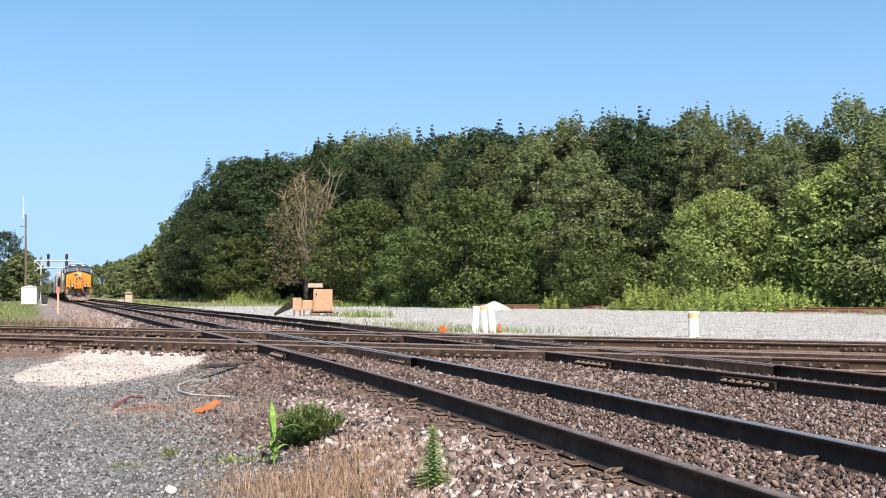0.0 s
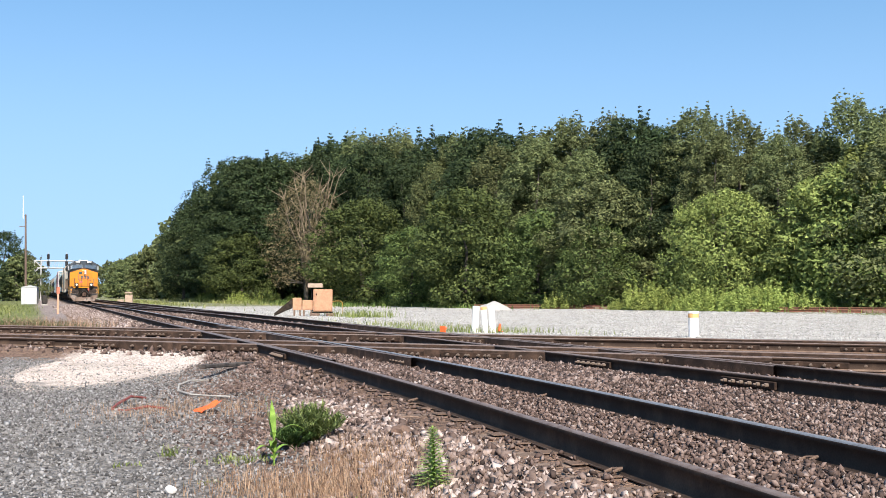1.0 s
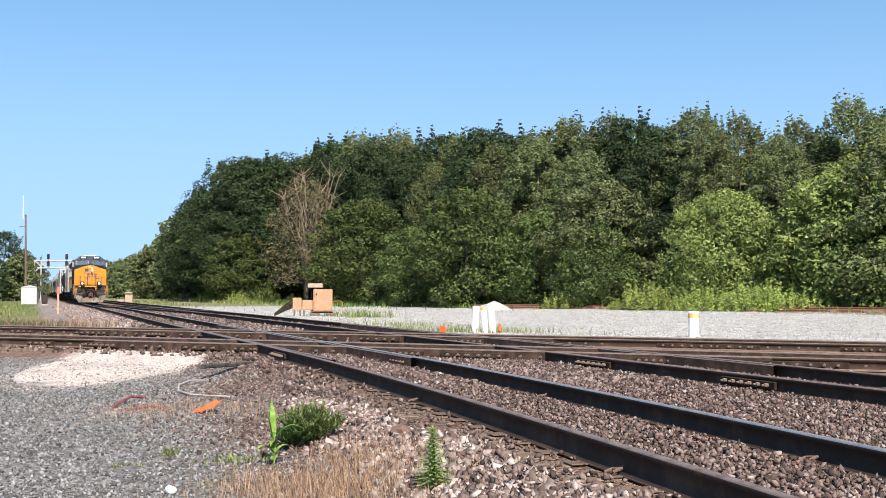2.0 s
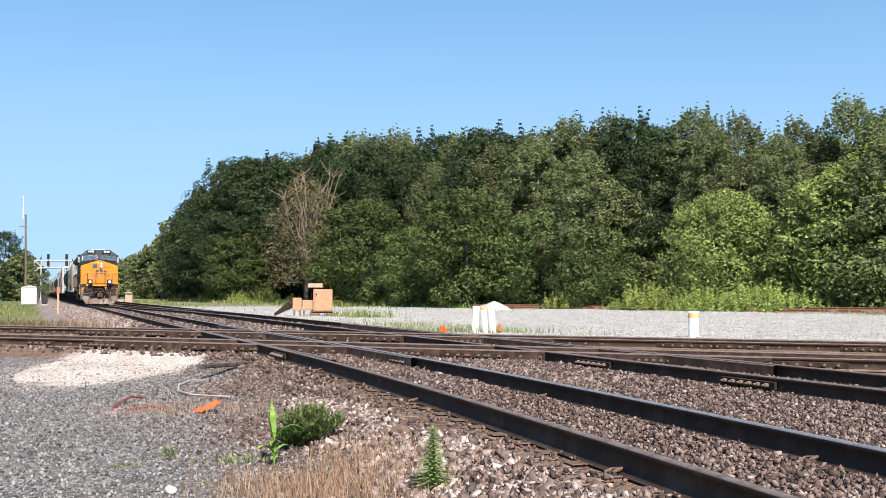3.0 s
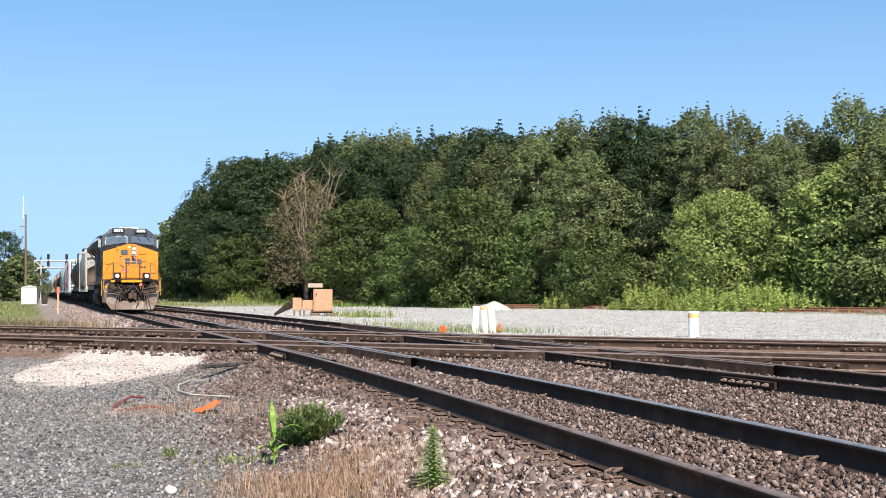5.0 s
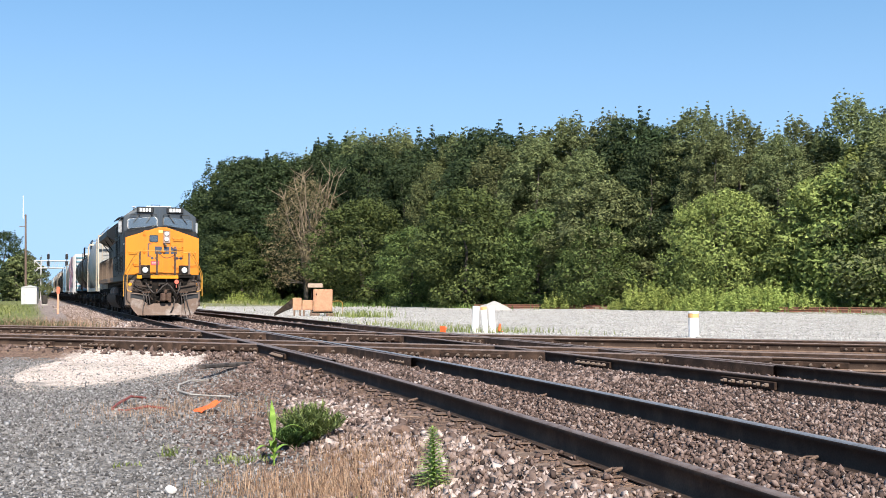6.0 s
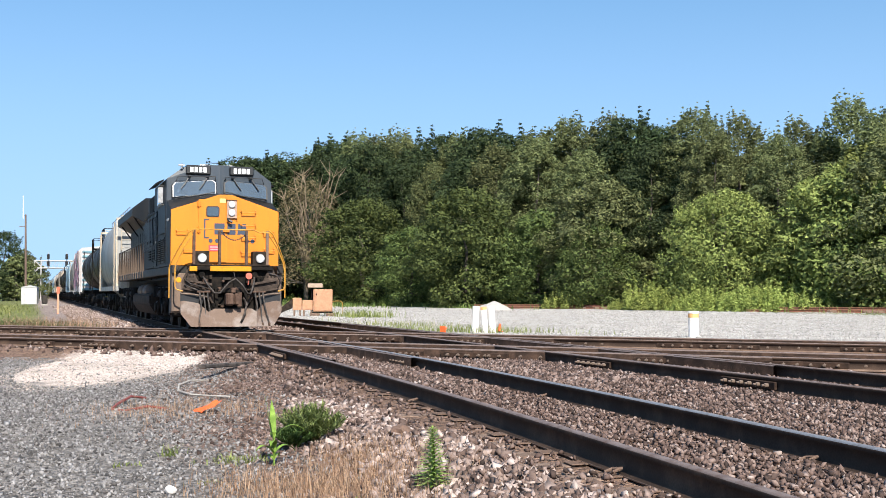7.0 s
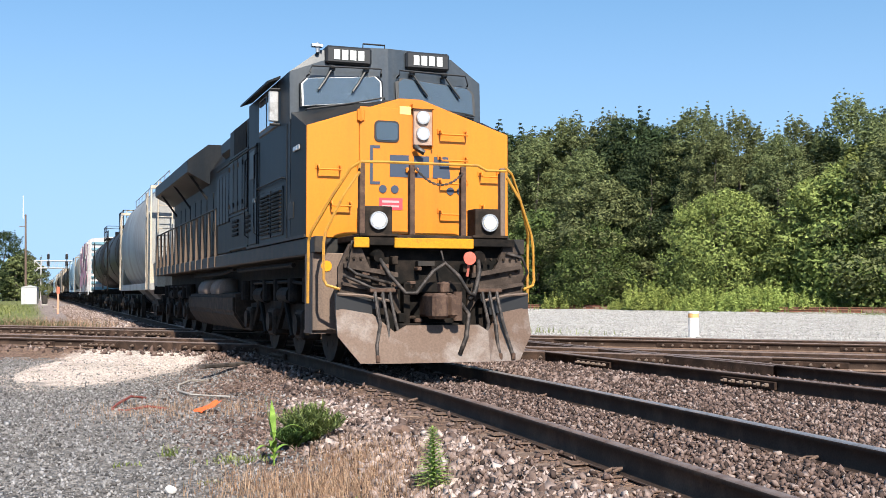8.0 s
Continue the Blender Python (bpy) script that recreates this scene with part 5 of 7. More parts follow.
# ---- freight cars ----
HOP_WHITE = worn("pale_grey_car_paint", (0.31, 0.31, 0.3), (0.2, 0.185, 0.17), 0.5, 0.0, 1.2, 0.45, 20.0, 0.05, True)
HOP_CREAM = worn("cream_car_end_paint", (0.5, 0.43, 0.34), (0.33, 0.27, 0.2), 0.6, 0.0, 2.0, 0.4, 20.0, 0.05, True)
TANK_BLACK = worn("black_tank_paint", (0.008, 0.008, 0.0085), (0.024, 0.021, 0.019), 0.55, 0.0, 1.2, 0.5, 20.0, 0.05, True)
CAR_BLUE = worn("pale_blue_car_paint", (0.3, 0.42, 0.5), (0.2, 0.27, 0.32), 0.55, 0.0, 1.5, 0.4, 20.0, 0.05, True)
CAR_TAN = worn("tan_car_paint", (0.34, 0.29, 0.24), (0.22, 0.17, 0.13), 0.6, 0.0, 1.5, 0.5, 20.0, 0.05, True)
CAR_BROWN = worn("brown_car_paint", (0.14, 0.07, 0.045), (0.1, 0.06, 0.045), 0.6, 0.0, 1.5, 0.5, 20.0, 0.05, True)
GREY_BOX = worn("faded_white_boxcar_paint", (0.46, 0.45, 0.45), (0.34, 0.29, 0.29), 0.55, 0.0, 2.0, 0.4, 20.0, 0.05, True)
TEAL = worn("teal_car_paint", (0.16, 0.29, 0.34), (0.12, 0.2, 0.24), 0.55, 0.0, 2.0, 0.4)
SPRAY = worn("pink_spray_paint", (0.62, 0.3, 0.36), (0.5, 0.2, 0.3), 0.6, 0.0, 6.0)
SPRAY_DARK = worn("dark_spray_paint", (0.12, 0.05, 0.09), (0.2, 0.1, 0.14), 0.6, 0.0, 6.0)


def truck_parts(car, y0, wheels=True):
    for s in (-1, 1):
        bm = B()
        side = [(y0 - 1.2, 0.4), (y0 - 1.2, 0.6), (y0 - 0.5, 0.78), (y0 + 0.5, 0.78), (y0 + 1.2, 0.6), (y0 + 1.2, 0.4), (y0 + 0.75, 0.42), (y0 + 0.4, 0.26), (y0 - 0.4, 0.26), (y0 - 0.75, 0.42)]
        prism(bm, side, s * 0.95, s * 1.1, "x")
        for dy in (-0.9, 0.9):
            rod(bm, (s * 1.08, y0 + dy, 0.46), (s * 1.16, y0 + dy, 0.46), 0.11, 10)
        for dy in (-0.16, 0.0, 0.16):
            rod(bm, (s * 1.06, y0 + dy, 0.36), (s * 1.06, y0 + dy, 0.62), 0.07, 8)
        part("truck_side", bm, GRIME_BROWN, car)
    out = []
    for dy in (-0.9, 0.9):
        out.append(wheelset(0.46, car, y0 + dy))
    return out


def ladder(car, x, y, z0, z1, mat, along="y"):
    bm = B()
    w = 0.22
    for d in (-w, w):
        tube(bm, [(x, y + d, z0), (x, y + d, z1)] if along == "y" else [(x + d, y, z0), (x + d, y, z1)], 0.02)
    n = int((z1 - z0) / 0.35)
    for k in range(n + 1):
        z = z0 + k * (z1 - z0) / n
        tube(bm, [(x, y - w, z), (x, y + w, z)] if along == "y" else [(x - w, y, z), (x + w, y, z)], 0.014)
    part("ladder", bm, mat, car)


def car_base(name, L, label, paint):
    car = thing(name, pose(0, 0, 0), label, "freight car", "cars of the freight train")
    bm = B()
    box(bm, -0.35, 0.35, 0.2, L - 0.2, 0.78, 1.1, 0.02)
    for y in (0.3, L - 0.6):
        box(bm, -1.3, 1.3, y, y + 0.3, 0.95, 1.2, 0.02)
    part("underframe", bm, GRIME, car)
    for y, d in ((-0.25, 1), (L + 0.25, -1)):
        bm = B()
        box(bm, -0.14, 0.14, y - 0.25, y + 0.45 if d > 0 else y + 0.25, 0.72, 1.0, 0.03)
        part("coupler", bm, COUPLER, car)
    ax = truck_parts(car, 2.0) + truck_parts(car, L - 2.0)
    return car, ax


def hopper(L, label, paint, end_paint, top=4.45):
    car, ax = car_base("covered_hopper", L, label, paint)
    prof = []
    for k in range(13):
        a = radians(-72 + k * 136 / 12)
        prof.append((1.52 * math.cos(a) ** 0.55, 2.85 + 1.62 * math.sin(a) * (top - 2.85) / 1.46))
    ring = [(x, z) for x, z in prof] + [(-x, z) for x, z in prof[::-1]]
    bm = B()
    y0, y1 = 1.3, L - 1.3
    rings = []
    for y, k in ((y0, 0.94), (y0 + 0.25, 1.0), (y1 - 0.25, 1.0), (y1, 0.94)):
        rings.append([(x * k, y, 2.85 + (z - 2.85) * (0.97 if k < 1 else 1)) for x, z in ring])
    loft(bm, rings)
    body = part("body", bm, paint, car, smooth=False)
    for p in body.data.polygons:
        p.use_smooth = len(p.vertices) == 4
    for s in (-1, 1):
        bm = B()
        box(bm, s * 1.3, s * 1.44, 0.3, L - 0.3, 1.08, 1.3, 0.01)
        part("side_sill", bm, paint, car)
    for k in range(3):
        yc = y0 + (k + 0.5) * (y1 - y0) / 3
        hw = (y1 - y0) / 6 - 0.1
        bm = B()
        loft(bm, [[(-1.15, yc - hw, 1.45), (1.15, yc - hw, 1.45), (1.15, yc + hw, 1.45), (-1.15, yc + hw, 1.45)],
                  [(-0.35, yc - 0.4, 0.55), (0.35, yc - 0.4, 0.55), (0.35, yc + 0.4, 0.55), (-0.35, yc + 0.4, 0.55)]])
        part("discharge_chute", bm, paint, car)
    for y, s in ((0.35, -1), (L - 0.35, 1)):
        bm = B()
        yy = y0 if s < 0 else y1
        for x in (-1.4, 1.4):
            plate(bm, [(y, 1.2), (y + 0.02 * s, 1.2), (yy, 1.2), (yy, 3.6)], 0.03, "x", x - 0.015)
        box(bm, -1.4, 1.4, min(y, y - 0.04 * s), max(y, y - 0.04 * s), 1.15, 1.9)
        part("end_gusset", bm, end_paint, car, "cream painted car end")
        bm = B()
        box(bm, -1.45, -1.4, y - 0.03, y + 0.03, 1.1, top - 0.1)
        box(bm, 1.4, 1.45, y - 0.03, y + 0.03, 1.1, top - 0.1)
        box(bm, -1.45, 1.45, y - 0.05, y + 0.05, top - 0.2, top - 0.1)
        part("end_post", bm, end_paint, car)
        ladder(car, 1.0, y - 0.08 * -s, 1.2, top, end_paint, "x")
        ladder(car, -1.0, y - 0.08 * -s, 1.2, top, end_paint, "x")
        ladder(car, -1.5, y - 0.55 * s, 1.1, top - 0.3, end_paint, "y")
    bm = B()
    box(bm, -0.85, -0.25, 0.4, L - 0.4, top + 0.12, top + 0.15)
    box(bm, 0.25, 0.85, 0.4, L - 0.4, top + 0.12, top + 0.15)
    for k in range(9):
        yy = 0.6 + k * (L - 1.2) / 8
        box(bm, -0.85, 0.85, yy, yy + 0.05, top - 0.08, top + 0.12)
    part("roof_walkway", bm, SILVER, car)
    bm = B()
    for k in range(10):
        yy = 0.5 + k * (L - 1.0) / 9
        tube(bm, [(-0.86, yy, top + 0.12), (-0.86, yy, top + 0.4)], 0.015)
    tube(bm, [(-0.86, 0.4, top + 0.4), (-0.86, L - 0.4, top + 0.4)], 0.015)
    part("walkway_rail", bm, SILVER, car)
    for k in range(4):
        bm = B()
        rod(bm, (0, 2.6 + k * (L - 5.2) / 3, top - 0.05), (0, 2.6 + k * (L - 5.2) / 3, top + 0.16), 0.28, 14)
        part("hatch", bm, paint, car)
    return car, ax


def tank_car(L, label, paint, radius=1.5):
    car, ax = car_base("tank_car", L, label, paint)
    zc = 1.28 + radius
    n = 24
    rings = []
    for y, k in ((0.55, 0.05), (0.6, 0.45), (0.75, 0.75), (1.0, 0.93), (1.3, 1.0), (L - 1.3, 1.0), (L - 1.0, 0.93), (L - 0.75, 0.75), (L - 0.6, 0.45), (L - 0.55, 0.05)):
        rings.append([(radius * k * math.cos(6.28319 * j / n), y, zc + radius * k * math.sin(6.28319 * j / n)) for j in range(n)])
    bm = B()
    loft(bm, rings)
    part("tank", bm, paint, car, smooth=True)
    for y in (1.6, L * 0.5, L - 1.6):
        bm = B()
        r = radius + 0.015
        tube(bm, [(r * math.cos(radians(-50 + k * 17.5)), y, zc + r * math.sin(radians(-50 + k * 17.5))) for k in range(17)], 0.014, 4)
        part("tank_band", bm, paint, car)
    bm = B()
    rod(bm, (0, L / 2, zc + radius - 0.1), (0, L / 2, zc + radius + 0.35), 0.4, 16)
    part("manway", bm, paint, car)
    bm = B()
    top = zc + radius
    for s in (-1, 1):
        box(bm, s * 0.55, s * 0.95, L / 2 - 1.4, L / 2 + 1.4, top - 0.12, top - 0.08)
        for y in (-1.4, -0.5, 0.5, 1.4):
            tube(bm, [(s * 0.95, L / 2 + y, top - 0.4), (s * 0.95, L / 2 + y, top + 0.62)], 0.02)
        for z in (0.3, 0.62):
            tube(bm, [(s * 0.95, L / 2 - 1.4, top + z), (s * 0.95, L / 2 + 1.4, top + z)], 0.018)
    for y in (-1.4, 1.4):
        tube(bm, [(-0.95, L / 2 + y, top + 0.62), (0.95, L / 2 + y, top + 0.62)], 0.018)
    part("top_platform", bm, GRIME, car)
    ladder(car, -1.56, L / 2, 1.1, top - 0.3, GRIME, "y")
    for y in (0.25, L - 0.25):
        bm = B()
        tube(bm, [(-1.4, y, 1.2), (-1.4, y, 2.0), (1.4, y, 2.0), (1.4, y, 1.2)], 0.022)
        box(bm, -1.45, 1.45, y - 0.3, y + 0.3, 1.1, 1.15)
        part("end_rail", bm, GRIME, car)
    return car, ax


def boxcar(L, label, paint, end_paint, graffiti=False, top=4.7):
    car, ax = car_base("boxcar", L, label, paint)
    bm = B()
    prism(bm, [(-1.5, 1.05), (1.5, 1.05), (1.5, top - 0.15), (0, top), (-1.5, top - 0.15)], 0.3, L - 0.3)
    body = part("body", bm, paint, car)
    for k in range(int(L / 1.1)):
        for s in (-1, 1):
            bm = B()
            box(bm, s * 1.5, s * 1.56, 0.6 + k * 1.1, 0.68 + k * 1.1, 1.1, top - 0.2)
            part("rib", bm, paint, body)
    for y, d in ((0.22, -1), (L - 0.3, 1)):
        bm = B()
        for k in range(9):
            box(bm, -1.42, 1.42, y, y + 0.08, 1.2 + k * 0.37, 1.38 + k * 0.37, 0.02)
        part("corrugated_end", bm, end_paint, body)
        ladder(car, -1.58, y + (0.4 if d < 0 else -0.4), 0.9, top - 0.4, paint, "y")
    for s in (-1, 1):
        bm = B()
        box(bm, s * 1.56, s * 1.6, L / 2 - 1.5, L / 2 + 1.5, 1.15, top - 0.35, 0.01)
        part("sliding_door", bm, paint, body)
    if graffiti:
        rr = random.Random(8)
        for k in range(60):
            bm = B()
            y, z = 1 + rr.random() * (L - 2.5), 1.3 + rr.random() * (top - 2.3)
            w, hh = rr.uniform(0.4, 1.5), rr.uniform(0.3, 1.1)
            sh = rr.uniform(-0.3, 0.3)
            plate(bm, [(y, z), (y + w, z + sh * 0.3), (y + w + sh, z + hh), (y + sh, z + hh * 0.9)], 0.004, "x", -1.612 - 0.002 * (k % 4))
            part("spray_patch", bm, SPRAY if k % 3 else SPRAY_DARK, body)
    return car, ax


CARS = []  # (car, offset behind the locomotive's front, wheelsets)


def couple(made, off):
    car, ax = made
    CARS.append((car, off, ax))
    return car


hop_a = hopper(13.6, "pale grey covered hopper car with cream ends", HOP_WHITE, HOP_CREAM)
couple(hop_a, 22.2)
tank_a = tank_car(12.6, "black tank car with a railed top platform", TANK_BLACK)
couple(tank_a, 36.6)
tank_b = (copy_thing(tank_a[0], pose(0, 0, 0)), [])
couple(tank_b, 50.0)
box_a = boxcar(16.6, "faded white boxcar with pink spray paint", GREY_BOX, TEAL, True)
couple(box_a, 63.4)
hop_t = hopper(15.6, "tan covered hopper car", CAR_TAN, CAR_TAN)
couple(hop_t, 80.9)
hop_b = hopper(16.0, "pale blue covered hopper car", CAR_BLUE, CAR_BLUE)
couple(hop_b, 97.3)
off = 114.2
for kind in "tttbtthtwttttbtthtttth":
    src, L = {"t": (tank_a, 12.6), "h": (hop_a, 13.6), "b": (hop_t, 15.6), "w": (hop_b, 16.0)}[kind]
    couple((copy_thing(src[0], pose(0, 0, 0)), []), off)
    off += L + 0.8


# ---- how the train runs ----
def loco_y(t):
    return 13.6 + 16.0 * (8 - t) + 0.4 * max(0.0, 6 - t)


def on_track(y, length):
    """Pose of a vehicle whose front stands at y."""
    p, q = y + length * 0.15, y + length * 0.85
    xp, xq = float(a_centre(p)), float(a_centre(q))
    sl = (xq - xp) / (q - p)
    return pose(xp - sl * (p - y), y, 0, 0, 0, -math.degrees(math.atan(sl)))


def motions():
    times = [i * 0.5 for i in range(17)]
    walk(loco, [(t, on_track(loco_y(t), 21.0)) for t in times])
    for car, o, ax in CARS:
        walk(car, [(t, on_track(loco_y(t) + o, 15.0)) for t in times])
    spins = [(a, r) for a, r in AXLES] + [(a, 0.46) for _, _, ax in CARS[:2] for a in ax]
    for a, r in spins:
        x, y, z = a.location
        rows = []
        for i in range(241):
            t = i / 30
            rows.append((t, pose(x, y, z, math.degrees((loco_y(0) - loco_y(t)) / r) % 360)))
        walk(a, rows)
# ---- loose stones ----
CUBE = np.array([[x, y, z] for x in (-1, 1) for y in (-1, 1) for z in (-1, 1)], dtype=float)
CUBE_F = np.array([[0, 1, 3, 2], [4, 6, 7, 5], [0, 4, 5, 1], [2, 3, 7, 6], [0, 2, 6, 4], [1, 5, 7, 3]])
OCTA = np.array([[1, 0, 0], [-1, 0, 0], [0, 1, 0], [0, -1, 0], [0, 0, 1], [0, 0, -1]], dtype=float)
OCTA_F = np.array([[0, 2, 4], [2, 1, 4], [1, 3, 4], [3, 0, 4], [2, 0, 5], [1, 2, 5], [3, 1, 5], [0, 3, 5]])


def stones(name, rng, x, y, z, size, mat, label, cube=True):
    n = len(x)
    base, F = (CUBE * 0.62, CUBE_F) if cube else (OCTA, OCTA_F)
    k = len(base)
    v = base[None] + rng.normal(size=(n, k, 3)) * (0.36 if cube else 0.26)
    v = v * (size * (0.6 + 0.8 * rng.random(n)))[:, None, None] * (0.45 + 0.85 * rng.random((n, 1, 3)))
    q = rng.normal(size=(n, 4))
    q /= np.linalg.norm(q, axis=1)[:, None]
    w, a, b, c = q.T
    Rm = np.stack([np.stack([1 - 2 * (b * b + c * c), 2 * (a * b - c * w), 2 * (a * c + b * w)], -1),
                   np.stack([2 * (a * b + c * w), 1 - 2 * (a * a + c * c), 2 * (b * c - a * w)], -1),
                   np.stack([2 * (a * c - b * w), 2 * (b * c + a * w), 1 - 2 * (a * a + b * b)], -1)], 1)
    v = np.einsum("nij,nkj->nki", Rm, v) + np.stack([x, y, z], -1)[:, None, :]
    faces = (F[None] + (np.arange(n) * k)[:, None, None]).reshape(-1, F.shape[1])
    ob = mesh_np(name, v.reshape(-1, 3), faces, mat)
    return tagged(ob, label, "stones", kind="stuff")


BALLAST = per_island("ballast_stone", [(0.0, (0.026, 0.017, 0.014)), (0.4, (0.096, 0.062, 0.051)), (0.8, (0.185, 0.127, 0.107)), (0.97, (0.26, 0.2, 0.178)), (1.0, (0.38, 0.315, 0.285))], 0.85, 0.3, 30.0)
PALE = per_island("pale_stone", [(0.0, (0.075, 0.048, 0.039)), (0.4, (0.18, 0.128, 0.108)), (0.75, (0.31, 0.236, 0.207)), (1.0, (0.45, 0.37, 0.335))], 0.85, 0.3, 25.0)
GREYSTONE = per_island("grey_gravel_stone", [(0.0, (0.045, 0.041, 0.04)), (0.4, (0.13, 0.121, 0.117)), (0.8, (0.24, 0.227, 0.222)), (1.0, (0.33, 0.315, 0.31))], 0.85, 0.3, 30.0)
LOTSTONE = per_island("pale_lot_stone", [(0.0, (0.2, 0.19, 0.175)), (0.5, (0.36, 0.345, 0.325)), (1.0, (0.52, 0.5, 0.48))], 0.9, 0.2, 0.0)
SANDSTONE = per_island("sand_clod", [(0.0, (0.28, 0.22, 0.18)), (1.0, (0.5, 0.415, 0.355))], 0.9, 0.2, 25.0)


def in_view(x, y, pad=0.06):
    """Inside the wedge of ground that the camera's stand overlooks."""
    d = x * 0.342 + y * 0.94
    s = x * 0.94 - y * 0.342
    return (np.abs(s) < d * (0.393 + pad)) & (d > 5.0)


rs = np.random.default_rng(21)


def scatter(n, x0, x1, y0, y1, keep):
    x, y = rs.uniform(x0, x1, n), y0 + (y1 - y0) * rs.random(n) ** 1.35
    ok = in_view(x, y) & keep(x, y)
    return x[ok], y[ok]


def clear_rails(x, y, pad=0.09):
    c = a_centre(y)
    ok = np.ones(len(x), dtype=bool)
    for s in (-0.7525, 0.7525):
        ok &= np.abs(x - c - s) > pad
        ok &= np.abs(x - B_X - s) > pad
    k = 1 / math.sqrt(1 + 1.09 ** 2)
    for ic in (26.5, 28.72, 34.2, 36.42):
        ok &= np.abs((y + 1.09 * x - ic) * k) > pad
    return ok


def ballast_zone(x, y):
    u = x - a_centre(y)
    bare = (u < -0.8) & (u > -1.62) & (rs.random(len(x)) < 0.86)
    return clear_rails(x, y) & (u > -1.6 + 0.25 * np.sin(y * 1.7)) & ~bare & (y + 1.09 * x < 42)


bx, by = scatter(150000, 2.0, 11.2, 3.5, 24.0, ballast_zone)
stones("ballast", rs, bx, by, ground_z(bx, by) + rs.uniform(-0.01, 0.042, len(bx)) , np.where(by < 13, 0.0215, 0.031), BALLAST, "loose brown-grey crushed ballast stones between the rails", False)
bx, by = scatter(16000, 1.9, 3.9, 42.0, 118.0, lambda x, y: (y + 1.09 * x > 43) & (x < a_centre(y) - 1.1))
stones("ballast", rs, bx, by, ground_z(bx, by) + rs.uniform(-0.01, 0.04, len(bx)), 0.055, PALE, "pinkish grey ballast shoulder beside the main track", False)
bx, by = scatter(26000, 2.6, 11.4, 35.0, 92.0, lambda x, y: clear_rails(x, y, 0.12) & (y + 1.09 * x > 39.0) & (x > a_centre(y) - 1.5))
stones("ballast", rs, bx, by, ground_z(bx, by) + rs.uniform(-0.015, 0.035, len(bx)), 0.055, BALLAST, "brown ballast stones between the far tracks", False)
bx, by = scatter(13000, -6.0, 22.0, 22.0, 40.0, lambda x, y: clear_rails(x, y, 0.12) & (y + 1.09 * x > 25.0) & (y + 1.09 * x < 39.5))
stones("ballast", rs, bx, by, ground_z(bx, by) + rs.uniform(-0.01, 0.03, len(bx)), 0.05, BALLAST, "brown ballast stones round the crossing rails", False)


def pale_zone(x, y):
    u = x - a_centre(y)
    e = np.abs(u + 1.75 + 0.12 * np.sin(y * 2.1)) / np.interp(y, [6.5, 8, 11, 13], [0.48, 0.42, 0.26, 0.1])
    return (e < 1.0 + 0.3 * rs.normal(size=len(x))) & (y < 13.0)


bx, by = scatter(60000, 1.5, 4.2, 4.5, 13.0, pale_zone)
bx, by = bx[:4600], by[:4600]
stones("pale_stones", rs, bx, by, ground_z(bx, by) + rs.uniform(0.0, 0.03, len(bx)), 0.028, PALE, "pale pinkish loose stones beside the main track")


def grey_zone(x, y):
    u = x - a_centre(y)
    sand = sand_r(x, y) < 0.85
    return (u < -1.3) & ~(sand & (rs.random(len(x)) < 0.93)) & (y + 1.09 * x < 24.3)


bx, by = scatter(95000, -5.0, 3.4, 4.5, 25.0, grey_zone)
near_rail = bx - 0.9 - 0.12 * by + 0.5 * np.sin(by * 1.3) + rs.normal(size=len(bx)) * 0.5
g = near_rail < 0
stones("gravel", rs, bx[g], by[g], ground_z(bx[g], by[g]) + rs.uniform(-0.004, 0.01, g.sum()), 0.0155, GREYSTONE, "grey crushed gravel on the open lot", False)
stones("gravel", rs, bx[~g], by[~g], ground_z(bx[~g], by[~g]) + rs.uniform(-0.004, 0.012, (~g).sum()), 0.02, BALLAST, "brown-grey gravel mixed with dirt", False)
bx, by = scatter(60000, 11.6, 52.0, 24.0, 86.0, lambda x, y: (y + 1.09 * x > 42.0) & (x < np.interp(y, [60, 70, 85, 110], [56, 51, 43, 36])))
stones("gravel", rs, bx, by, ground_z(bx, by) + rs.uniform(-0.02, 0.02, len(bx)), 0.027, LOTSTONE, "pale crushed gravel on the open lot", False)
bx, by = scatter(7000, -4.0, 4.0, 16.5, 25.5, lambda x, y: sand_r(x, y) < 1.15)
stones("sand_clods", rs, bx, by, ground_z(bx, by) + rs.uniform(-0.004, 0.01, len(bx)), 0.012, SANDSTONE, "pale spilled sand in small clods", False)
# ---- wayside things ----
G0 = -0.36
CREAM_BOX = worn("faded_orange_cabinet_paint", (0.43, 0.235, 0.14), (0.34, 0.18, 0.105), 0.6, 0.0, 3.0, 0.4, 30.0, 0.06)
TAN_BOX = worn("tan_cabinet_paint", (0.38, 0.29, 0.22), (0.29, 0.215, 0.16), 0.6, 0.0, 3.0, 0.4)
CONCRETE = worn("weathered_concrete", (0.42, 0.39, 0.35), (0.3, 0.27, 0.24), 0.9, 0.0, 5.0, 0.5, 50.0, 0.3)
WHITE_PVC = worn("white_plastic", (0.8, 0.78, 0.75), (0.66, 0.62, 0.56), 0.5, 0.0, 4.0, 0.3, 30.0, 0.05)
ORANGE = worn("orange_plastic", (0.78, 0.13, 0.035), (0.62, 0.12, 0.045), 0.55, 0.0, 6.0, 0.3)
ORANGE_TAPE = worn("faded_orange_band", (0.75, 0.42, 0.16), (0.65, 0.36, 0.16), 0.6, 0.0, 6.0)
ALU = worn("pale_aluminium_paint", (0.44, 0.44, 0.43), (0.34, 0.34, 0.33), 0.5, 0.0, 4.0, 0.3)
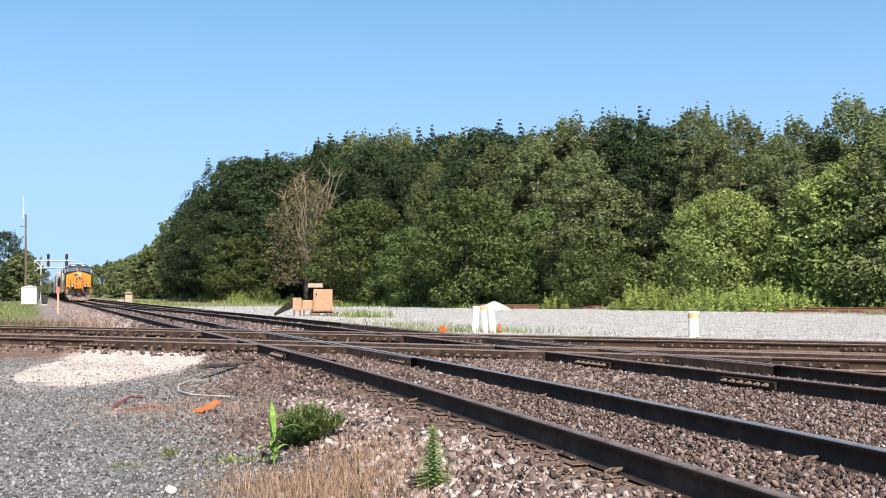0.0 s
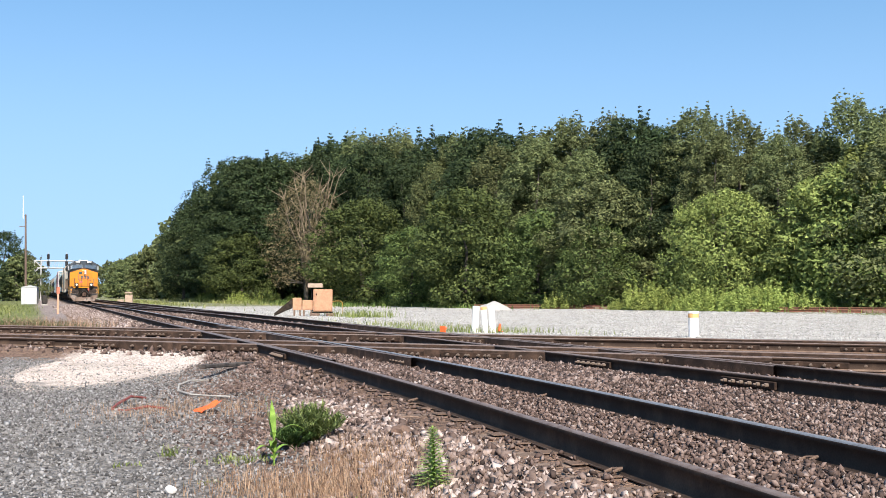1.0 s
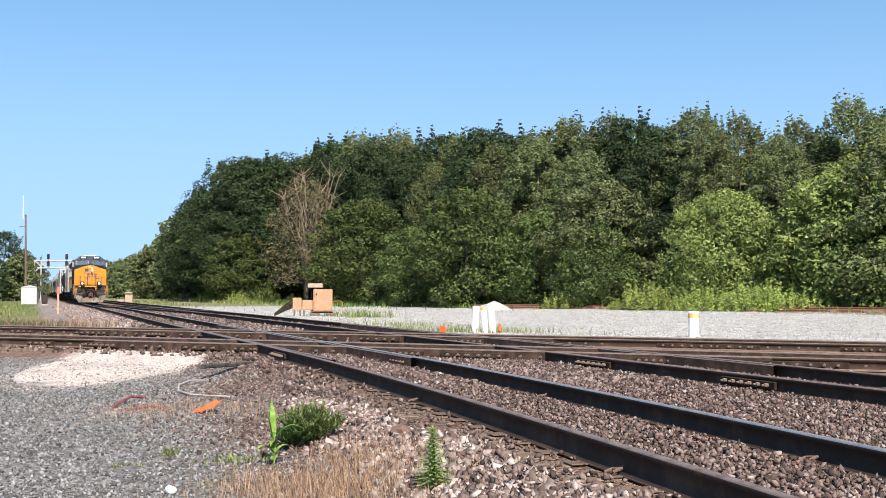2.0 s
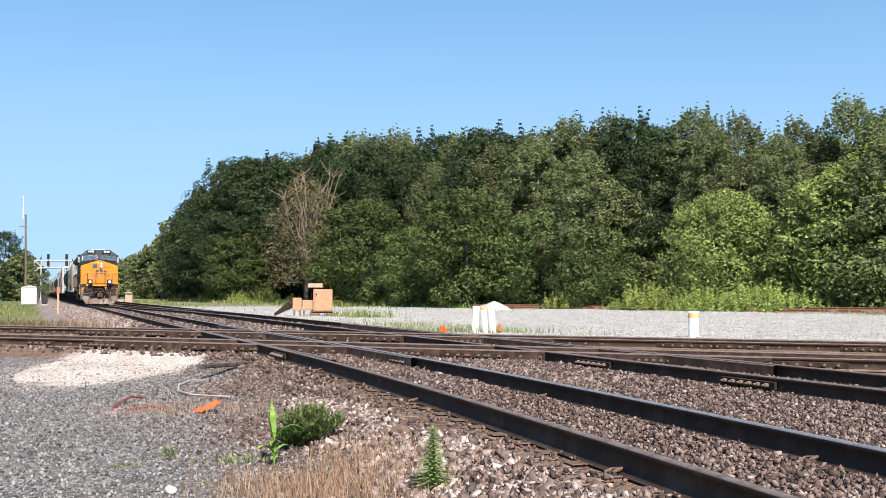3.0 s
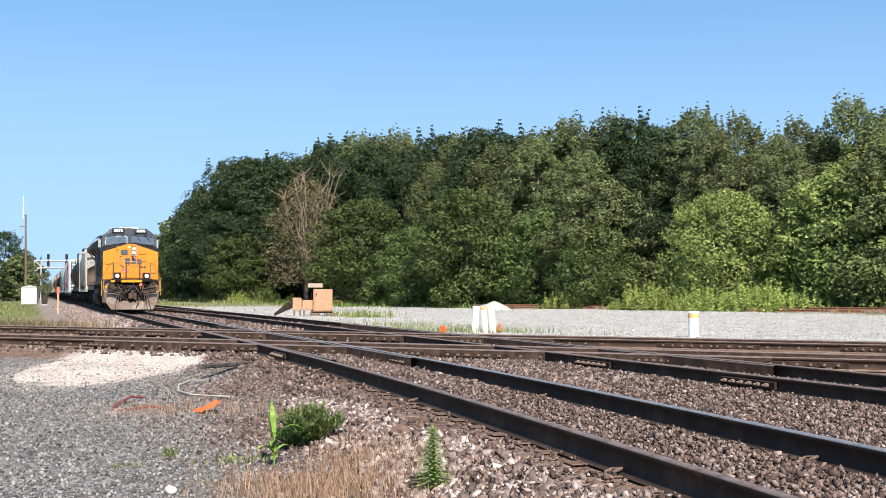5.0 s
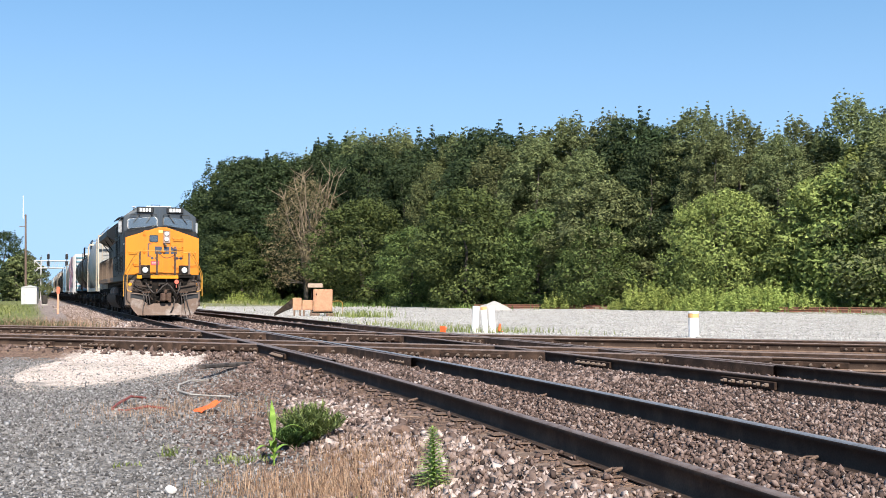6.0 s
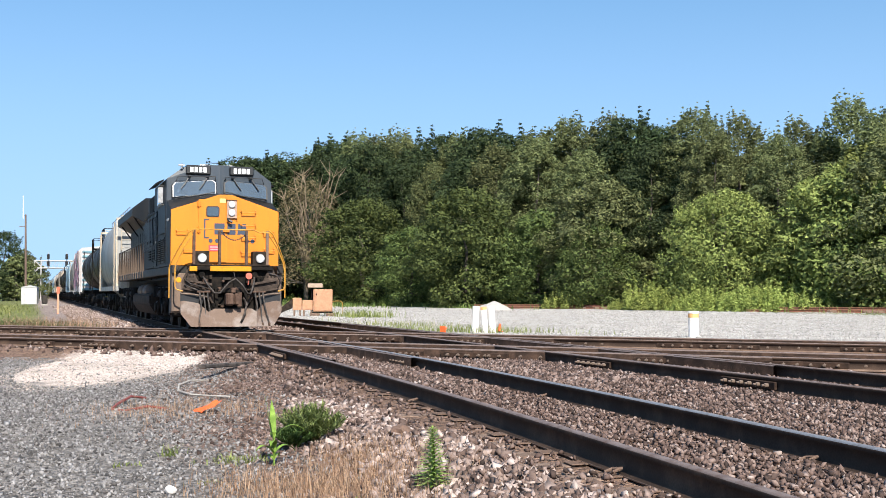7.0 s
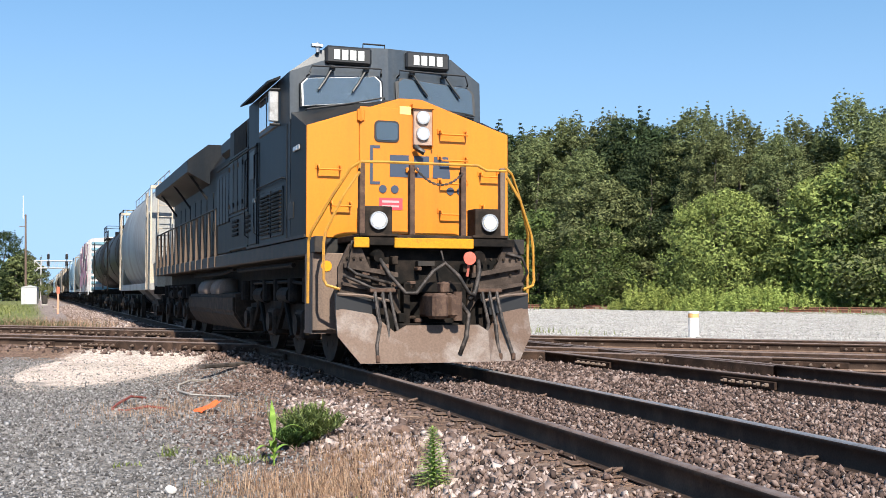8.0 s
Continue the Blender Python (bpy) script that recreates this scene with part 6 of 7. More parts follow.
POLE_WOOD = worn("grey_pole_wood", (0.16, 0.11, 0.085), (0.1, 0.075, 0.06), 0.9, 0.0, 6.0, 0.5, 50.0, 0.4, True)
PILE = worn("pale_gravel_heap", (0.42, 0.39, 0.36), (0.32, 0.3, 0.28), 0.95, 0.0, 6.0, 0.5, 40.0, 0.8)
OLD_RAIL = worn("rust_red_old_rail", (0.19, 0.08, 0.05), (0.11, 0.06, 0.045), 0.85, 0.0, 5.0, 0.5, 60.0, 0.3)


def switch_heater():
    th = thing("track_heater", pose(16.0, 64.5, G0, 0, 0, -14), "faded orange steel track heater cabinet beside the rails", "equipment cabinet")
    bm = B()
    box(bm, -0.6, 0.6, -0.45, 0.45, 0.28, 1.68, 0.03)
    body = part("cabinet", bm, CREAM_BOX, th)
    bm = B()
    box(bm, -0.52, 0.5, -0.475, -0.45, 0.34, 1.62, 0.012)
    part("door", bm, CREAM_BOX, body)
    bm = B()
    box(bm, -0.44, -0.36, -0.5, -0.47, 1.3, 1.42, 0.008)
    part("latch", bm, GRIME, body)
    for z in (0.6, 1.35):
        bm = B()
        rod(bm, (0.51, -0.48, z), (0.51, -0.48, z + 0.14), 0.025, 8)
        part("hinge", bm, CREAM_BOX, body)
    bm = B()
    box(bm, -0.66, 0.62, -0.5, 0.5, 0.2, 0.28, 0.01)
    part("plinth", bm, GRIME, th)
    for x in (-0.5, 0.5):
        bm = B()
        box(bm, x - 0.3, x + 0.3, -0.5, 0.5, 0.0, 0.2, 0.03)
        part("footing", bm, TIE, th)
    bm = B()
    tube(bm, [(-0.68, 0.1, 0.3), (-0.68, 0.1, 1.8)], 0.06, 8)
    part("flue", bm, GRIME, th)
    bm = B()
    box(bm, -0.95, -0.02, -0.35, 0.4, 1.78, 2.05, 0.02)
    part("hood", bm, TAN_BOX, th, "pale steel hood on a flue")
    for x0, x1, z1 in ((-1.28, -0.62, 1.0), (-1.88, -1.32, 1.15)):
        bm = B()
        box(bm, x0, x1, -0.3, 0.35, 0.38, z1, 0.03)
        part("blower_box", bm, CREAM_BOX, th)
        bm = B()
        box(bm, x0 + 0.05, x0 + 0.15, -0.25, 0.3, 0.0, 0.4)
        box(bm, x1 - 0.15, x1 - 0.05, -0.25, 0.3, 0.0, 0.4)
        part("leg", bm, TIE, th)
    bm = B()
    loft(bm, [[(-1.9, -0.3, 0.5), (-1.9, 0.3, 0.5), (-1.9, 0.3, 1.1), (-1.9, -0.3, 1.1)], [(-3.0, -0.6, 0.02), (-3.0, 0.6, 0.02), (-3.0, 0.6, 0.2), (-3.0, -0.6, 0.2)]])
    part("duct", bm, GRIME_BROWN, th, "brown sloping sheet steel air duct")
    bm = B()
    tube(bm, [(0.6, 0, 0.9), (0.8, 0, 0.95), (1.1, 0, 0.95), (1.25, 0, 0.8), (1.25, 0, 0.0)], 0.02)
    part("gas_pipe", bm, YEL_RAIL, th, "yellow bent gas pipe")
    th.scale = (0.93, 0.93, 0.93)


switch_heater()


def lot_posts():
    for x, y, tilt, top, w in ((14.27, 36.0, 4.0, 0.88, 0.115), (14.62, 35.9, -6.0, 0.86, 0.1), (14.85, 35.8, -5.0, 0.88, 0.115)):
        th = thing("marker_post", pose(x, y, G0, 0, tilt, 20), "white plastic marker tube leaning in weeds", "marker post", "white marker tubes")
        bm = B()
        rod(bm, (0, 0, -0.05), (0, 0, top), w, 18)
        part("tube", bm, WHITE_PVC, th, smooth=False)
        bm = B()
        rod(bm, (0, 0, top - 0.08), (0, 0, top + 0.015), w + 0.008, 18)
        part("cap", bm, WHITE_PVC if tilt > 0 or w > 0.11 else ORANGE_TAPE, th)
    th = thing("marker_post", pose(18.9, 29.65, G0), "white plastic post with a faded orange band", "marker post", "white marker tubes")
    bm = B()
    rod(bm, (0, 0, -0.05), (0, 0, 0.75), 0.15, 20)
    part("tube", bm, WHITE_PVC, th)
    bm = B()
    rod(bm, (0, 0, 0.6), (0, 0, 0.72), 0.162, 20)
    part("band", bm, ORANGE_TAPE, th)
    bm = B()
    rod(bm, (0, 0, 0.74), (0, 0, 0.8), 0.165, 20, 0.15)
    part("cap", bm, WHITE_PVC, th)
    for x, y, k in ((15.15, 35.9, 0), (13.25, 36.4, 1)):
        th = thing("traffic_cone", pose(x, y, G0 + (0.03 if k == 0 else 0.1), 0, 8 if k == 0 else 82, 40), "crushed orange plastic cone among weeds", "traffic cone")
        th.scale = (0.62, 0.62, 0.62)
        bm = B()
        rod(bm, (0, 0, 0.02), (0, 0, 0.42), 0.13, 16, 0.04)
        part("cone", bm, ORANGE, th)
        bm = B()
        box(bm, -0.18, 0.18, -0.18, 0.18, -0.02, 0.02, 0.01)
        part("base", bm, ORANGE, th)


lot_posts()


def gravel_heap():
    rng = np.random.default_rng(4)
    bm = B()
    bmesh.ops.create_grid(bm, x_segments=36, y_segments=30, size=1.0)
    for v in bm.verts:
        x, y = v.co.x * 2.4, v.co.y * 1.9
        r = math.hypot((x - 0.5) / (2.0 if x < 0.5 else 1.3), y / 1.5)
        v.co = Vector((x, y, max(-0.05, 0.75 * (1 - r) ** 0.9 if r < 1 else -0.05) + noise.noise(Vector((x * 2.5, y * 2.5, 0))) * 0.06))
    ob = obj_from("gravel_heap", bm, PILE, smooth=True)
    ob.matrix_world = pose(33.5, 81.5, G0, 0, 0, -20)
    tagged(ob, "low heap of pale gravel on the lot", "gravel heap")


gravel_heap()


def old_rails():
    rr = random.Random(9)
    for x0, y0, x1, y1, n in ((36.5, 92.5, 45.5, 83.2, 4), (41.5, 86.2, 44.0, 83.4, 3), (47.9, 67.4, 56.6, 59.8, 4), (50.6, 63.9, 55.2, 59.4, 4)):
        for k in range(n):
            th = thing("old_rail", pose(0, 0, 0), "rusty red discarded rail lying at the lot's edge", "rail", "discarded rails")
            d = Vector((x1 - x0, y1 - y0)).normalized()
            nn = Vector((-d.y, d.x))
            a = Vector((x0, y0)) + nn * (k * 0.28 + rr.uniform(-0.05, 0.05)) + d * rr.uniform(-0.6, 0.6)
            b = Vector((x1, y1)) + nn * (k * 0.28 + rr.uniform(-0.15, 0.15)) + d * rr.uniform(-0.8, 0.4)
            ob = rail_mesh("bar", [tuple(a), tuple(b)], th, OLD_RAIL, drop=0.17 - 0.17 * (k % 2))
            ob.data.materials[0] = ob.data.materials[2] = OLD_RAIL
    for x, y, a in ((51.6, 63.2, 20), (53.4, 61.2, -30), (43.2, 84.2, 60), (44.6, 83.5, 10)):
        th = thing("old_tie", pose(x, y, G0, 0, 0, a), "broken old timber tie lying on the ground", "railway tie", "discarded ties")
        bm = B()
        box(bm, -1.0, 1.0, -0.12, 0.12, 0.0, 0.18, 0.02)
        part("timber", bm, TIE, th)


old_rails()


def signal_gantry():
    th = thing("signal_gantry", pose(0.86, 212.7, G0), "pale metal cantilever signal gantry over the track", "signal gantry")
    H = 7.1
    for x in (-0.55, 0.55):
        for y in (-0.5, 0.5):
            bm = B()
            rod(bm, (x, y, 0), (x, y, H), 0.11, 6)
            part("tower_leg", bm, ALU, th)
    for k in range(7):
        for y in (-0.5, 0.5):
            bm = B()
            s = 1 if k % 2 else -1
            rod(bm, (-0.55 * s, y, k * H / 7), (0.55 * s, y, (k + 1) * H / 7), 0.085, 5)
            part("brace", bm, ALU, th)
    for z in (H - 1.3, H):
        for y in (-0.5, 0.5):
            bm = B()
            rod(bm, (-0.6, y, z), (6.0, y, z), 0.11, 6)
            part("arm_chord", bm, ALU, th)
    for k in range(8):
        bm = B()
        x = 0.5 + k * 0.7
        rod(bm, (x, -0.5, H - 1.3), (x + 0.35, -0.5, H), 0.04, 5)
        rod(bm, (x + 0.35, -0.5, H), (x + 0.7, -0.5, H - 1.3), 0.025, 5)
        part("lattice", bm, ALU, th)
    bm = B()
    box(bm, -0.5, 6.0, -0.45, 0.45, H - 1.32, H - 1.27)
    part("walkway", bm, ALU, th)
    for x in (1.75, 4.85):
        for z in (H + 0.25, H - 1.0):
            bm = B()
            box(bm, x - 0.24, x + 0.24, -0.75, -0.62, z, z + 0.95, 0.08)
            hd = part("signal_head", bm, BLACK, th, "black signal head with round hoods")
            for j in range(3):
                bm = B()
                rod(bm, (x, -0.75, z + 0.18 + j * 0.3), (x, -1.0, z + 0.18 + j * 0.3), 0.1, 10)
                part("hood", bm, BLACK, hd)
    bm = B()
    for x in (1.75, 4.85):
        rod(bm, (x, -0.55, H - 1.3), (x, -0.55, H + 1.5), 0.06, 6)
    part("signal_mast", bm, ALU, th)


signal_gantry()


def left_side():
    th = thing("signal_cabin", pose(-0.1, 133.0, G0, 0, 0, -8), "pale aluminium signal equipment cabin in the grass", "equipment cabin")
    bm = B()
    box(bm, -0.95, 0.7, -0.8, 0.8, 0.1, 2.0, 0.03)
    prism(bm, [(-1.0, 2.0), (0.75, 2.0), (-0.12, 2.2)], -0.85, 0.85)
    part("walls", bm, ALU, th)
    bm = B()
    box(bm, -0.3, 0.45, -0.83, -0.8, 0.15, 1.8, 0.01)
    part("door", bm, WHITE_PVC, th)
    th = thing("relay_case", pose(1.3, 131.0, G0, 0, 0, 0), "small grey relay case on a footing", "equipment cabinet")
    bm = B()
    box(bm, -0.3, 0.3, -0.25, 0.25, 0.15, 1.1, 0.12)
    part("case", bm, SILL, th)
    bm = B()
    box(bm, -0.35, 0.35, -0.3, 0.3, 0.0, 0.16, 0.02)
    part("footing", bm, CONCRETE, th)
    th = thing("utility_pole", pose(-0.9, 181.0, G0, 0, -0.8, 0), "grey wooden pole carrying a thin white aerial", "utility pole")
    bm = B()
    rod(bm, (0, 0, -0.3), (0, 0, 13.2), 0.2, 10, 0.13)
    part("shaft", bm, POLE_WOOD, th)
    bm = B()
    box(bm, -0.9, 0.1, -0.05, 0.05, 11.3, 11.4)
    part("crossarm", bm, POLE_WOOD, th)
    bm = B()
    rod(bm, (-0.35, 0, 12.6), (-0.35, 0, 16.1), 0.06, 8, 0.04)
    part("aerial", bm, WHITE_PVC, th, "thin white whip aerial")
    bm = B()
    tube(bm, [(0, 0, 13.0), (-0.35, 0, 13.0)], 0.03)
    part("bracket", bm, GRIME, th)
    th = thing("marker_stake", pose(1.6, 78.2, G0), "tall faded orange marker stake beside the track", "marker stake")
    bm = B()
    box(bm, -0.06, 0.06, -0.02, 0.02, -0.1, 1.5, 0.008)
    part("stake", bm, worn("faded_orange_stake", (0.62, 0.3, 0.2), (0.5, 0.22, 0.15), 0.6), th)
    bm = B()
    box(bm, -0.1, 0.1, -0.026, 0.026, 1.3, 1.75, 0.008)
    part("head", bm, worn("dark_orange_sign", (0.5, 0.14, 0.08), (0.4, 0.12, 0.07), 0.6), th)
    th = thing("equipment_cabinet", pose(11.3, 145.0, G0, 0, 0, -10), "small tan equipment cabinet beside the far track", "equipment cabinet")
    bm = B()
    box(bm, -0.45, 0.45, -0.35, 0.35, 0.1, 1.15, 0.03)
    part("case", bm, TAN_BOX, th)
    bm = B()
    box(bm, -0.5, 0.4, -0.35, 0.35, 1.3, 1.5, 0.02)
    box(bm, -0.1, 0.0, -0.05, 0.05, 1.1, 1.3)
    part("hood", bm, TAN_BOX, th)
    bm = B()
    box(bm, -1.35, -0.6, -0.3, 0.3, 0.0, 0.55, 0.03)
    part("blower", bm, TAN_BOX, th)


left_side()


# ---- foreground litter and plants ----
def gz(x, y):
    return float(ground_z(x, y))


def litter():
    # bent orange plastic sheet
    th = thing("orange_scrap", pose(1.85, 12.7, gz(1.85, 12.7) + 0.01, 0, 0, 15), "torn bright orange plastic scrap on the gravel", "litter")
    bm = B()
    rows = []
    for i in range(7):
        u = i / 6
        rows.append([(-0.2 + 0.42 * u, -0.13 * (1 - 0.5 * u) + j * 0.07 * (1 - 0.35 * u), 0.01 + 0.11 * u + 0.012 * math.sin(i * 1.3 + j * 1.7)) for j in range(5)])
    loft(bm, rows, closed=False, caps=False)
    bmesh.ops.solidify(bm, geom=bm.faces[:], thickness=0.006)
    bmesh.ops.scale(bm, vec=(0.62, 0.8, 0.95), verts=bm.verts[:])
    part("sheet", bm, ORANGE, th)
    th = thing("old_hose", pose(0, 0, 0), "thin grey-white hose lying curled on gravel", "hose")
    bm = B()
    z0 = gz(2, 15) + 0.03
    tube(bm, [(2.5, 17.2, z0), (2.2, 16.9, z0 + 0.03), (1.95, 16.2, z0 + 0.02), (1.86, 15.5, z0), (1.95, 14.9, z0), (2.15, 14.6, z0), (2.35, 14.3, z0 + 0.01)], 0.014, 6)
    part("tube", bm, CONCRETE, th)
    th = thing("red_cord", pose(0, 0, 0), "dark red cord lying loose in dry grass", "cord")
    bm = B()
    tube(bm, [(1.35, 14.6, z0), (1.15, 14.3, z0 + 0.05), (0.95, 13.7, z0 + 0.02), (0.85, 13.25, z0), (1.0, 13.1, z0), (1.25, 13.3, z0 + 0.02), (1.45, 13.15, z0)], 0.016, 6)
    part("strand", bm, worn("dark_red_rubber", (0.2, 0.035, 0.03), (0.25, 0.1, 0.08), 0.6), th)
    th = thing("charred_plank", pose(2.95, 18.2, gz(2.95, 18.2) + 0.11, 0, 2, 57), "dark weathered plank lying on the ballast", "plank")
    bm = B()
    box(bm, -0.95, 0.95, -0.06, 0.06, -0.03, 0.03, 0.012)
    part("board", bm, worn("charred_wood", (0.035, 0.03, 0.028), (0.1, 0.085, 0.075), 0.85, 0.0, 8.0), th)
    th = thing("pale_stone", pose(0.9, 7.9, gz(0.9, 7.9), 0, 0, 0), "single large chalky white stone on gravel", "stone")
    bm = B()
    bmesh.ops.create_icosphere(bm, subdivisions=2, radius=0.042)
    for v in bm.verts:
        v.co *= 1 + 0.35 * noise.noise(v.co * 18)
        v.co.z = v.co.z * 0.8 + 0.03
    part("rock", bm, worn("chalk_stone", (0.62, 0.58, 0.55), (0.5, 0.46, 0.42), 0.9), th)
    th = thing("brown_stone", pose(2.95, 9.1, gz(2.95, 9.1), 0, 0, 30), "flat brown stone among the pale ballast", "stone")
    bm = B()
    bmesh.ops.create_icosphere(bm, subdivisions=2, radius=0.1)
    for v in bm.verts:
        v.co *= 1 + 0.4 * noise.noise(v.co * 11)
        v.co.z = v.co.z * 0.6 + 0.04
    part("rock", bm, worn("brown_stone_skin", (0.16, 0.1, 0.075), (0.12, 0.08, 0.06), 0.9), th)


litter()


def blades(name, rng, x, y, z, height, width, mat, label, lean=0.35, kind="stuff", parent=None):
    """Grass: each blade a bent strip of two quads that tapers."""
    n = len(x)
    a = rng.random(n) * 6.283
    h = height * (0.5 + 0.8 * rng.random(n))
    w = width * (0.6 + 0.8 * rng.random(n))
    ln = lean * h * (0.3 + rng.random(n))
    d = np.stack([np.cos(a), np.sin(a)], -1)
    e = np.stack([-np.sin(a), np.cos(a)], -1)
    def pt(k, s):
        p = np.zeros((n, 3))
        p[:, :2] = np.stack([x, y], -1) + d * (ln * k * k)[:, None] + e * (s * w * (1 - 0.85 * k))[:, None]
        p[:, 2] = z + h * k * (1 - 0.12 * k)
        return p
    v = np.stack([pt(0, -1), pt(0, 1), pt(0.55, 1), pt(0.55, -1), pt(1.0, 1), pt(1.0, -1)], 1).reshape(-1, 3)
    i = (np.arange(n) * 6)[:, None]
    f = np.concatenate([i + np.array([[0, 1, 2, 3]]), i + np.array([[3, 2, 4, 5]])], 0)
    ob = mesh_np(name, v, f, mat)
    if parent is not None:
        ob.parent = parent
        return ob
    return tagged(ob, label, "grass", kind=kind)


STRAW = per_island("dry_straw", [(0.0, (0.17, 0.095, 0.06)), (0.5, (0.33, 0.205, 0.13)), (1.0, (0.47, 0.33, 0.22))], 0.8, 0.2, 0.0, 0.25)
WEED = per_island("weed_green", [(0.0, (0.05, 0.09, 0.02)), (0.6, (0.11, 0.17, 0.04)), (1.0, (0.2, 0.26, 0.07))], 0.65, 0.3, 0.0, 0.3)
WEED_DARK = per_island("dark_weed", [(0.0, (0.025, 0.055, 0.014)), (0.7, (0.06, 0.11, 0.028)), (1.0, (0.12, 0.18, 0.045))], 0.65, 0.3, 0.0, 0.3)
LIME = per_island("lime_weed", [(0.0, (0.12, 0.15, 0.04)), (1.0, (0.27, 0.31, 0.09))], 0.6, 0.3, 0.0, 0.35)
MEADOW = per_island("meadow_grass", [(0.0, (0.12, 0.15, 0.04)), (0.6, (0.24, 0.26, 0.09)), (1.0, (0.36, 0.33, 0.15))], 0.7, 0.2, 0.0, 0.3)

LEAFY = per_island("fresh_weed_leaf", [(0.0, (0.2, 0.29, 0.06)), (1.0, (0.38, 0.48, 0.15))], 0.6, 0.3, 0.0, 0.4)
LEAFY2 = per_island("bushy_weed_leaf", [(0.0, (0.06, 0.085, 0.025)), (0.6, (0.15, 0.19, 0.055)), (1.0, (0.3, 0.35, 0.12))], 0.6, 0.3, 0.0, 0.4)
rg = np.random.default_rng(77)


def patch(n, cx, cy, sx, sy, shear=0.0):
    u, v = rg.normal(size=n), rg.normal(size=n)
    x = cx + u * sx
    return x, cy + v * sy + (x - cx) * shear


for n, cx, cy, sx, sy, hh in ((2300, 2.0, 7.4, 0.32, 0.5, 0.15), (1000, 1.55, 7.7, 0.25, 0.45, 0.11), (900, 2.45, 8.4, 0.2, 0.4, 0.15), (500, 1.5, 13.0, 0.35, 0.5, 0.12), (260, 2.1, 12.9, 0.25, 0.5, 0.13), (300, 1.0, 12.6, 0.4, 0.8, 0.1), (350, 1.9, 6.3, 0.3, 0.3, 0.15)):
    x, y = patch(n, cx, cy, sx, sy)
    blades("dry_grass", rg, x, y, ground_z(x, y), hh * 0.9, 0.0024, STRAW, "dry straw-coloured grass growing through gravel", 0.6)
for n, cx, cy, s, hh in ((170, 1.57, 9.1, 0.1, 0.05), (45, 1.08, 9.6, 0.035, 0.09), (30, 1.2, 8.2, 0.04, 0.035), (25, 0.7, 9.2, 0.04, 0.04), (30, 1.9, 7.0, 0.08, 0.06)):
    x, y = patch(n, cx, cy, s * 1.4, s)
    blades("small_weed", rg, x, y, ground_z(x, y), hh, 0.0055, LIME, "low yellow-green weed in the gravel", 0.9)
# grasses beyond the crossing and round the lot
for n, cx, cy, sx, sy, sh, hh, w, m, lb in ((1700, -0.6, 45.6, 1.4, 1.0, -0.7, 0.34, 0.008, WEED_DARK, "tall dry and green grass beside the crossing"),
                                            (1500, 0.3, 45.0, 1.5, 1.2, -0.6, 0.45, 0.008, STRAW, "tall seeding grass stems beside the crossing"),
                                            (2600, -3.6, 95.0, 1.6, 18.0, 0.0, 0.25, 0.03, MEADOW, "meadow grass on the far verge"),
                                            (700, 13.9, 36.9, 1.5, 0.9, -0.9, 0.26, 0.012, LIME, "green weeds round the white tubes"),
                                            (350, 17.4, 61.0, 0.8, 1.6, -0.5, 0.5, 0.02, LIME, "tall weeds beside the heater cabinet"),
                                            (500, 14.2, 44.0, 1.2, 3.5, -0.9, 0.22, 0.012, MEADOW, "thin grass along the lot"),
                                            (2600, 50.6, 73.6, 1.2, 4.0, -1.3, 0.55, 0.04, LIME, "bright weeds at the wood's edge"),
                                            (2200, 29.5, 130.0, 1.5, 12.0, -0.15, 0.5, 0.05, WEED, "green undergrowth along the wood"),
                                            (2000, 37.2, 104.0, 1.2, 7.0, -0.25, 0.4, 0.05, WEED, "green undergrowth along the wood"),
                                            (2200, 25.5, 175.0, 1.6, 24.0, 0.0, 0.5, 0.06, MEADOW, "pale grass before the far wood"),
                                            (1200, 43.9, 88.3, 1.8, 2.0, -1.0, 0.35, 0.04, WEED, "green undergrowth along the wood"),
                                            (1300, 14.5, 165.0, 1.3, 22.0, 0.0, 0.4, 0.04, MEADOW, "pale grass beside the far track")):
    x, y = patch(n, cx, cy, sx, sy, sh)
    ok = (np.abs(x - a_centre(y)) > 1.9) & (np.abs(x - B_X) > 1.9)
    x, y = x[ok], y[ok]
    blades("tall_grass", rg, x, y, ground_z(x, y), hh, w, m, lb, 0.8)


def bushy_weed(x, y, h, spread, n, mat, label, name="weed"):
    th = thing(name, pose(x, y, gz(x, y) - 0.01), label, "weed")
    rng = np.random.default_rng(int(x * 100))
    bm = B()
    tips = []
    for k in range(n):
        a, q = rng.random() * 6.283, rng.random() ** 0.6
        tip = (spread * q * math.cos(a), spread * q * math.sin(a), h * (1 - 0.35 * q * q) * (0.75 + 0.3 * rng.random()))
        mid = (tip[0] * 0.35, tip[1] * 0.35, tip[2] * 0.55)
        tube(bm, [(tip[0] * 0.05, tip[1] * 0.05, 0), mid, tip], 0.003, 4)
        tips.append((np.array(mid), np.array(tip)))
    part("stem", bm, mat, th)
    L = 26
    P, D = [], []
    for a, b in tips:
        for j in range(L):
            P.append(a * 0.6 + (b - a * 0.6) * ((j + rng.random()) / L))
    P = np.array(P)
    m_ = len(P)
    blades("foliage", rng, P[:, 0], P[:, 1], P[:, 2], 0.045, 0.007, mat, "", 1.6, parent=th)
    return th


bushy_weed(2.3, 9.7, 0.36, 0.33, 120, LEAFY2, "bushy dark green weed on the gravel")
bushy_weed(2.12, 9.55, 0.22, 0.22, 60, WEED_DARK, "bushy dark green weed on the gravel")


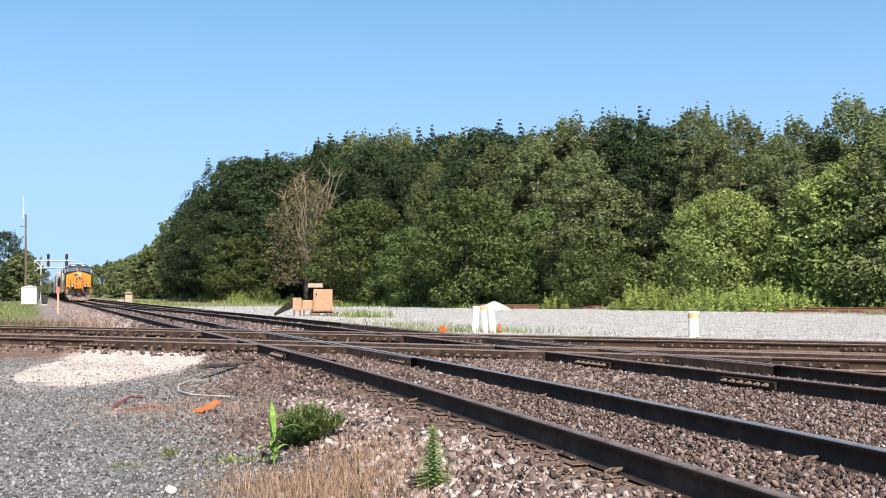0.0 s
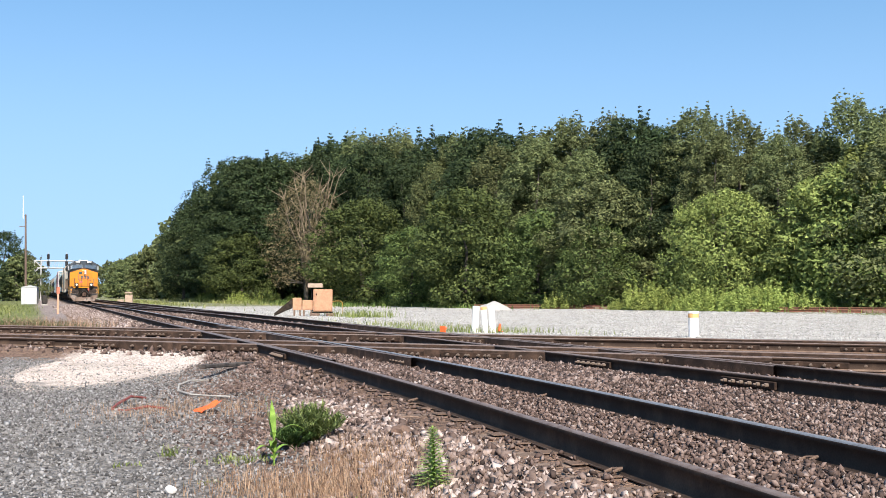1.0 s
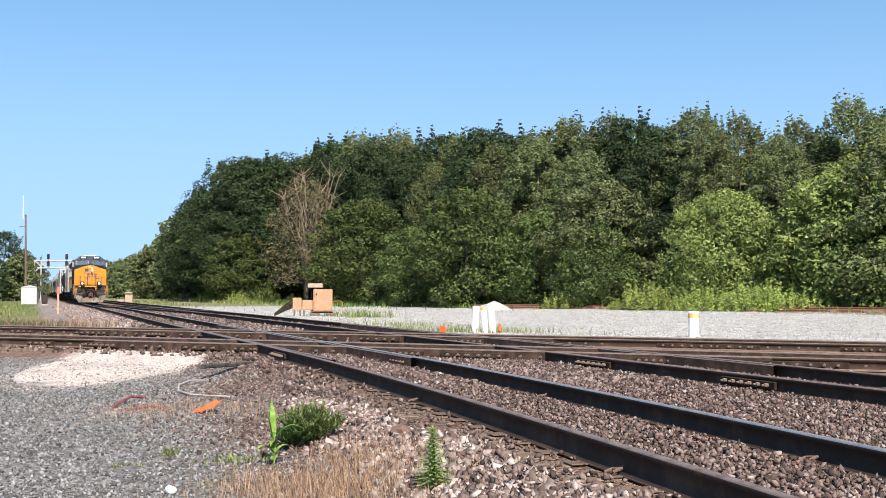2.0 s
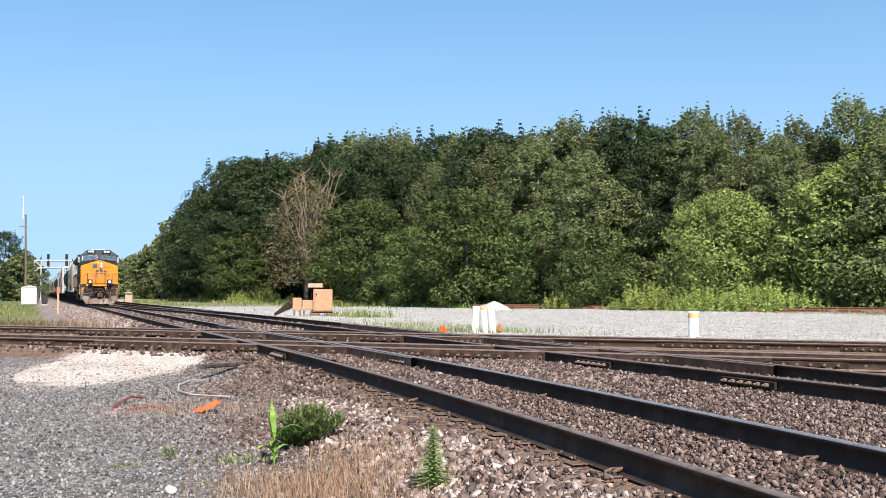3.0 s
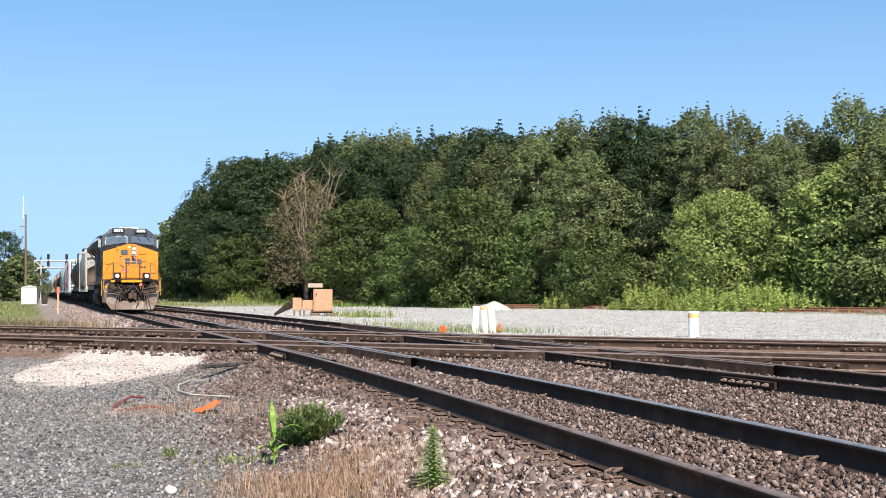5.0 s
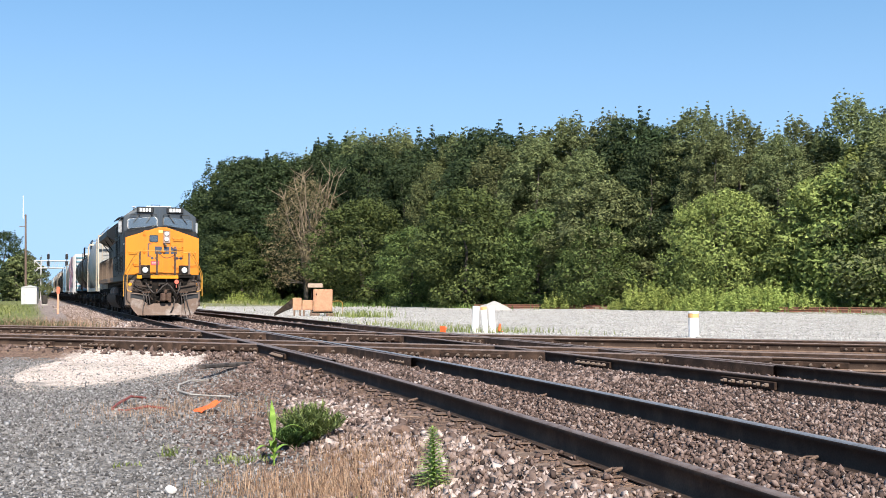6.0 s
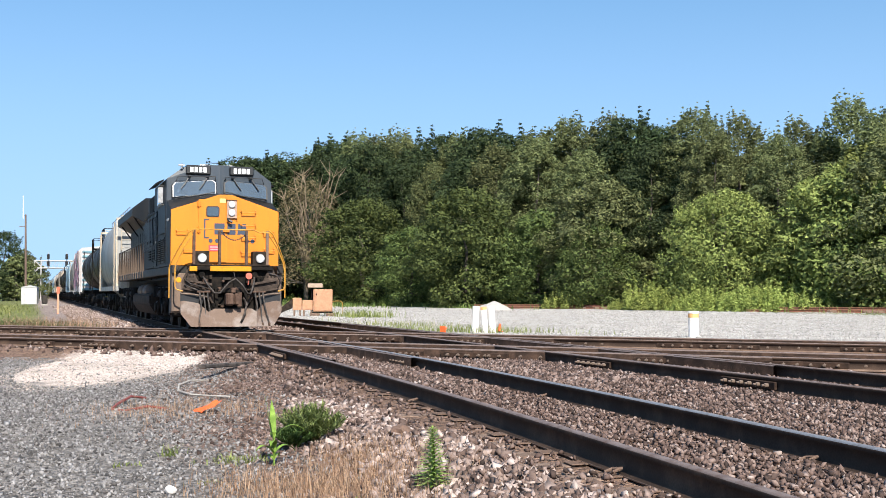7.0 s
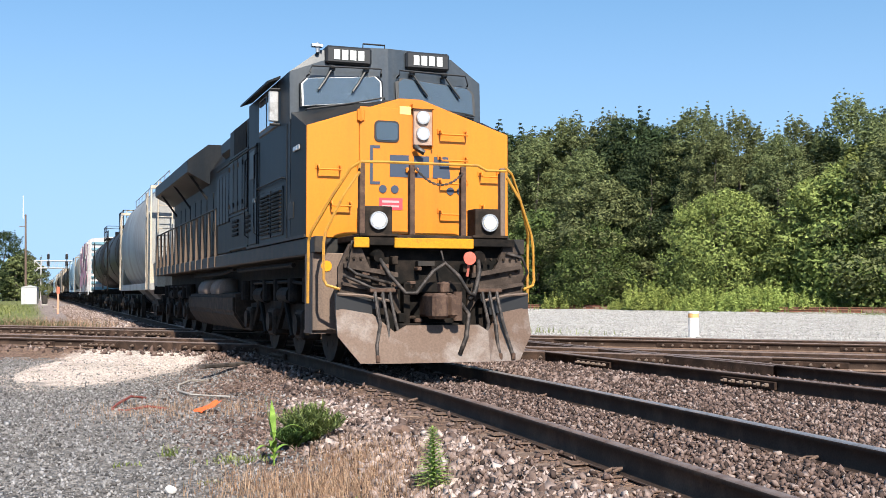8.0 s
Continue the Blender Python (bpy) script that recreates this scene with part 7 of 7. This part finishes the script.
def tall_weed(x, y, h, n):
    """One upright stem set with narrow leaves that shorten upwards."""
    th = thing("tall_weed", pose(x, y, gz(x, y) - 0.01, 3, -2, 0), "upright green weed with many narrow leaves", "weed")
    rng = np.random.default_rng(31)
    bm = B()
    tube(bm, [(0, 0, 0), (0.01, 0, h * 0.5), (0.0, 0.01, h)], 0.005, 6)
    part("stem", bm, WEED, th)
    bm = B()
    for k in range(n):
        u = k / n
        z = h * (0.05 + 0.95 * u)
        a = k * 2.4
        Lf = (0.16 - 0.12 * u) * rng.uniform(0.8, 1.2)
        w = 0.013 * (1 - 0.5 * u)
        c, s = math.cos(a), math.sin(a)
        pts = [(0, 0.4), (0.45, 1.0), (1.0, 0.05)]
        prev = None
        for q, ww in pts:
            r = Lf * q * 0.95
            zz = z + Lf * q * (0.6 - 0.4 * q)
            pair = (bm.verts.new((c * r - s * w * ww, s * r + c * w * ww, zz)), bm.verts.new((c * r + s * w * ww, s * r - c * w * ww, zz)))
            if prev:
                bm.faces.new((prev[0], prev[1], pair[1], pair[0]))
            prev = pair
    part("foliage", bm, LEAFY, th)


tall_weed(2.43, 6.85, 0.42, 190)


def corn_plant():
    th = thing("corn_plant", pose(1.8, 8.82, gz(1.8, 8.82) - 0.01), "young maize plant with broad arching leaves", "plant")
    g1 = worn("maize_leaf", (0.12, 0.2, 0.03), (0.22, 0.34, 0.06), 0.5, 0.0, 14.0, 0.5, 90.0, 0.05)
    bm = B()
    tube(bm, [(0, 0, 0), (0.003, 0, 0.12), (-0.002, 0, 0.2), (0.0, 0, 0.27)], 0.014, 8)
    part("stalk", bm, g1, th)
    for ang, z0, L, up, w in ((100, 0.23, 0.24, 1.3, 0.026), (-15, 0.21, 0.32, 1.15, 0.026), (165, 0.2, 0.3, 1.3, 0.022), (185, 0.17, 0.24, 1.2, 0.02), (200, 0.1, 0.22, 1.1, 0.03), (10, 0.1, 0.24, 1.0, 0.032), (250, 0.14, 0.24, 1.1, 0.032), (60, 0.06, 0.18, 0.9, 0.024), (130, 0.05, 0.17, 0.9, 0.024)):
        bm = B()
        c, s = math.cos(radians(ang)), math.sin(radians(ang))
        prev = None
        for k in range(9):
            u = k / 8
            r = L * u * (0.75 if up < 1.2 else 0.25)
            z = z0 + L * up * u - (L * 0.95 * u * u if up < 1.2 else 0.12 * L * u * u)
            ww = w * (math.sin(math.pi * min(1, 0.18 + 0.82 * u)) * 0.95 + 0.03)
            row = [bm.verts.new((c * r - s * ww, s * r + c * ww, z + 0.006)), bm.verts.new((c * r, s * r, z - 0.004)), bm.verts.new((c * r + s * ww, s * r - c * ww, z + 0.006))]
            if prev:
                for j in range(2):
                    bm.faces.new((prev[j], prev[j + 1], row[j + 1], row[j]))
            prev = row
        part("leaf", bm, g1, th, smooth=True)


corn_plant()


motions()
